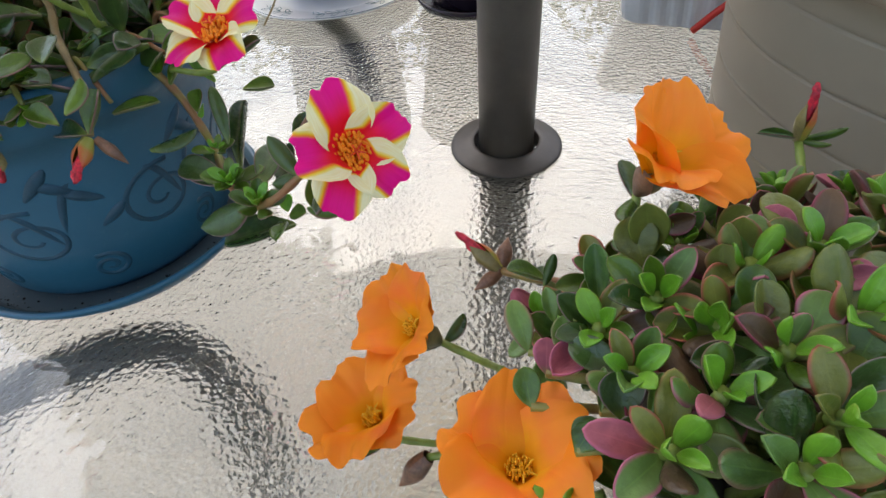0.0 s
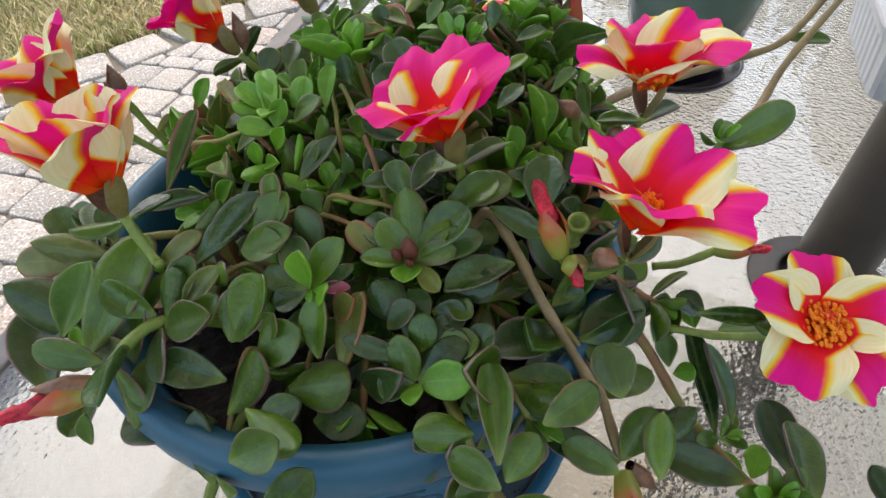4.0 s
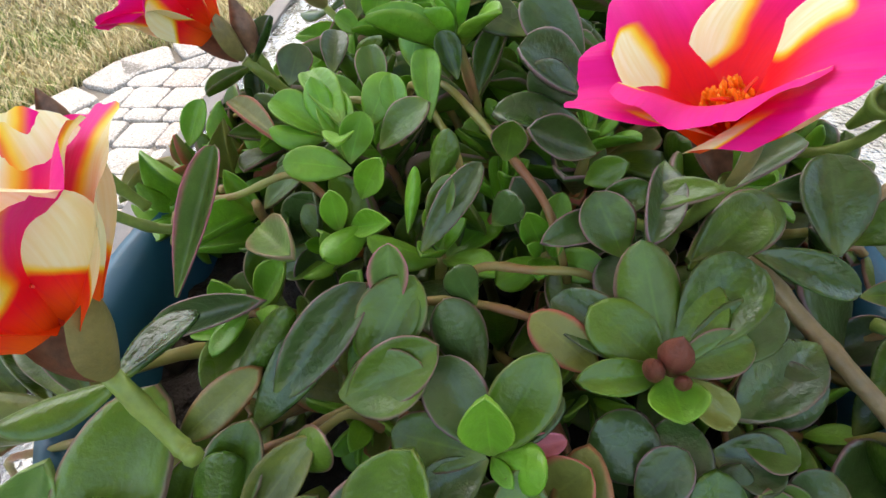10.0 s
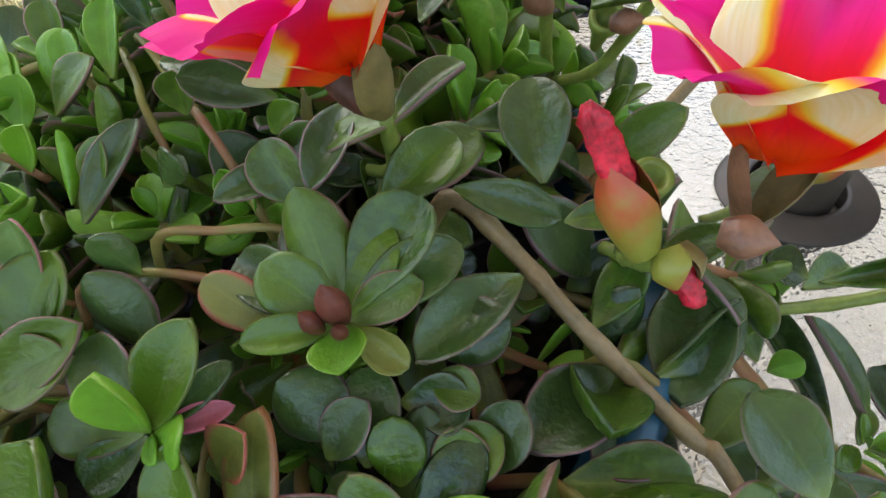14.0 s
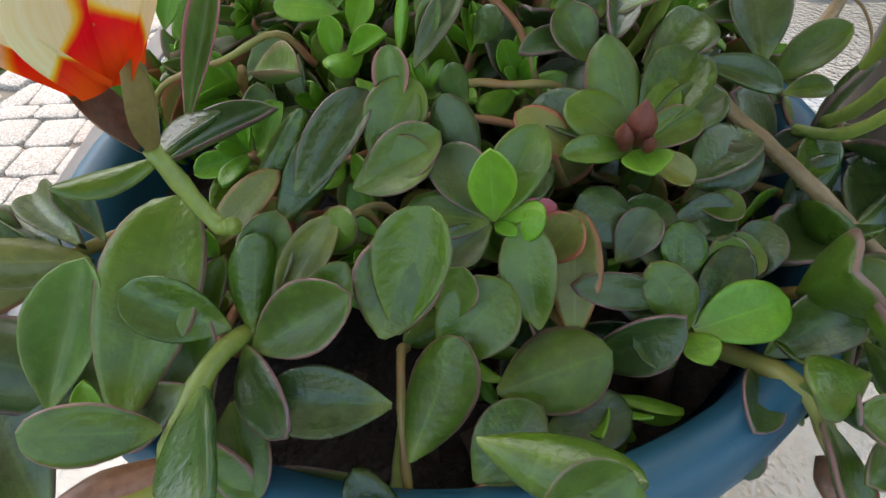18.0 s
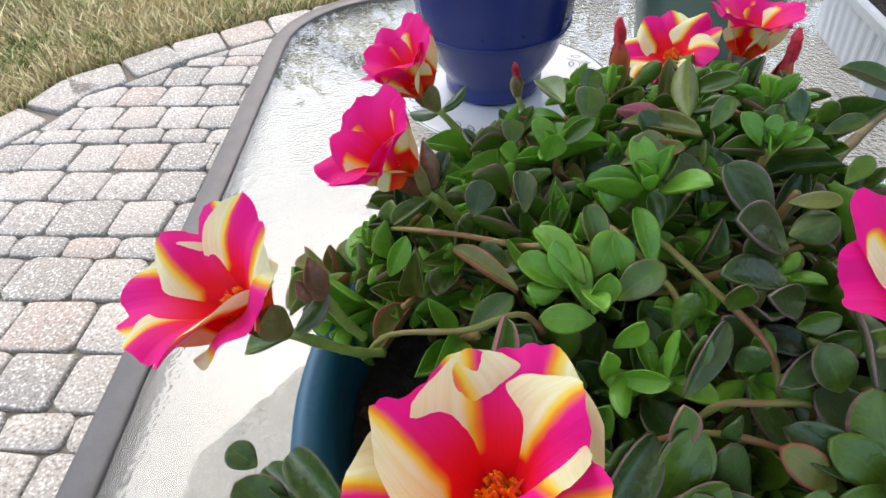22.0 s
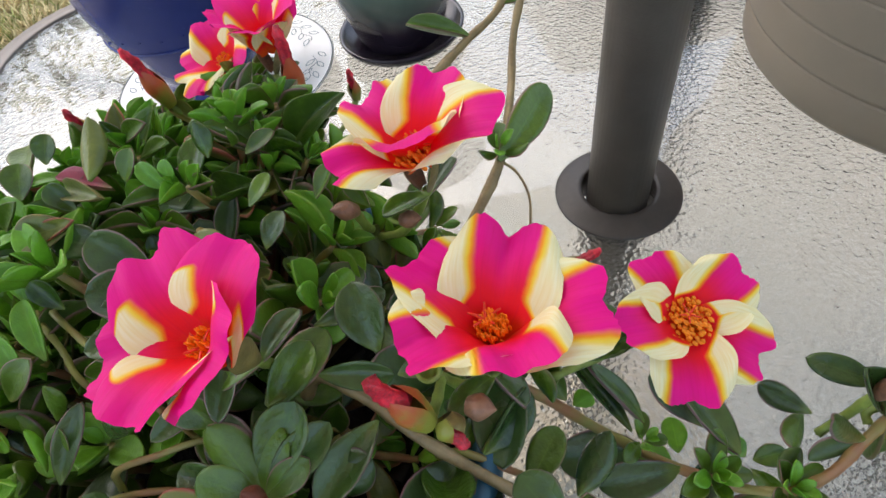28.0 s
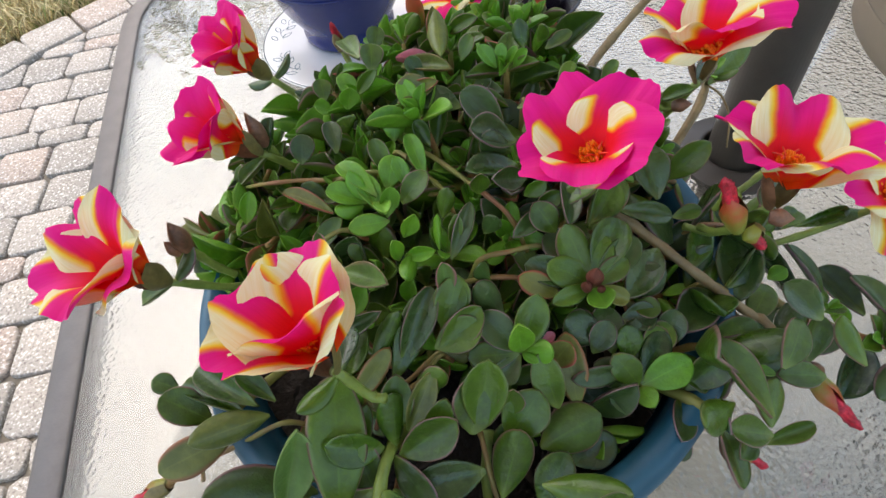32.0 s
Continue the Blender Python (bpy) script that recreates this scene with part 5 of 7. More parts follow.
rnd = random.Random(8)
CHOSEN = [(0.030, 0.098, 0.806), (0.047, 0.110, 0.812), (0.036, 0.088, 0.810), (0.066, 0.112, 0.822), (0.0583, 0.0588, 0.8364), (0.0406, 0.0809, 0.8254), (0.0530, 0.0853, 0.8312), (0.0718, 0.0894, 0.8382), (0.0662, 0.0438, 0.8386), (0.0852, 0.0905, 0.8423), (0.0486, 0.0496, 0.8314), (0.0448, 0.0664, 0.8301), (0.0702, 0.0648, 0.8413), (0.0829, 0.0697, 0.8452), (0.0739, 0.0514, 0.8420)]
for q in CHOSEN:
    succulent_rosette(Vector(q), Vector((-0.2 + rnd.uniform(-.2, .2), -0.25 + rnd.uniform(-.2, .2), 1)).normalized(), rnd.uniform(0.0145, 0.0175), rnd)
for k in range(84):
    a, f = k * 2.399 + rnd.uniform(-.2, .2), math.sqrt((k + 0.5) / 84)
    x, y = 0.122 + 0.104 * f * math.cos(a), 0.056 + 0.098 * f * math.sin(a)
    z = orange_dome(x, y) - 0.006 + rnd.uniform(-0.007, 0.004)
    way = Vector(((x - 0.118) * 9 + rnd.uniform(-.35, .35), (y - 0.06) * 9 - 0.15 + rnd.uniform(-.35, .35), 1)).normalized()
    at = Vector((x, y, z))
    if min(math.hypot(x - 0.02, y - 0.06), math.hypot(x - 0.05, y - 0.135)) < 0.032 or min((at - Vector(q)).length for q in CHOSEN) < 0.014:
        continue
    succulent_rosette(at, way, rnd.uniform(0.014, 0.019), rnd)
orange.flower((0.0590, 0.1250, 0.8345), (0.26, -0.20, 0.94), 0.0245, 42, "orange", 100, (0.060, 0.112, 0.812), True, (16, 12, 4, -10, -4))
orange.flower((-0.0060, 0.1120, 0.7790), (-0.55, -0.2, 0.8), 0.0245, 46, "orange", 40, (0.02, 0.098, 0.780))
orange.flower((-0.0230, 0.0945, 0.7475), (-0.25, 0.0, 0.95), 0.0265, 46, "orange", 63, (0.02, 0.085, 0.765))
orange.flower((0.0232, 0.0565, 0.7995), (-0.05, 0.05, 0.99), 0.0235, 44, "orange", 6, (0.045, 0.06, 0.785))
orange.shoot([(0.085, 0.09, 0.80), (0.060, 0.1060, 0.806), (0.035, 0.1140, 0.8030), (0.0195, 0.1205, 0.8005)], 3, 0.0125, "green", rosette=False)
orange.bud((0.0185, 0.1210, 0.8010), (0.0056, 0.1298, 0.8087), 0.0056)
orange.bud((0.0190, 0.1205, 0.8000), (0.0110, 0.1150, 0.7975), 0.0046, None, False)
orange.bud((0.0195, 0.1220, 0.8010), (0.0215, 0.1300, 0.8060), 0.0050, None, False)
orange.bud((0.118, 0.168, 0.815), (0.119, 0.171, 0.834), 0.0055, (0.114, 0.135, 0.808))
orange.leaf((0.118, 0.168, 0.815), (0.105, 0.168, 0.819), 0.0028, (0, -0.5, 1), "green")
orange.leaf((0.118, 0.168, 0.815), (0.131, 0.166, 0.820), 0.0032, (0, -0.5, 1), "green")
orange.leaf((0.118, 0.168, 0.815), (0.125, 0.161, 0.817), 0.0028, (0, -0.5, 1), "green")
orange.bud((-0.004, 0.082, 0.752), (-0.014, 0.076, 0.742), 0.0075, (0.02, 0.083, 0.765), False)


# leaves of the moss rose, one by one

rose.leaf((-0.2736, 0.1815, 0.8392), (-0.2612, 0.2058, 0.8609), 0.0156, (0.06, -0.68, 0.73), "green")
rose.leaf((-0.2909, 0.1761, 0.8243), (-0.3015, 0.1995, 0.8377), 0.0154, (0.26, -0.39, 0.88), "dark")
rose.leaf((-0.2790, 0.1927, 0.8310), (-0.3045, 0.1987, 0.8461), 0.0155, (0.33, -0.54, 0.77), "dark")
rose.leaf((-0.2839, 0.2148, 0.8417), (-0.3047, 0.2138, 0.8479), 0.0093, (0.25, -0.61, 0.75), "red")
rose.leaf((-0.2964, 0.2170, 0.8359), (-0.3169, 0.2130, 0.8406), 0.0114, (0.29, -0.58, 0.76), "red")
rose.leaf((-0.2865, 0.2190, 0.8418), (-0.3018, 0.2398, 0.8437), 0.0086, (-0.15, -0.20, 0.97), "green")
rose.leaf((-0.3133, 0.2441, 0.8283), (-0.3191, 0.2485, 0.8330), 0.0074, (0.22, -0.56, 0.80), "green")
rose.leaf((-0.2634, 0.1823, 0.8343), (-0.2636, 0.1960, 0.8498), 0.0099, (0.08, -0.75, 0.66), "green")
rose.leaf((-0.2540, 0.1883, 0.8413), (-0.2364, 0.1884, 0.8505), 0.0107, (-0.38, -0.58, 0.72), "green")
rose.leaf((-0.2586, 0.1827, 0.8367), (-0.2558, 0.1682, 0.8337), 0.0090, (-0.03, -0.21, 0.98), "green")
rose.leaf((-0.2348, 0.1770, 0.8361), (-0.2522, 0.1793, 0.8424), 0.0104, (0.23, -0.53, 0.82), "dark")
rose.leaf((-0.2520, 0.1941, 0.8443), (-0.2469, 0.2016, 0.8567), 0.0090, (-0.16, -0.81, 0.56), "green")
rose.leaf((-0.2431, 0.1993, 0.8497), (-0.2346, 0.1982, 0.8567), 0.0070, (-0.53, -0.65, 0.54), "green")
rose.leaf((-0.2318, 0.1854, 0.8423), (-0.2235, 0.1970, 0.8568), 0.0118, (-0.29, -0.66, 0.69), "green")
rose.leaf((-0.2257, 0.1811, 0.8396), (-0.2148, 0.1851, 0.8499), 0.0126, (-0.45, -0.56, 0.69), "green")
rose.leaf((-0.2333, 0.1702, 0.8309), (-0.2226, 0.1800, 0.8465), 0.0109, (-0.41, -0.62, 0.67), "green")
rose.leaf((-0.2181, 0.1768, 0.8334), (-0.2001, 0.1766, 0.8386), 0.0139, (-0.26, -0.41, 0.88), "green")
rose.leaf((-0.2116, 0.1713, 0.8270), (-0.1979, 0.1698, 0.8305), 0.0101, (-0.27, -0.35, 0.90), "dark")
rose.leaf((-0.2243, 0.1662, 0.8281), (-0.2139, 0.1702, 0.8385), 0.0104, (-0.53, -0.47, 0.71), "green")
rose.leaf((-0.2257, 0.1650, 0.8270), (-0.2147, 0.1588, 0.8285), 0.0085, (-0.29, -0.29, 0.91), "red")
rose.leaf((-0.2185, 0.1573, 0.8208), (-0.2129, 0.1575, 0.8266), 0.0066, (-0.68, -0.30, 0.67), "dark")
rose.leaf((-0.2361, 0.1563, 0.8195), (-0.2412, 0.1670, 0.8352), 0.0088, (0.04, -0.82, 0.57), "dark")
rose.leaf((-0.2407, 0.1716, 0.8225), (-0.2695, 0.1708, 0.8222), 0.0132, (0.00, -0.36, 0.93), "dark")
rose.leaf((-0.2521, 0.2090, 0.8518), (-0.2396, 0.2158, 0.8649), 0.0063, (-0.20, -0.78, 0.60), "green")
rose.leaf((-0.2443, 0.2070, 0.8532), (-0.2294, 0.2166, 0.8665), 0.0083, (-0.16, -0.71, 0.69), "dark")
rose.leaf((-0.2332, 0.2060, 0.8546), (-0.2199, 0.2068, 0.8626), 0.0087, (-0.35, -0.67, 0.65), "green")
rose.leaf((-0.2298, 0.2113, 0.8569), (-0.2227, 0.2158, 0.8666), 0.0094, (-0.31, -0.76, 0.57), "green")
rose.leaf((-0.2099, 0.1823, 0.8405), (-0.2107, 0.1924, 0.8543), 0.0089, (-0.35, -0.77, 0.54), "green")
rose.leaf((-0.2039, 0.1816, 0.8369), (-0.2011, 0.1942, 0.8526), 0.0091, (-0.43, -0.66, 0.61), "red")
rose.leaf((-0.1872, 0.1844, 0.8379), (-0.2021, 0.1838, 0.8472), 0.0061, (0.41, -0.68, 0.61), "dark")
rose.leaf((-0.1785, 0.1873, 0.8378), (-0.1690, 0.1881, 0.8424), 0.0086, (-0.37, -0.41, 0.84), "green")
rose.leaf((-0.1790, 0.1703, 0.8243), (-0.1821, 0.1593, 0.8217), 0.0072, (-0.42, -0.09, 0.90), "dark")
rose.leaf((-0.1702, 0.1707, 0.8213), (-0.1660, 0.1671, 0.8233), 0.0050, (-0.58, -0.22, 0.79), "dark")
rose.leaf((-0.1931, 0.1919, 0.8409), (-0.1863, 0.1946, 0.8485), 0.0075, (-0.53, -0.52, 0.67), "dark")
rose.leaf((-0.2818, 0.1845, 0.8340), (-0.2844, 0.1839, 0.8396), 0.0053, (0.75, -0.59, 0.29), "young")
rose.leaf((-0.2796, 0.1847, 0.8348), (-0.2783, 0.1864, 0.8434), 0.0044, (0.11, -0.98, 0.17), "young")
rose.leaf((-0.2784, 0.1829, 0.8318), (-0.2819, 0.1803, 0.8358), 0.0049, (0.80, -0.21, 0.56), "green")
rose.leaf((-0.2781, 0.1792, 0.8244), (-0.2805, 0.1654, 0.8208), 0.0090, (0.19, -0.28, 0.94), "green")
rose.leaf((-0.2751, 0.1649, 0.8193), (-0.2743, 0.1681, 0.8293), 0.0047, (0.14, -0.95, 0.29), "green")
rose.leaf((-0.2646, 0.1945, 0.8386), (-0.2573, 0.1997, 0.8506), 0.0051, (-0.21, -0.84, 0.49), "green")
rose.leaf((-0.2584, 0.2035, 0.8478), (-0.2595, 0.2037, 0.8543), 0.0036, (0.22, -0.97, 0.06), "young")
rose.leaf((-0.2323, 0.1536, 0.8174), (-0.2318, 0.1555, 0.8264), 0.0074, (-0.44, -0.87, 0.20), "green")

rose.leaf((-0.2261, 0.2156, 0.8609), (-0.2250, 0.2209, 0.8709), 0.0059, (0.00, -0.88, 0.47), "pink")
rose.leaf((-0.2303, 0.2098, 0.8562), (-0.2223, 0.2167, 0.8674), 0.0100, (-0.17, -0.78, 0.60), "green")
rose.leaf((-0.2343, 0.2066, 0.8544), (-0.2218, 0.2040, 0.8606), 0.0097, (-0.47, -0.44, 0.76), "green")
rose.leaf((-0.2478, 0.2047, 0.8507), (-0.2327, 0.2153, 0.8657), 0.0083, (-0.11, -0.76, 0.65), "dark")
rose.leaf((-0.2133, 0.2078, 0.8530), (-0.2179, 0.2149, 0.8641), 0.0082, (0.11, -0.81, 0.57), "dark")
rose.leaf((-0.2608, 0.2240, 0.8604), (-0.2530, 0.2430, 0.8751), 0.0052, (0.26, -0.65, 0.71), "pink")
rose.leaf((-0.2659, 0.2208, 0.8558), (-0.2461, 0.2153, 0.8671), 0.0053, (-0.52, -0.54, 0.66), "dark")
rose.leaf((-0.2604, 0.2053, 0.8480), (-0.2469, 0.2073, 0.8599), 0.0065, (-0.38, -0.74, 0.55), "red")
rose.leaf((-0.2909, 0.2191, 0.8394), (-0.3085, 0.2403, 0.8388), 0.0074, (0.05, 0.07, 1.00), "green")
rose.leaf((-0.3027, 0.2250, 0.8337), (-0.3115, 0.2332, 0.8450), 0.0111, (0.51, -0.46, 0.73), "green")
rose.leaf((-0.2809, 0.2169, 0.8441), (-0.2884, 0.2266, 0.8499), 0.0061, (0.30, -0.30, 0.90), "green")
rose.leaf((-0.2879, 0.1894, 0.8356), (-0.2756, 0.2028, 0.8545), 0.0103, (0.16, -0.85, 0.50), "pink")
rose.leaf((-0.2669, 0.1883, 0.8374), (-0.2812, 0.2002, 0.8450), 0.0085, (0.30, -0.23, 0.93), "green")
rose.leaf((-0.2539, 0.1908, 0.8426), (-0.2498, 0.1998, 0.8553), 0.0084, (0.13, -0.83, 0.54), "green")
rose.leaf((-0.2494, 0.1930, 0.8442), (-0.2383, 0.1982, 0.8564), 0.0070, (-0.29, -0.75, 0.59), "red")
rose.leaf((-0.2461, 0.1878, 0.8418), (-0.2380, 0.1924, 0.8527), 0.0077, (-0.31, -0.78, 0.55), "green")
rose.leaf((-0.2342, 0.1853, 0.8422), (-0.2271, 0.1939, 0.8551), 0.0137, (-0.19, -0.77, 0.61), "green")
rose.leaf((-0.2240, 0.1852, 0.8432), (-0.2206, 0.1887, 0.8520), 0.0073, (-0.33, -0.83, 0.46), "green")
rose.leaf((-0.2319, 0.2435, 0.8675), (-0.2428, 0.2430, 0.8718), 0.0065, (0.29, -0.69, 0.66), "young")
rose.leaf((-0.2326, 0.2460, 0.8679), (-0.2346, 0.2579, 0.8763), 0.0067, (0.07, -0.57, 0.82), "young")
rose.leaf((-0.2320, 0.2449, 0.8679), (-0.2284, 0.2488, 0.8759), 0.0060, (-0.05, -0.89, 0.45), "young")
rose.leaf((-0.2300, 0.2371, 0.8661), (-0.2254, 0.2372, 0.8744), 0.0051, (-0.35, -0.92, 0.20), "young")
rose.leaf((-0.2287, 0.2316, 0.8650), (-0.2354, 0.2216, 0.8675), 0.0054, (0.55, -0.16, 0.82), "young")
rose.leaf((-0.2317, 0.2311, 0.8648), (-0.2238, 0.2253, 0.8703), 0.0044, (-0.70, -0.38, 0.61), "young")
rose.leaf((-0.2339, 0.2314, 0.8640), (-0.2343, 0.2334, 0.8718), 0.0045, (0.17, -0.95, 0.26), "young")
rose.leaf((-0.2262, 0.2560, 0.8709), (-0.2275, 0.2667, 0.8781), 0.0059, (0.02, -0.56, 0.83), "green")
rose.leaf((-0.2227, 0.2503, 0.8702), (-0.2232, 0.2566, 0.8783), 0.0050, (0.02, -0.79, 0.61), "young")
rose.leaf((-0.2171, 0.2507, 0.8710), (-0.2164, 0.2625, 0.8801), 0.0056, (-0.02, -0.61, 0.79), "young")
rose.leaf((-0.2205, 0.2250, 0.8638), (-0.2100, 0.2332, 0.8742), 0.0053, (-0.12, -0.72, 0.69), "dark")
rose.leaf((-0.2185, 0.2283, 0.8649), (-0.2153, 0.2310, 0.8736), 0.0044, (-0.22, -0.90, 0.36), "green")
rose.leaf((-0.2225, 0.2284, 0.8649), (-0.2200, 0.2338, 0.8741), 0.0025, (-0.07, -0.85, 0.52), "young")
rose.leaf((-0.2131, 0.2161, 0.8603), (-0.2161, 0.2172, 0.8681), 0.0055, (0.28, -0.93, 0.24), "dark")
rose.leaf((-0.2088, 0.2278, 0.8652), (-0.2048, 0.2271, 0.8716), 0.0057, (-0.59, -0.75, 0.29), "dark")
rose.leaf((-0.1905, 0.2374, 0.8700), (-0.2029, 0.2359, 0.8768), 0.0068, (0.39, -0.75, 0.53), "dark")
rose.leaf((-0.1900, 0.2469, 0.8725), (-0.1995, 0.2491, 0.8805), 0.0083, (0.15, -0.89, 0.43), "dark")
rose.leaf((-0.2050, 0.2394, 0.8690), (-0.2037, 0.2403, 0.8765), 0.0061, (-0.28, -0.95, 0.17), "green")
rose.leaf((-0.1789, 0.2210, 0.8593), (-0.1604, 0.2283, 0.8641), 0.0105, (-0.06, -0.44, 0.90), "green")
rose.leaf((-0.1597, 0.2101, 0.8474), (-0.1774, 0.1989, 0.8528), 0.0098, (0.30, -0.02, 0.95), "dark")
rose.leaf((-0.1894, 0.2215, 0.8615), (-0.1929, 0.2266, 0.8706), 0.0084, (-0.11, -0.88, 0.45), "green")
rose.leaf((-0.1871, 0.2308, 0.8611), (-0.2010, 0.2227, 0.8656), 0.0058, (0.47, -0.36, 0.81), "dark")
rose.leaf((-0.2069, 0.1921, 0.8441), (-0.2003, 0.1936, 0.8518), 0.0084, (-0.60, -0.51, 0.62), "red")
rose.leaf((-0.2454, 0.2628, 0.8664), (-0.2517, 0.2670, 0.8711), 0.0056, (0.10, -0.68, 0.73), "green")
rose.leaf((-0.2497, 0.2388, 0.8598), (-0.2387, 0.2230, 0.8657), 0.0073, (-0.43, 0.04, 0.90), "pink")

rose.leaf((-0.1788, 0.2199, 0.8582), (-0.1646, 0.2267, 0.8648), 0.0092, (-0.11, -0.57, 0.82), "green")
rose.leaf((-0.1521, 0.2227, 0.8543), (-0.1506, 0.2347, 0.8669), 0.0115, (-0.28, -0.68, 0.68), "dark")
rose.leaf((-0.1666, 0.2235, 0.8567), (-0.1513, 0.2154, 0.8538), 0.0069, (-0.13, -0.54, 0.83), "dark")
rose.leaf((-0.1238, 0.2135, 0.8329), (-0.1392, 0.1919, 0.8332), 0.0141, (-0.11, 0.10, 0.99), "dark")
rose.leaf((-0.1463, 0.1973, 0.8319), (-0.1648, 0.1883, 0.8409), 0.0126, (0.42, 0.03, 0.90), "dark")
rose.leaf((-0.1397, 0.1911, 0.8240), (-0.1571, 0.1821, 0.8322), 0.0122, (0.36, 0.14, 0.92), "dark")
rose.leaf((-0.1482, 0.2052, 0.8357), (-0.1368, 0.2136, 0.8424), 0.0084, (-0.28, -0.33, 0.90), "green")
rose.leaf((-0.1338, 0.1872, 0.8172), (-0.1187, 0.1953, 0.8210), 0.0098, (-0.20, -0.09, 0.98), "green")
rose.leaf((-0.1217, 0.1813, 0.8038), (-0.1040, 0.1903, 0.8060), 0.0096, (-0.13, 0.01, 0.99), "dark")
rose.leaf((-0.1165, 0.2048, 0.8199), (-0.1110, 0.2118, 0.8284), 0.0085, (-0.55, -0.43, 0.72), "green")
rose.leaf((-0.1765, 0.1979, 0.8450), (-0.1706, 0.1931, 0.8467), 0.0066, (-0.35, -0.09, 0.93), "green")
rose.leaf((-0.1717, 0.1863, 0.8352), (-0.1655, 0.1914, 0.8438), 0.0086, (-0.49, -0.55, 0.68), "dark")
rose.leaf((-0.1837, 0.1866, 0.8387), (-0.1826, 0.1909, 0.8481), 0.0082, (-0.11, -0.90, 0.42), "green")
rose.leaf((-0.1744, 0.1855, 0.8347), (-0.1750, 0.1888, 0.8446), 0.0085, (-0.02, -0.95, 0.31), "green")
rose.leaf((-0.1017, 0.2140, 0.8159), (-0.1079, 0.2178, 0.8302), 0.0067, (-0.24, -0.96, 0.15), "young")
rose.leaf((-0.0923, 0.2167, 0.8104), (-0.0795, 0.2206, 0.8088), 0.0088, (0.16, -0.11, 0.98), "green")
rose.leaf((-0.1505, 0.2164, 0.8511), (-0.1418, 0.2144, 0.8530), 0.0052, (-0.28, -0.44, 0.85), "green")
rose.leaf((-0.1627, 0.2336, 0.8600), (-0.1440, 0.2327, 0.8603), 0.0064, (-0.04, -0.60, 0.80), "dark")
rose.leaf((-0.1799, 0.2342, 0.8685), (-0.1866, 0.2178, 0.8696), 0.0063, (0.32, -0.07, 0.95), "dark")
rose.leaf((-0.1924, 0.2343, 0.8665), (-0.1878, 0.2307, 0.8721), 0.0049, (-0.79, -0.52, 0.31), "green")
rose.leaf((-0.1925, 0.2289, 0.8644), (-0.1847, 0.2270, 0.8701), 0.0057, (-0.55, -0.64, 0.54), "green")

rose.leaf((-0.1967, 0.2684, 0.8768), (-0.2072, 0.2752, 0.8830), 0.0090, (0.07, -0.61, 0.79), "dark")
rose.leaf((-0.1883, 0.2546, 0.8737), (-0.1976, 0.2665, 0.8837), 0.0100, (-0.02, -0.65, 0.76), "dark")
rose.leaf((-0.1873, 0.2499, 0.8726), (-0.2020, 0.2520, 0.8811), 0.0110, (0.38, -0.50, 0.78), "dark")
rose.leaf((-0.1905, 0.2434, 0.8698), (-0.2059, 0.2429, 0.8770), 0.0083, (0.41, -0.32, 0.85), "dark")
rose.leaf((-0.2136, 0.2798, 0.8778), (-0.2022, 0.2742, 0.8855), 0.0048, (-0.64, -0.37, 0.68), "red")
rose.leaf((-0.1804, 0.2613, 0.8748), (-0.1733, 0.2556, 0.8794), 0.0046, (-0.63, -0.17, 0.76), "red")
rose.leaf((-0.2325, 0.2500, 0.8718), (-0.2390, 0.2637, 0.8781), 0.0066, (0.14, -0.36, 0.92), "young")
rose.leaf((-0.2346, 0.2501, 0.8712), (-0.2378, 0.2575, 0.8783), 0.0056, (0.26, -0.61, 0.75), "young")
rose.leaf((-0.2358, 0.2511, 0.8698), (-0.2460, 0.2564, 0.8744), 0.0071, (0.22, -0.37, 0.90), "young")
rose.leaf((-0.2369, 0.2506, 0.8698), (-0.2456, 0.2487, 0.8736), 0.0055, (0.43, -0.28, 0.86), "young")
rose.leaf((-0.2330, 0.2485, 0.8712), (-0.2323, 0.2397, 0.8767), 0.0053, (0.12, 0.54, 0.83), "young")
rose.leaf((-0.2284, 0.2535, 0.8697), (-0.2235, 0.2573, 0.8779), 0.0077, (-0.29, -0.79, 0.54), "young")
rose.leaf((-0.2262, 0.2465, 0.8692), (-0.2176, 0.2475, 0.8775), 0.0073, (-0.57, -0.50, 0.65), "green")
rose.leaf((-0.2177, 0.2368, 0.8680), (-0.2138, 0.2397, 0.8762), 0.0053, (-0.47, -0.74, 0.49), "green")
rose.leaf((-0.2198, 0.2690, 0.8728), (-0.2170, 0.2736, 0.8799), 0.0074, (-0.14, -0.80, 0.58), "young")
rose.leaf((-0.2110, 0.2609, 0.8732), (-0.2136, 0.2662, 0.8802), 0.0051, (0.11, -0.77, 0.63), "green")
rose.leaf((-0.2375, 0.2785, 0.8680), (-0.2356, 0.2879, 0.8745), 0.0063, (0.12, -0.58, 0.81), "dark")
rose.leaf((-0.2492, 0.2853, 0.8632), (-0.2457, 0.2908, 0.8707), 0.0084, (0.04, -0.82, 0.57), "dark")
rose.leaf((-0.2278, 0.2935, 0.8718), (-0.2253, 0.2945, 0.8794), 0.0069, (-0.23, -0.95, 0.20), "young")
rose.leaf((-0.2321, 0.3030, 0.8657), (-0.2384, 0.3034, 0.8703), 0.0059, (0.43, -0.63, 0.65), "young")
rose.leaf((-0.2159, 0.2994, 0.8785), (-0.2122, 0.3057, 0.8849), 0.0083, (-0.05, -0.69, 0.72), "green")
rose.leaf((-0.2163, 0.3147, 0.8746), (-0.2179, 0.3340, 0.8737), 0.0085, (-0.07, 0.04, 1.00), "green")
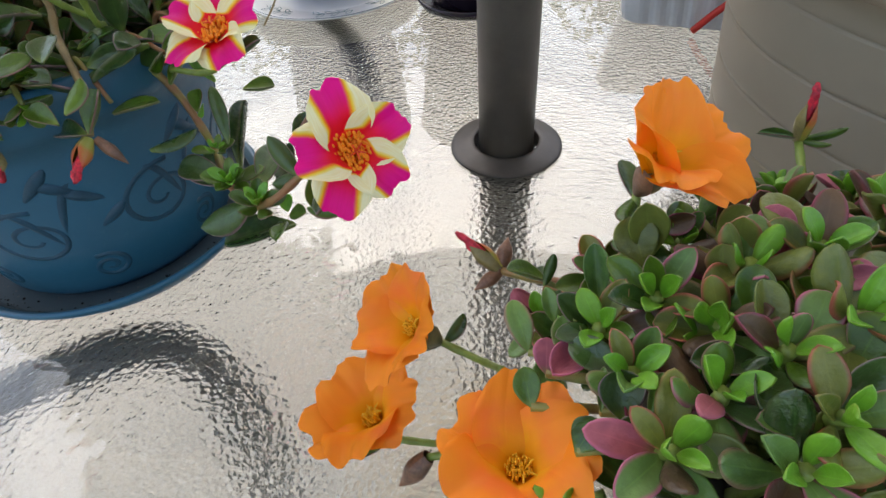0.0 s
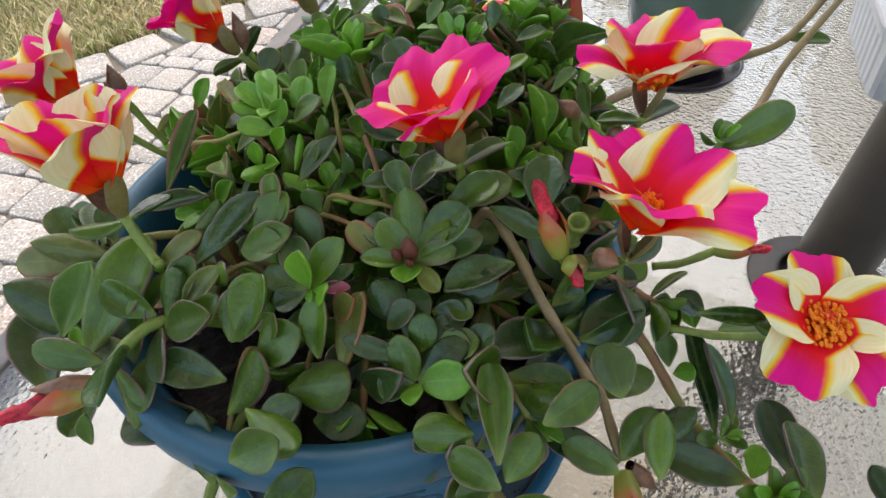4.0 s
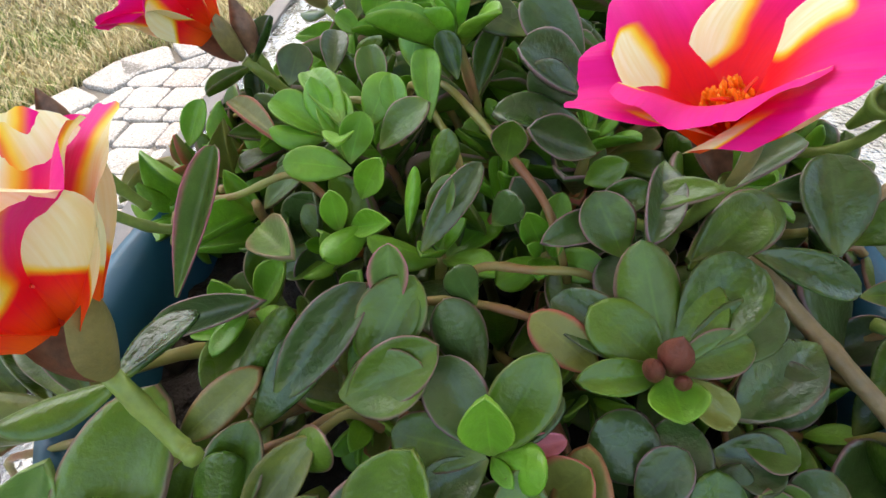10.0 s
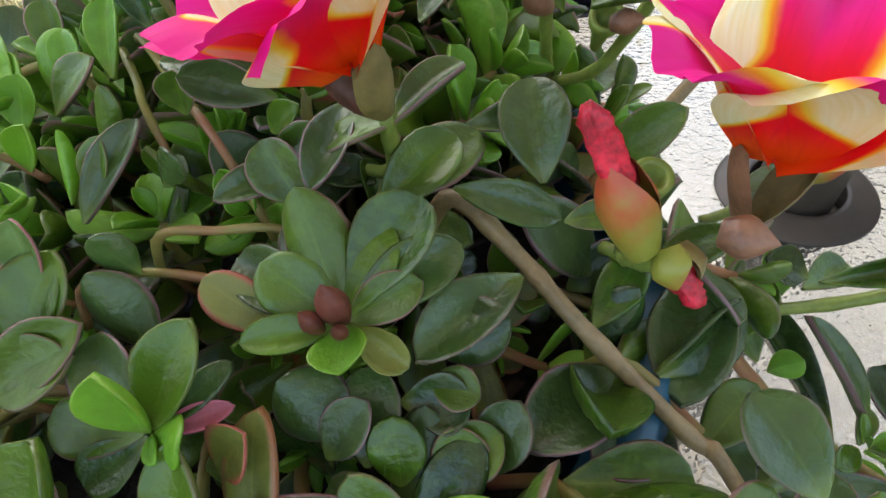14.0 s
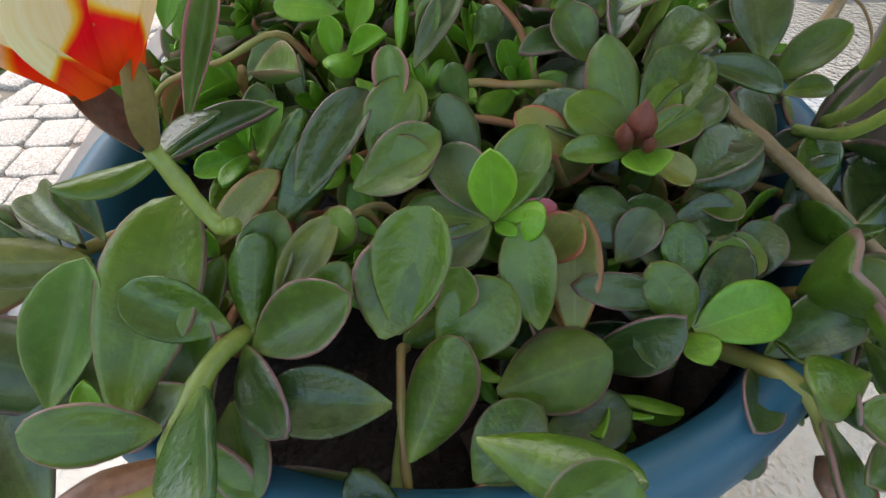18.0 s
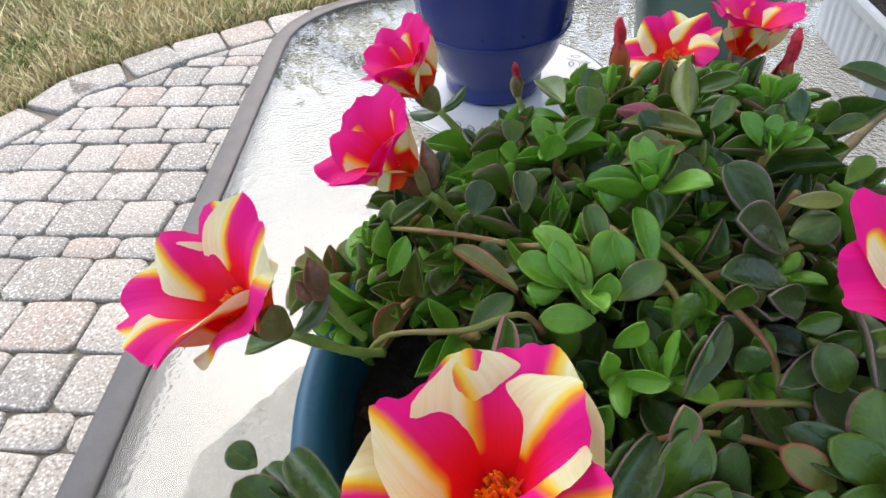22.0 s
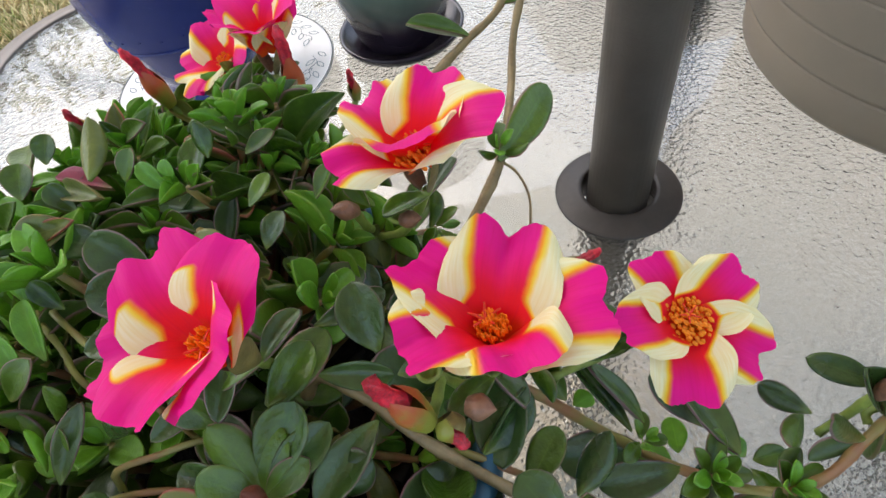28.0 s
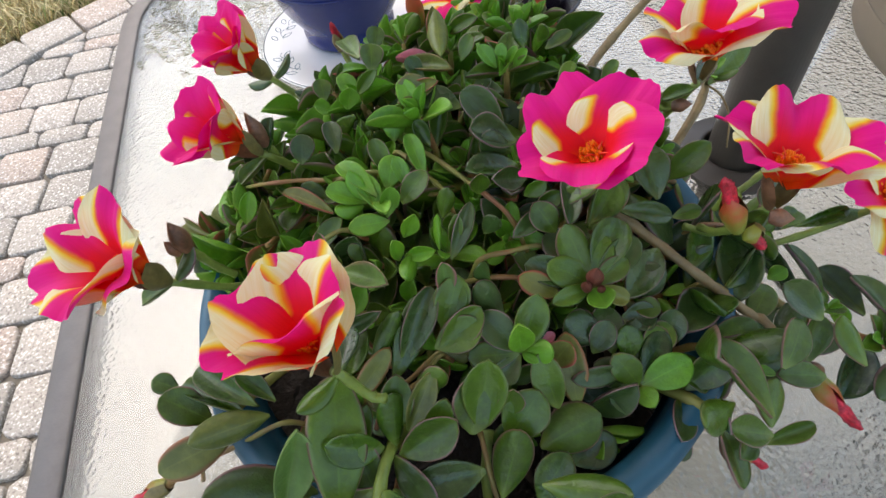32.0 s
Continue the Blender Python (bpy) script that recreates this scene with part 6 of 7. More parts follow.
rose.leaf((-0.2104, 0.3144, 0.8761), (-0.2064, 0.3188, 0.8824), 0.0067, (-0.14, -0.77, 0.62), "green")
rose.leaf((-0.1953, 0.2858, 0.8848), (-0.1897, 0.3014, 0.8903), 0.0069, (-0.05, -0.31, 0.95), "red")
rose.leaf((-0.2050, 0.2983, 0.8766), (-0.1962, 0.2800, 0.8856), 0.0058, (-0.62, 0.08, 0.78), "red")
rose.leaf((-0.1885, 0.2853, 0.8809), (-0.1837, 0.2873, 0.8878), 0.0051, (-0.46, -0.71, 0.53), "green")
rose.leaf((-0.1798, 0.2772, 0.8795), (-0.1830, 0.2820, 0.8867), 0.0050, (-0.09, -0.85, 0.52), "young")
rose.leaf((-0.1784, 0.2774, 0.8803), (-0.1772, 0.2779, 0.8869), 0.0044, (-0.57, -0.80, 0.16), "young")
rose.leaf((-0.1742, 0.2758, 0.8783), (-0.1695, 0.2752, 0.8845), 0.0039, (-0.71, -0.51, 0.48), "young")
rose.leaf((-0.2335, 0.3074, 0.8678), (-0.2320, 0.3127, 0.8737), 0.0068, (0.06, -0.75, 0.66), "green")
rose.leaf((-0.2458, 0.2537, 0.8683), (-0.2576, 0.2682, 0.8712), 0.0050, (0.06, -0.15, 0.99), "red")
rose.leaf((-0.2735, 0.2758, 0.8558), (-0.2678, 0.2778, 0.8656), 0.0057, (-0.14, -0.95, 0.28), "young")
rose.leaf((-0.1638, 0.2648, 0.8744), (-0.1568, 0.2676, 0.8798), 0.0050, (-0.44, -0.43, 0.79), "green")
rose.leaf((-0.1484, 0.2628, 0.8692), (-0.1411, 0.2660, 0.8745), 0.0046, (-0.44, -0.36, 0.82), "green")
rose.leaf((-0.1368, 0.2577, 0.8634), (-0.1389, 0.2630, 0.8730), 0.0047, (-0.45, -0.82, 0.35), "green")
rose.leaf((-0.2023, 0.2853, 0.8787), (-0.2056, 0.2912, 0.8844), 0.0057, (-0.02, -0.70, 0.72), "green")
rose.leaf((-0.1817, 0.2558, 0.8699), (-0.1731, 0.2538, 0.8749), 0.0087, (-0.53, -0.30, 0.79), "green")
rose.leaf((-0.1649, 0.2554, 0.8681), (-0.1578, 0.2589, 0.8745), 0.0065, (-0.49, -0.40, 0.77), "dark")
rose.leaf((-0.2229, 0.2962, 0.8740), (-0.2163, 0.2929, 0.8827), 0.0048, (-0.74, -0.58, 0.34), "green")
rose.leaf((-0.1997, 0.3089, 0.8812), (-0.1944, 0.3046, 0.8898), 0.0050, (-0.81, -0.54, 0.23), "green")
rose.leaf((-0.1859, 0.3019, 0.8811), (-0.1797, 0.2935, 0.8892), 0.0054, (-0.86, -0.18, 0.47), "green")
rose.leaf((-0.1679, 0.2809, 0.8808), (-0.1666, 0.2868, 0.8877), 0.0057, (-0.37, -0.67, 0.65), "green")
rose.leaf((-0.1614, 0.2829, 0.8797), (-0.1597, 0.2809, 0.8865), 0.0046, (-0.89, -0.45, 0.09), "green")
rose.leaf((-0.1592, 0.2814, 0.8769), (-0.1506, 0.2797, 0.8818), 0.0047, (-0.51, -0.45, 0.73), "green")

rose.leaf((-0.0908, 0.1854, 0.7820), (-0.1169, 0.1962, 0.7870), 0.0166, (-0.00, -0.43, 0.90), "dark")
rose.leaf((-0.0699, 0.1814, 0.7820), (-0.0749, 0.2044, 0.7870), 0.0123, (-0.22, -0.25, 0.94), "dark")
rose.leaf((-0.0684, 0.1749, 0.7690), (-0.0944, 0.1614, 0.7740), 0.0140, (0.25, -0.12, 0.96), "dark")
rose.leaf((-0.0423, 0.1682, 0.7870), (-0.0515, 0.1828, 0.7920), 0.0084, (-0.22, -0.44, 0.87), "dark")
rose.leaf((-0.0409, 0.1706, 0.7820), (-0.0565, 0.1638, 0.7870), 0.0074, (0.34, -0.10, 0.94), "green")
rose.leaf((-0.0927, 0.1918, 0.7870), (-0.0977, 0.2230, 0.8042), 0.0076, (-0.10, -0.49, 0.86), "dark")
rose.leaf((-0.0324, 0.1632, 0.8070), (-0.0439, 0.1771, 0.8120), 0.0084, (-0.23, -0.49, 0.84), "dark")
rose.leaf((-0.0328, 0.1580, 0.8070), (-0.0411, 0.1370, 0.8120), 0.0084, (-0.19, 0.30, 0.94), "dark")
rose.leaf((-0.0883, 0.1771, 0.7850), (-0.0938, 0.1853, 0.7900), 0.0079, (-0.02, -0.54, 0.84), "young")
rose.leaf((-0.0842, 0.1794, 0.7850), (-0.0799, 0.1878, 0.7900), 0.0079, (-0.19, -0.43, 0.88), "young")
rose.leaf((-0.0666, 0.1688, 0.7820), (-0.0685, 0.1745, 0.7870), 0.0066, (-0.13, -0.68, 0.72), "young")
rose.leaf((-0.0652, 0.1668, 0.7820), (-0.0574, 0.1638, 0.7870), 0.0074, (-0.58, -0.21, 0.79), "green")
rose.leaf((-0.0667, 0.1652, 0.7790), (-0.0677, 0.1526, 0.7840), 0.0064, (-0.21, 0.38, 0.90), "green")
rose.leaf((-0.1094, 0.2045, 0.8070), (-0.1112, 0.2134, 0.8120), 0.0070, (-0.06, -0.50, 0.87), "green")
rose.leaf((-0.1085, 0.2020, 0.8070), (-0.1032, 0.2006, 0.8120), 0.0063, (-0.67, -0.46, 0.58), "young")
rose.leaf((-0.1268, 0.1577, 0.8350), (-0.1253, 0.1715, 0.8400), 0.0076, (0.01, -0.34, 0.94), "green")
rose.leaf((-0.1346, 0.1611, 0.8290), (-0.1472, 0.1660, 0.8340), 0.0079, (0.18, -0.44, 0.88), "green")
rose.leaf((-0.1357, 0.1709, 0.8470), (-0.1390, 0.1826, 0.8520), 0.0106, (0.03, -0.39, 0.92), "dark")
rose.leaf((-0.1626, 0.1535, 0.8350), (-0.1749, 0.1589, 0.8400), 0.0083, (0.20, -0.37, 0.91), "green")
rose.leaf((-0.1614, 0.1552, 0.8350), (-0.1542, 0.1647, 0.8400), 0.0091, (0.08, -0.51, 0.85), "green")
rose.leaf((-0.1632, 0.1561, 0.8420), (-0.1668, 0.1777, 0.8470), 0.0084, (0.17, -0.20, 0.97), "green")
rose.leaf((-0.1644, 0.1569, 0.8290), (-0.1719, 0.1522, 0.8340), 0.0062, (0.62, -0.16, 0.77), "green")
rose.leaf((-0.1614, 0.1539, 0.8250), (-0.1479, 0.1524, 0.8300), 0.0054, (-0.36, -0.34, 0.87), "green")
rose.leaf((-0.1534, 0.1648, 0.8450), (-0.1407, 0.1714, 0.8500), 0.0089, (-0.04, -0.55, 0.83), "green")
rose.leaf((-0.1691, 0.1631, 0.8420), (-0.1826, 0.1604, 0.8470), 0.0090, (0.39, -0.39, 0.84), "green")
rose.leaf((-0.2157, 0.1279, 0.8470), (-0.2269, 0.1416, 0.8520), 0.0080, (0.33, -0.08, 0.94), "green")
rose.leaf((-0.2142, 0.1306, 0.8470), (-0.1973, 0.1357, 0.8520), 0.0091, (-0.10, -0.51, 0.86), "dark")
rose.leaf((-0.2140, 0.1403, 0.8390), (-0.2036, 0.1507, 0.8440), 0.0101, (0.19, -0.57, 0.80), "green")
rose.leaf((-0.2213, 0.1519, 0.8470), (-0.2096, 0.1557, 0.8520), 0.0102, (-0.11, -0.65, 0.75), "green")
rose.leaf((-0.2238, 0.1662, 0.8420), (-0.2066, 0.1539, 0.8470), 0.0092, (-0.24, 0.06, 0.97), "green")
rose.leaf((-0.1029, 0.2102, 0.8270), (-0.1122, 0.2133, 0.8320), 0.0075, (0.18, -0.65, 0.73), "dark")
rose.leaf((-0.1095, 0.2032, 0.8370), (-0.0937, 0.1983, 0.8420), 0.0051, (-0.40, -0.48, 0.78), "green")

# flushed leaves at the back of the crown
rose.leaf((-0.2020, 0.2764, 0.8820), (-0.2140, 0.2764, 0.8850), 0.0090, (0.1, -0.6, 0.8), "red", 1)
rose.leaf((-0.1937, 0.2904, 0.8767), (-0.2062, 0.3015, 0.8775), 0.0050, (0.2, -0.3, 0.9), "rose", 5)
rose.leaf((-0.1890, 0.3078, 0.8706), (-0.1854, 0.3173, 0.8835), 0.0062, (-0.2, -0.7, 0.5), "red", 5)
# whorl of bright leaves at the front of the crown
rose.leaf((-0.2135, 0.1967, 0.8515), (-0.2139, 0.1994, 0.8642), 0.0072, (-0.14, -0.50, 0.85), "young")
rose.leaf((-0.2130, 0.1970, 0.8515), (-0.2051, 0.2037, 0.8635), 0.0090, (-0.14, -0.50, 0.85), "green")
rose.leaf((-0.2131, 0.1962, 0.8510), (-0.2068, 0.1909, 0.8557), 0.0067, (-0.14, -0.50, 0.85), "young")
rose.leaf((-0.2134, 0.1963, 0.8509), (-0.2122, 0.1914, 0.8539), 0.0027, (-0.14, -0.50, 0.85), "young")
rose.leaf((-0.2143, 0.1968, 0.8509), (-0.2271, 0.2002, 0.8541), 0.0087, (-0.14, -0.50, 0.85), "green")
rose.leaf((-0.2138, 0.1972, 0.8512), (-0.2195, 0.2076, 0.8598), 0.0092, (-0.14, -0.50, 0.85), "dark")
rose.leaf((-0.2140, 0.1964, 0.8505), (-0.2226, 0.1931, 0.8472), 0.0072, (-0.14, -0.50, 0.85), "dark")
rose.leaf((-0.2128, 0.1968, 0.8510), (-0.2024, 0.2013, 0.8556), 0.0046, (-0.14, -0.50, 0.85), "dark")
rose.leaf((-0.2128, 0.1966, 0.8508), (-0.2028, 0.1973, 0.8520), 0.0037, (-0.14, -0.50, 0.85), "rose")
# whorl round the dark red buds
rose.leaf((-0.1867, 0.2058, 0.8545), (-0.1886, 0.2190, 0.8674), 0.0098, (-0.14, -0.48, 0.87), "green")
rose.leaf((-0.1872, 0.2054, 0.8541), (-0.1957, 0.2119, 0.8621), 0.0095, (-0.14, -0.48, 0.87), "green")
rose.leaf((-0.1874, 0.2048, 0.8538), (-0.2001, 0.2029, 0.8571), 0.0054, (-0.14, -0.48, 0.87), "green")
rose.leaf((-0.1861, 0.2055, 0.8542), (-0.1783, 0.2132, 0.8632), 0.0090, (-0.14, -0.48, 0.87), "green")
rose.leaf((-0.1855, 0.2053, 0.8540), (-0.1685, 0.2104, 0.8593), 0.0091, (-0.14, -0.48, 0.87), "dark")
rose.leaf((-0.1859, 0.2050, 0.8539), (-0.1752, 0.2057, 0.8586), 0.0070, (-0.14, -0.48, 0.87), "green")
rose.leaf((-0.1867, 0.2044, 0.8537), (-0.1874, 0.1959, 0.8547), 0.0081, (-0.14, -0.48, 0.87), "young")
rose.leaf((-0.1862, 0.2046, 0.8534), (-0.1789, 0.1981, 0.8498), 0.0054, (-0.14, -0.48, 0.87), "red")
rose.leaf((-0.1875, 0.2057, 0.8539), (-0.2009, 0.2175, 0.8589), 0.0088, (-0.14, -0.48, 0.87), "dark")
rose.leaf((-0.1869, 0.2066, 0.8544), (-0.1898, 0.2232, 0.8620), 0.0112, (-0.14, -0.48, 0.87), "dark")
rose.leaf((-0.1852, 0.2062, 0.8544), (-0.1724, 0.2176, 0.8614), 0.0112, (-0.14, -0.48, 0.87), "green")
rose.leaf((-0.1960, 0.2074, 0.8519), (-0.2043, 0.2125, 0.8605), 0.0077, (-0.14, -0.48, 0.87), "red")
rose.leaf((-0.1767, 0.2028, 0.8468), (-0.1635, 0.2018, 0.8497), 0.0107, (-0.14, -0.48, 0.87), "dark")
rose.leaf((-0.1891, 0.1935, 0.8431), (-0.1975, 0.2014, 0.8487), 0.0112, (-0.14, -0.48, 0.87), "dark")
rose.leaf((-0.1878, 0.1896, 0.8401), (-0.1846, 0.2001, 0.8481), 0.0095, (-0.14, -0.48, 0.87), "dark")
rose.leaf((-0.1815, 0.1966, 0.8432), (-0.1715, 0.1939, 0.8438), 0.0086, (-0.14, -0.48, 0.87), "dark")
# whorl at the rim
rose.leaf((-0.1837, 0.1798, 0.8344), (-0.1701, 0.1784, 0.8408), 0.0104, (-0.20, -0.51, 0.84), "young")
rose.leaf((-0.1846, 0.1794, 0.8341), (-0.1852, 0.1726, 0.8368), 0.0061, (-0.20, -0.51, 0.84), "young")
rose.leaf((-0.1849, 0.1802, 0.8347), (-0.1894, 0.1851, 0.8459), 0.0087, (-0.20, -0.51, 0.84), "green")
rose.leaf((-0.1839, 0.1803, 0.8346), (-0.1724, 0.1868, 0.8442), 0.0087, (-0.20, -0.51, 0.84), "dark")
rose.leaf((-0.1851, 0.1804, 0.8344), (-0.1934, 0.1885, 0.8404), 0.0090, (-0.20, -0.51, 0.84), "dark")
rose.leaf((-0.1852, 0.1798, 0.8339), (-0.1949, 0.1791, 0.8336), 0.0092, (-0.20, -0.51, 0.84), "dark")
rose.leaf((-0.1842, 0.1808, 0.8346), (-0.1778, 0.1950, 0.8437), 0.0097, (-0.20, -0.51, 0.84), "dark")

# single leaves of the orange moss rose
for base, tip, wide, key in (((0.0575, 0.1060, 0.8235), (0.0535, 0.1110, 0.8370), 0.0098, "red"), ((0.0720, 0.0960, 0.8310), (0.0715, 0.1000, 0.8425), 0.0085, "red"),
                             ((0.0760, 0.1170, 0.8240), (0.0800, 0.1210, 0.8370), 0.0062, "wine"), ((0.0850, 0.1080, 0.8280), (0.0800, 0.1130, 0.8390), 0.0075, "wine"),
                             ((0.0600, 0.1150, 0.8230), (0.0680, 0.1130, 0.8310), 0.0060, "wine")):
    orange.leaf(base, tip, wide, (-0.2, -0.8, 0.5), key, 3)
orange.stem([(0.0770, 0.0798, 0.8035), (0.0598, 0.0857, 0.8158), (0.0427, 0.0917, 0.8201)], 0.0013, 0.0011, STEM)
orange.leaf((0.0427, 0.0917, 0.8201), (0.0409, 0.1017, 0.8316), 0.0062, (-0.11, -0.76, 0.64), "pink")
orange.stem([(0.0804, 0.0811, 0.8050), (0.0653, 0.0879, 0.8181), (0.0503, 0.0947, 0.8233)], 0.0013, 0.0011, STEM)
orange.leaf((0.0503, 0.0947, 0.8233), (0.0460, 0.0988, 0.8287), 0.0055, (0.03, -0.78, 0.62), "rose")
orange.stem([(0.0824, 0.0844, 0.8049), (0.0685, 0.0932, 0.8180), (0.0547, 0.1020, 0.8231)], 0.0013, 0.0011, STEM)
orange.leaf((0.0547, 0.1020, 0.8231), (0.0511, 0.1097, 0.8328), 0.0108, (-0.11, -0.80, 0.59), "red")
orange.stem([(0.0880, 0.0781, 0.8093), (0.0776, 0.0830, 0.8250), (0.0672, 0.0879, 0.8328)], 0.0013, 0.0011, STEM)
orange.leaf((0.0672, 0.0879, 0.8328), (0.0661, 0.0932, 0.8402), 0.0073, (-0.27, -0.80, 0.53), "red")
orange.stem([(0.0940, 0.0829, 0.8099), (0.0872, 0.0907, 0.8260), (0.0805, 0.0986, 0.8342)], 0.0013, 0.0011, STEM)
orange.leaf((0.0805, 0.0986, 0.8342), (0.0808, 0.1026, 0.8425), 0.0083, (-0.41, -0.81, 0.42), "rose")
orange.stem([(0.0902, 0.0867, 0.8074), (0.0811, 0.0970, 0.8221), (0.0721, 0.1072, 0.8287)], 0.0013, 0.0011, STEM)
orange.leaf((0.0721, 0.1072, 0.8287), (0.0778, 0.1086, 0.8373), 0.0067, (-0.57, -0.67, 0.48), "red")
orange.stem([(0.0904, 0.0922, 0.8049), (0.0814, 0.1058, 0.8181), (0.0725, 0.1194, 0.8232)], 0.0013, 0.0011, STEM)
orange.leaf((0.0725, 0.1194, 0.8232), (0.0765, 0.1221, 0.8327), 0.0064, (-0.49, -0.76, 0.42), "pink")
orange.stem([(0.0864, 0.0966, 0.8009), (0.0751, 0.1129, 0.8116), (0.0637, 0.1292, 0.8143)], 0.0013, 0.0011, STEM)
orange.leaf((0.0637, 0.1292, 0.8143), (0.0750, 0.1221, 0.8159), 0.0068, (-0.41, -0.48, 0.77), "red")
orange.stem([(0.0709, 0.0724, 0.8012), (0.0501, 0.0738, 0.8120), (0.0293, 0.0753, 0.8148)], 0.0013, 0.0011, STEM)
orange.leaf((0.0293, 0.0753, 0.8148), (0.0297, 0.0807, 0.8209), 0.0065, (-0.10, -0.74, 0.66), "rose")
orange.stem([(0.0693, 0.0761, 0.7996), (0.0475, 0.0798, 0.8095), (0.0257, 0.0835, 0.8114)], 0.0013, 0.0011, STEM)
orange.leaf((0.0257, 0.0835, 0.8114), (0.0220, 0.0924, 0.8205), 0.0068, (0.05, -0.70, 0.71), "pink")
orange.stem([(0.0723, 0.0795, 0.8007), (0.0524, 0.0852, 0.8113), (0.0324, 0.0910, 0.8138)], 0.0013, 0.0011, STEM)
orange.leaf((0.0324, 0.0910, 0.8138), (0.0301, 0.0965, 0.8208), 0.0042, (0.02, -0.78, 0.62), "pink")
orange.stem([(0.0717, 0.0869, 0.7979), (0.0514, 0.0973, 0.8068), (0.0311, 0.1076, 0.8076)], 0.0013, 0.0011, STEM)
orange.leaf((0.0311, 0.1076, 0.8076), (0.0339, 0.1129, 0.8162), 0.0034, (-0.20, -0.80, 0.57), "dark")
orange.stem([(0.0947, 0.0751, 0.8122), (0.0885, 0.0783, 0.8298), (0.0822, 0.0814, 0.8394)], 0.0013, 0.0011, STEM)
orange.leaf((0.0822, 0.0814, 0.8394), (0.0898, 0.0790, 0.8465), 0.0049, (-0.69, -0.42, 0.59), "rose")
orange.stem([(0.0954, 0.0761, 0.8122), (0.0896, 0.0799, 0.8298), (0.0837, 0.0836, 0.8394)], 0.0013, 0.0011, STEM)
orange.leaf((0.0837, 0.0836, 0.8394), (0.0892, 0.0820, 0.8456), 0.0042, (-0.73, -0.44, 0.53), "rose")
orange.stem([(0.0763, 0.0628, 0.8051), (0.0588, 0.0585, 0.8183), (0.0413, 0.0541, 0.8235)], 0.0013, 0.0011, STEM)
orange.leaf((0.0413, 0.0541, 0.8235), (0.0457, 0.0575, 0.8284), 0.0057, (-0.40, -0.54, 0.74), "dark")
orange.stem([(0.0789, 0.0646, 0.8066), (0.0630, 0.0612, 0.8208), (0.0470, 0.0579, 0.8269)], 0.0013, 0.0011, STEM)
orange.leaf((0.0470, 0.0579, 0.8269), (0.0495, 0.0642, 0.8335), 0.0029, (-0.31, -0.63, 0.72), "pink")
orange.stem([(0.0753, 0.0663, 0.8046), (0.0572, 0.0641, 0.8175), (0.0391, 0.0618, 0.8224)], 0.0013, 0.0011, STEM)
orange.leaf((0.0391, 0.0618, 0.8224), (0.0396, 0.0685, 0.8286), 0.0026, (-0.17, -0.67, 0.72), "pink")
orange.stem([(0.0770, 0.0651, 0.8053), (0.0598, 0.0622, 0.8187), (0.0427, 0.0592, 0.8241)], 0.0013, 0.0011, STEM)
orange.leaf((0.0427, 0.0592, 0.8241), (0.0421, 0.0669, 0.8306), 0.0091, (-0.15, -0.65, 0.75), "dark")
orange.stem([(0.0734, 0.0728, 0.8028), (0.0540, 0.0746, 0.8147), (0.0347, 0.0763, 0.8185)], 0.0013, 0.0011, STEM)
orange.leaf((0.0347, 0.0763, 0.8185), (0.0333, 0.0835, 0.8259), 0.0071, (-0.06, -0.72, 0.69), "pink")
orange.stem([(0.0693, 0.0689, 0.8005), (0.0474, 0.0682, 0.8109), (0.0256, 0.0675, 0.8133)], 0.0013, 0.0011, STEM)
orange.leaf((0.0256, 0.0675, 0.8133), (0.0237, 0.0739, 0.8193), 0.0064, (0.03, -0.68, 0.73), "green")
orange.stem([(0.0730, 0.0631, 0.8031), (0.0534, 0.0589, 0.8150), (0.0338, 0.0547, 0.8190)], 0.0013, 0.0011, STEM)
orange.leaf((0.0338, 0.0547, 0.8190), (0.0381, 0.0595, 0.8242), 0.0071, (-0.31, -0.56, 0.77), "green")
orange.stem([(0.0887, 0.0731, 0.8106), (0.0788, 0.0749, 0.8271), (0.0688, 0.0768, 0.8357)], 0.0013, 0.0011, STEM)
orange.leaf((0.0688, 0.0768, 0.8357), (0.0696, 0.0829, 0.8441), 0.0075, (-0.38, -0.73, 0.56), "green")
orange.stem([(0.0917, 0.0695, 0.8121), (0.0835, 0.0692, 0.8297), (0.0754, 0.0689, 0.8392)], 0.0013, 0.0011, STEM)
orange.leaf((0.0754, 0.0689, 0.8392), (0.0778, 0.0733, 0.8471), 0.0084, (-0.53, -0.66, 0.53), "pink")
orange.stem([(0.0943, 0.0669, 0.8128), (0.0877, 0.0651, 0.8307), (0.0812, 0.0632, 0.8406)], 0.0013, 0.0011, STEM)
orange.leaf((0.0812, 0.0632, 0.8406), (0.0838, 0.0672, 0.8484), 0.0082, (-0.59, -0.62, 0.52), "green")

# ---- the ground: pavers, their border and the lawn ----
EDGE = [Vector((x, y, 0)) for x, y in ((-3.2, 0.9), (-2.2, 1.55), (-1.75, 1.9), (-1.53, 2.13), (-1.42, 2.31), (-1.24, 2.41), (-1.05, 2.52), (-0.81, 2.61), (-0.48, 2.72), (0.1, 2.84), (0.9, 2.9), (2.6, 2.8))]
EDGE_LINE = smooth_line(EDGE, 8)


def edge_y(x):
    for a, b in zip(EDGE_LINE, EDGE_LINE[1:]):
        if a.x <= x <= b.x:
            return a.y + (b.y - a.y) * (x - a.x) / max(1e-6, b.x - a.x)
    return EDGE_LINE[0].y if x < EDGE_LINE[0].x else EDGE_LINE[-1].y


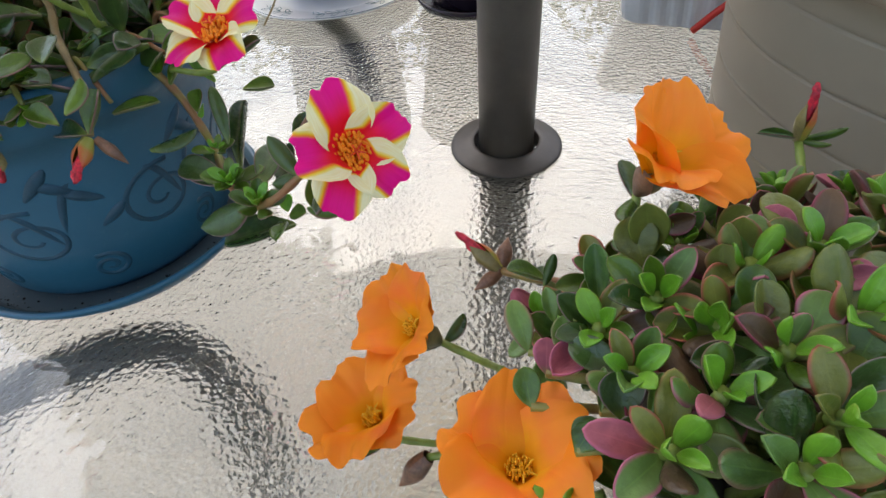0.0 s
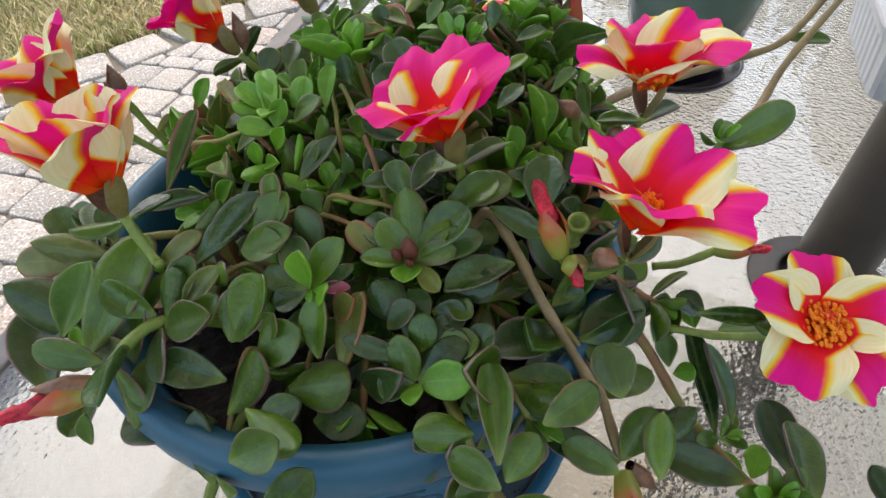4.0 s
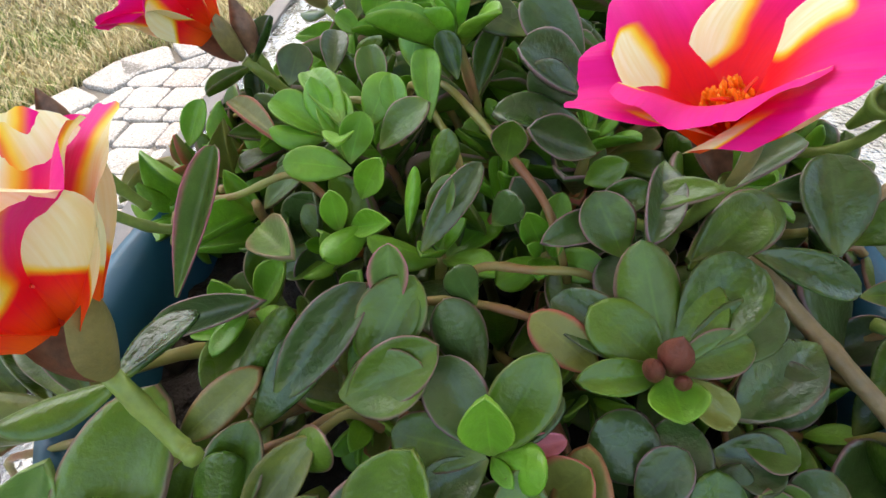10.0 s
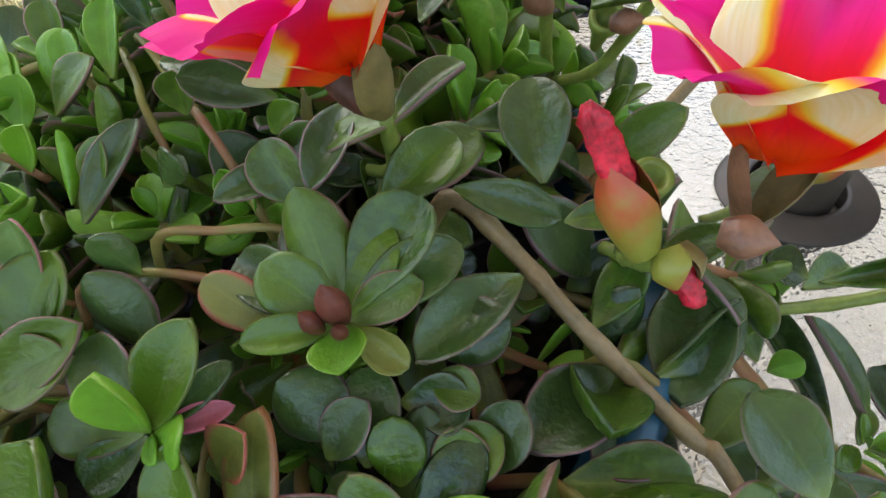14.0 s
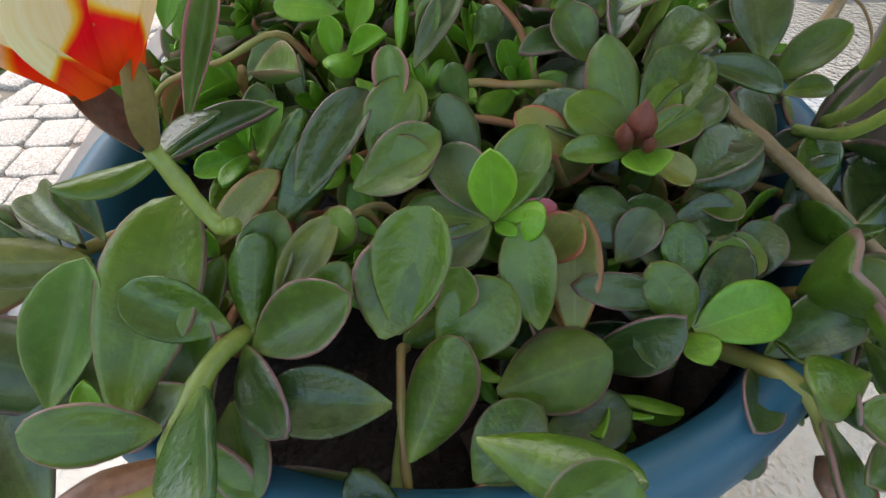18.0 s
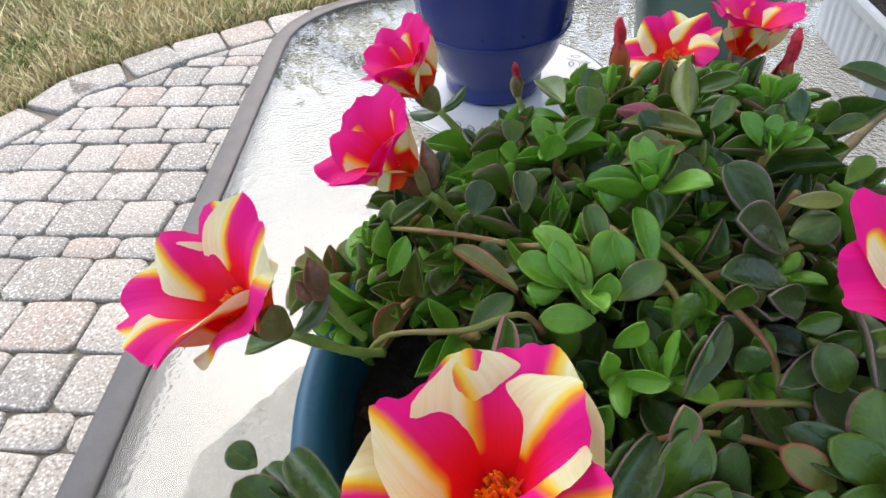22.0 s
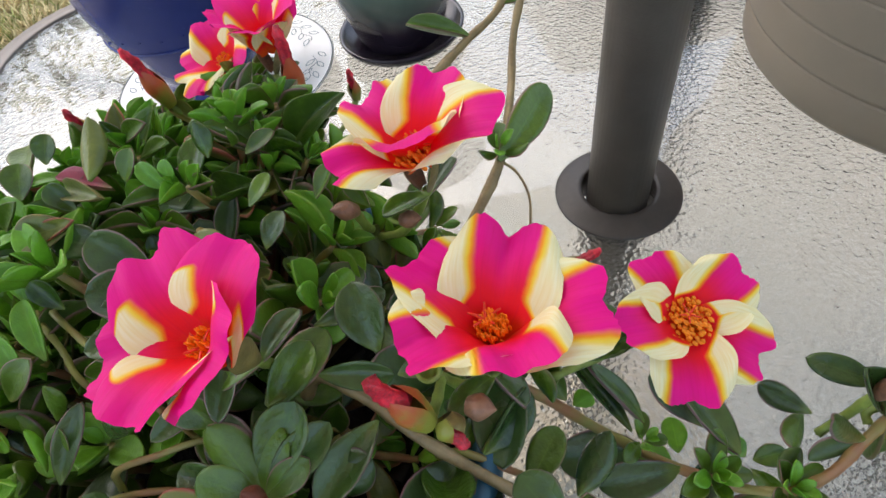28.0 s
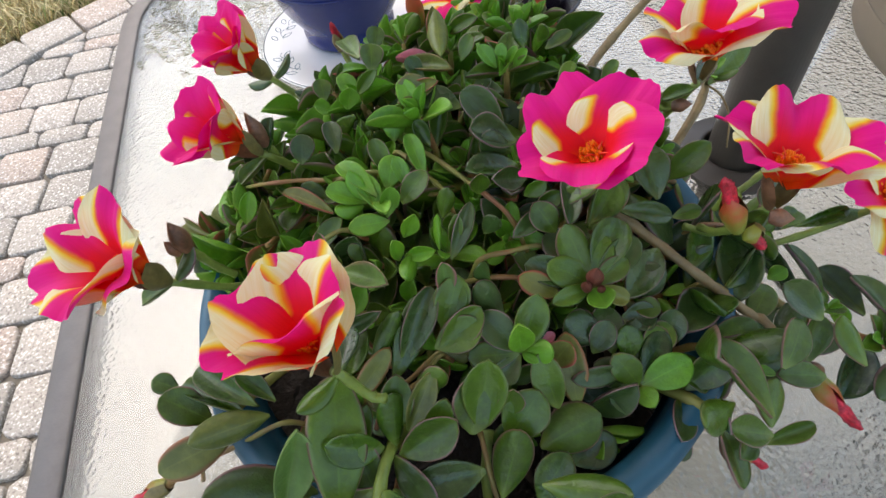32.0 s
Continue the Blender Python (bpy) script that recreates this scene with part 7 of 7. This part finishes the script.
def lawn_soil():
    m = Nodes("lawn_soil")
    v = m.place()
    m.set(Base_Color=m.mix(m.step(m.noise(5.0, v, 6.0), 0.35, 0.7), (0.04, 0.042, 0.016), (0.11, 0.085, 0.045)), Roughness=0.95)
    m.bump(m.noise(90.0, v), 0.6, 0.01)
    return m.mat


bm = bmesh.new()
bmesh.ops.create_grid(bm, x_segments=8, y_segments=8, size=150.0, matrix=Matrix.Translation((0, 0, -0.03)))
tagged(part("ground", bm, lawn_soil(), smooth=False), "dry patchy lawn soil reaching the horizon", "ground", kind="structure")


def joint_sand():
    m = Nodes("joint_sand")
    v = m.place()
    m.set(Base_Color=m.mix(m.noise(30.0, v, 6.0), (0.10, 0.085, 0.065), (0.2, 0.18, 0.14)), Roughness=0.95)
    m.bump(m.noise(500.0, v), 0.8, 0.003)
    return m.mat


bm = bmesh.new()
low = [bm.verts.new((q.x, q.y, -0.018)) for q in EDGE_LINE]
bm.faces.new([bm.verts.new((2.6, -2.6, -0.018)), *low[::-1], bm.verts.new((-3.2, -2.6, -0.018))][::-1])
bed = tagged(part("pavement", bm, joint_sand(), smooth=False), "patio of tumbled grey and tan concrete pavers", "pavement", kind="structure")


def paver_stone():
    m = Nodes("tumbled_paver")
    v = m.place()
    rnd = m.math("FRACT", m.math("ADD", m.random(), m.t.nodes.new("ShaderNodeNewGeometry").outputs["Random Per Island"]))
    a = m.mix(m.step(rnd, 0.1, 0.9), (0.25, 0.232, 0.20), (0.335, 0.305, 0.26))
    a = m.mix(m.step(m.math("FRACT", m.math("MULTIPLY", rnd, 9.7)), 0.84, 0.9), a, (0.32, 0.262, 0.215))
    a = m.mix(m.math("MULTIPLY", m.step(m.noise(22.0, v, 5.0), 0.4, 0.7), 0.45), a, (0.28, 0.26, 0.22))
    speck = m.noise(150.0, v, 3.0)
    a = m.mix(m.math("MULTIPLY", m.step(speck, 0.57, 0.62), 0.9), a, (0.56, 0.54, 0.5))
    a = m.mix(m.math("MULTIPLY", m.math("SUBTRACT", 1.0, m.step(speck, 0.33, 0.45)), 0.8), a, (0.12, 0.105, 0.09))
    m.set(Base_Color=a, Roughness=0.9)
    m.bump(m.math("ADD", m.noise(160.0, v, 5.0), m.math("MULTIPLY", speck, 0.4)), 0.6, 0.003)
    return m.mat


PAVER = paver_stone()


def paver_outline(lx, ly, seed):
    """The worn outline of a tumbled block."""
    rnd = random.Random(seed)
    hx, hy, c = lx / 2, ly / 2, 0.02
    loop = []
    for sx, sy in ((1, 1), (-1, 1), (-1, -1), (1, -1)):
        pts = [(sx * hx, sy * (hy - c)), (sx * (hx - c * 0.3), sy * (hy - c * 0.3)), (sx * (hx - c), sy * hy)]
        loop += pts if sx * sy > 0 else pts[::-1]
    return [(x + rnd.uniform(-.004, .004), y + rnd.uniform(-.004, .004)) for x, y in loop]


def block_mesh(loop):
    """A block with a rounded upper edge over an outline."""
    mx, my = sum(x for x, _ in loop) / len(loop), sum(y for _, y in loop) / len(loop)
    bm = bmesh.new()
    rings = []
    for f, z in ((1.0, -0.03), (1.0, -0.007), (0.98, -0.002), (0.945, 0.0)):
        rings.append([bm.verts.new((mx + (x - mx) * f, my + (y - my) * f, z)) for x, y in loop])
    for a, b in zip(rings, rings[1:]):
        for i in range(len(loop)):
            j = (i + 1) % len(loop)
            bm.faces.new((a[i], a[j], b[j], b[i]))
    bm.faces.new(rings[-1])
    me = bpy.data.meshes.new("paver")
    bm.to_mesh(me)
    bm.free()
    me.polygons.foreach_set("use_smooth", [True] * len(me.polygons))
    me.materials.append(PAVER)
    return me


def paver_mesh(lx, ly, seed):
    return block_mesh(paver_outline(lx, ly, seed))


def cut_outline(loop, point, way):
    """The part of an outline on the side of a line towards way."""
    out = []
    for p, q in zip(loop, loop[1:] + loop[:1]):
        dp = (p[0] - point.x) * way.x + (p[1] - point.y) * way.y
        dq = (q[0] - point.x) * way.x + (q[1] - point.y) * way.y
        if dp >= 0:
            out.append(p)
        if (dp >= 0) != (dq >= 0):
            f = dp / (dp - dq)
            out.append((p[0] + (q[0] - p[0]) * f, p[1] + (q[1] - p[1]) * f))
    return out


BIG = [paver_mesh(0.1425, 0.1345, s) for s in range(6)]
SLIM = [paver_mesh(0.139, 0.0755, s + 10) for s in range(3)]
LONG = [paver_mesh(0.176, 0.1345, s + 20) for s in range(3)]
EDGING = [paver_mesh(0.19, 0.178, s + 30) for s in range(4)]
KERB = 0.198                   # depth of the border stones and their joint
rnd = random.Random(77)
turn = Matrix.Rotation(radians(-13.0), 4, "Z")
origin = Vector((-0.99, 1.755, 0))
rest = bmesh.new()
y, row = -3.6, 0
count = 0
while y < 2.6:
    slim = row % 4 == 1
    deep = 0.0805 if slim else 0.1395
    x = -3.4 + rnd.uniform(0, 0.15)
    while x < 3.4:
        meshes = SLIM if slim else (LONG if rnd.random() < 0.18 else BIG)
        me = rnd.choice(meshes)
        wide = 0.181 if me in LONG else (0.144 if slim else 0.1475)
        q = origin + turn @ Vector((x + wide / 2, y + deep / 2, 0))
        near = min(range(1, len(EDGE_LINE) - 1), key=lambda k: (q - EDGE_LINE[k]).length)
        gap = (q - EDGE_LINE[near]).length if q.y < edge_y(q.x) else -1.0
        inside = gap > KERB - 0.06 and -3.0 < q.x < 2.4 and q.y > -2.4
        if inside:
            m = Matrix.Translation(q + Vector((0, 0, rnd.uniform(-.006, .0)))) @ turn @ Euler((rnd.uniform(-.012, .012), rnd.uniform(-.012, .012), rnd.uniform(-.02, .02) + rnd.choice((0, math.pi)))).to_matrix().to_4x4()
            if gap < KERB + 0.11:
                along = (EDGE_LINE[near + 1] - EDGE_LINE[near - 1]).normalized()
                inward = Vector((along.y, -along.x, 0))
                back = m.inverted()
                shape = [(v.co.x, v.co.y) for v in me.vertices[:12]]
                shape = cut_outline(shape, back @ (EDGE_LINE[near] + inward * KERB), back.to_3x3() @ inward)
                if len(shape) < 3:
                    x += wide
                    continue
                spread = max(math.hypot(a[0] - b[0], a[1] - b[1]) for a in shape for b in shape)
                bulk = abs(sum(a[0] * b[1] - b[0] * a[1] for a, b in zip(shape, shape[1:] + shape[:1]))) / 2
                if bulk < 0.0016 or spread < 0.06:
                    x += wide
                    continue
                me = block_mesh(shape)
            if -2.1 < q.x < -0.3 and 0.2 < q.y and count < 290:
                ob = new("paver", me)
                ob.parent = bed
                ob.matrix_basis = m
                count += 1
            else:
                start = len(rest.verts)
                rest.from_mesh(me)
                rest.verts.ensure_lookup_table()
                for v in rest.verts[start:]:
                    v.co = m @ v.co
        x += wide
    y += deep
    row += 1
tagged(part("far_pavers", rest, PAVER, bed), "tumbled concrete pavers", kind="stuff")
d = 0.0
for a, b in zip(EDGE_LINE, EDGE_LINE[1:]):
    step = (b - a).length
    d += step
    if d > 0.2:
        d -= 0.2
        way = (b - a).normalized()
        q = b - way * d + Vector((way.y, -way.x, 0)) * 0.1
        ob = new("border_paver", rnd.choice(EDGING))
        ob.parent = bed
        ob.matrix_basis = Matrix.Translation(q + Vector((0, 0, 0.004))) @ Matrix.Rotation(math.atan2(way.y, way.x) + rnd.uniform(-.03, .03), 4, "Z")


def grass_material():
    m = Nodes("grass_blade")
    isl = m.t.nodes.new("ShaderNodeNewGeometry").outputs["Random Per Island"]
    patch = m.noise(2.2, m.place(), 3.0)
    green = m.mix(isl, (0.08, 0.13, 0.028), (0.27, 0.33, 0.08))
    straw = m.mix(isl, (0.3, 0.22, 0.1), (0.74, 0.64, 0.36))
    f = m.math("ADD", m.math("MULTIPLY", m.math("SUBTRACT", patch, 0.5), 2.2), m.math("FRACT", m.math("MULTIPLY", isl, 13.7)))
    m.set(Base_Color=m.mix(m.step(f, 0.05, 0.4), green, straw), Roughness=0.75, Specular_IOR_Level=0.25)
    return m.mat


def build_lawn():
    r = np.random.RandomState(6)
    n = 78000
    x = r.uniform(-3.6, 1.6, n)
    depth = r.exponential(0.9, n)
    base = np.array([edge_y(v) for v in x]) + 0.01 + depth
    keep = base < 7.5
    x, base = x[keep], base[keep]
    n = len(x)
    h = r.uniform(0.025, 0.075, n) * np.where(r.rand(n) < 0.12, 1.4, 1.0)
    a, lean, la = r.uniform(0, np.pi, n), r.uniform(0.2, 1.3, n), r.uniform(0, 2 * np.pi, n)
    w = r.uniform(0.0014, 0.0036, n) * (1 + 0.25 * (base - 2.2).clip(0))
    side = np.stack([np.cos(a) * w, np.sin(a) * w, 0 * w], 1)
    foot = np.stack([x, base, np.full(n, -0.022)], 1)
    out = np.stack([np.cos(la) * h * lean, np.sin(la) * h * lean, h], 1)
    mid = foot + out * np.array([0.4, 0.4, 0.62])
    tip = foot + out
    verts = np.stack([foot - side, foot + side, mid + side * 0.8, mid - side * 0.8, tip], 1).reshape(-1, 3)
    faces = []
    for i in range(n):
        k = 5 * i
        faces += [(k, k + 1, k + 2, k + 3), (k + 3, k + 2, k + 4)]
    me = bpy.data.meshes.new("lawn_grass")
    me.from_pydata(verts.tolist(), [], faces)
    me.materials.append(grass_material())
    tagged(new("lawn_grass", me), "short dry patchy lawn grass, green and straw", "grass", kind="stuff")


build_lawn()


def build_far_trees():
    """A belt of garden trees beyond the lawn, which shows in the table's glass."""
    r = np.random.RandomState(14)
    verts, faces, trunks = [], [], bmesh.new()
    for k in range(15):
        az = radians(-24 + 6.0 * k + r.uniform(-2, 2))
        dist = r.uniform(13, 16)
        foot = Vector((dist * math.sin(az), dist * math.cos(az), -0.03))
        top = r.uniform(6.6, 8.4)
        tube(smooth_line([foot, foot + Vector((0.1, 0.1, top * 0.4)), foot + Vector((0.0, 0.2, top * 0.8))], 3), lambda f: 0.2 - 0.15 * f, 7, trunks)
        for i in range(26):
            c = foot + Vector((r.normal(0, 1.1), r.normal(0, 0.9), top * r.uniform(0.22, 0.93)))
            for q in range(34):
                p = c + Vector(r.normal(0, 0.42, 3))
                a, b = Vector(r.normal(0, 1, 3)).normalized() * 0.17, Vector(r.normal(0, 1, 3)).normalized() * 0.1
                n = len(verts)
                verts += [p - a, p + b, p + a, p - b]
                faces.append((n, n + 1, n + 2, n + 3))
    me = bpy.data.meshes.new("far_trees")
    me.from_pydata([tuple(v) for v in verts], [], faces)
    me.materials.append(plain("far_foliage", (0.05, 0.085, 0.025), 0.6, 0.4, 1.5))
    belt = tagged(new("far_trees", me), "belt of leafy garden trees beyond the lawn", "trees", kind="stuff")
    part("trunk", trunks, plain("far_bark", (0.1, 0.08, 0.06), 0.9, 0.3, 8.0), belt)


build_far_trees()
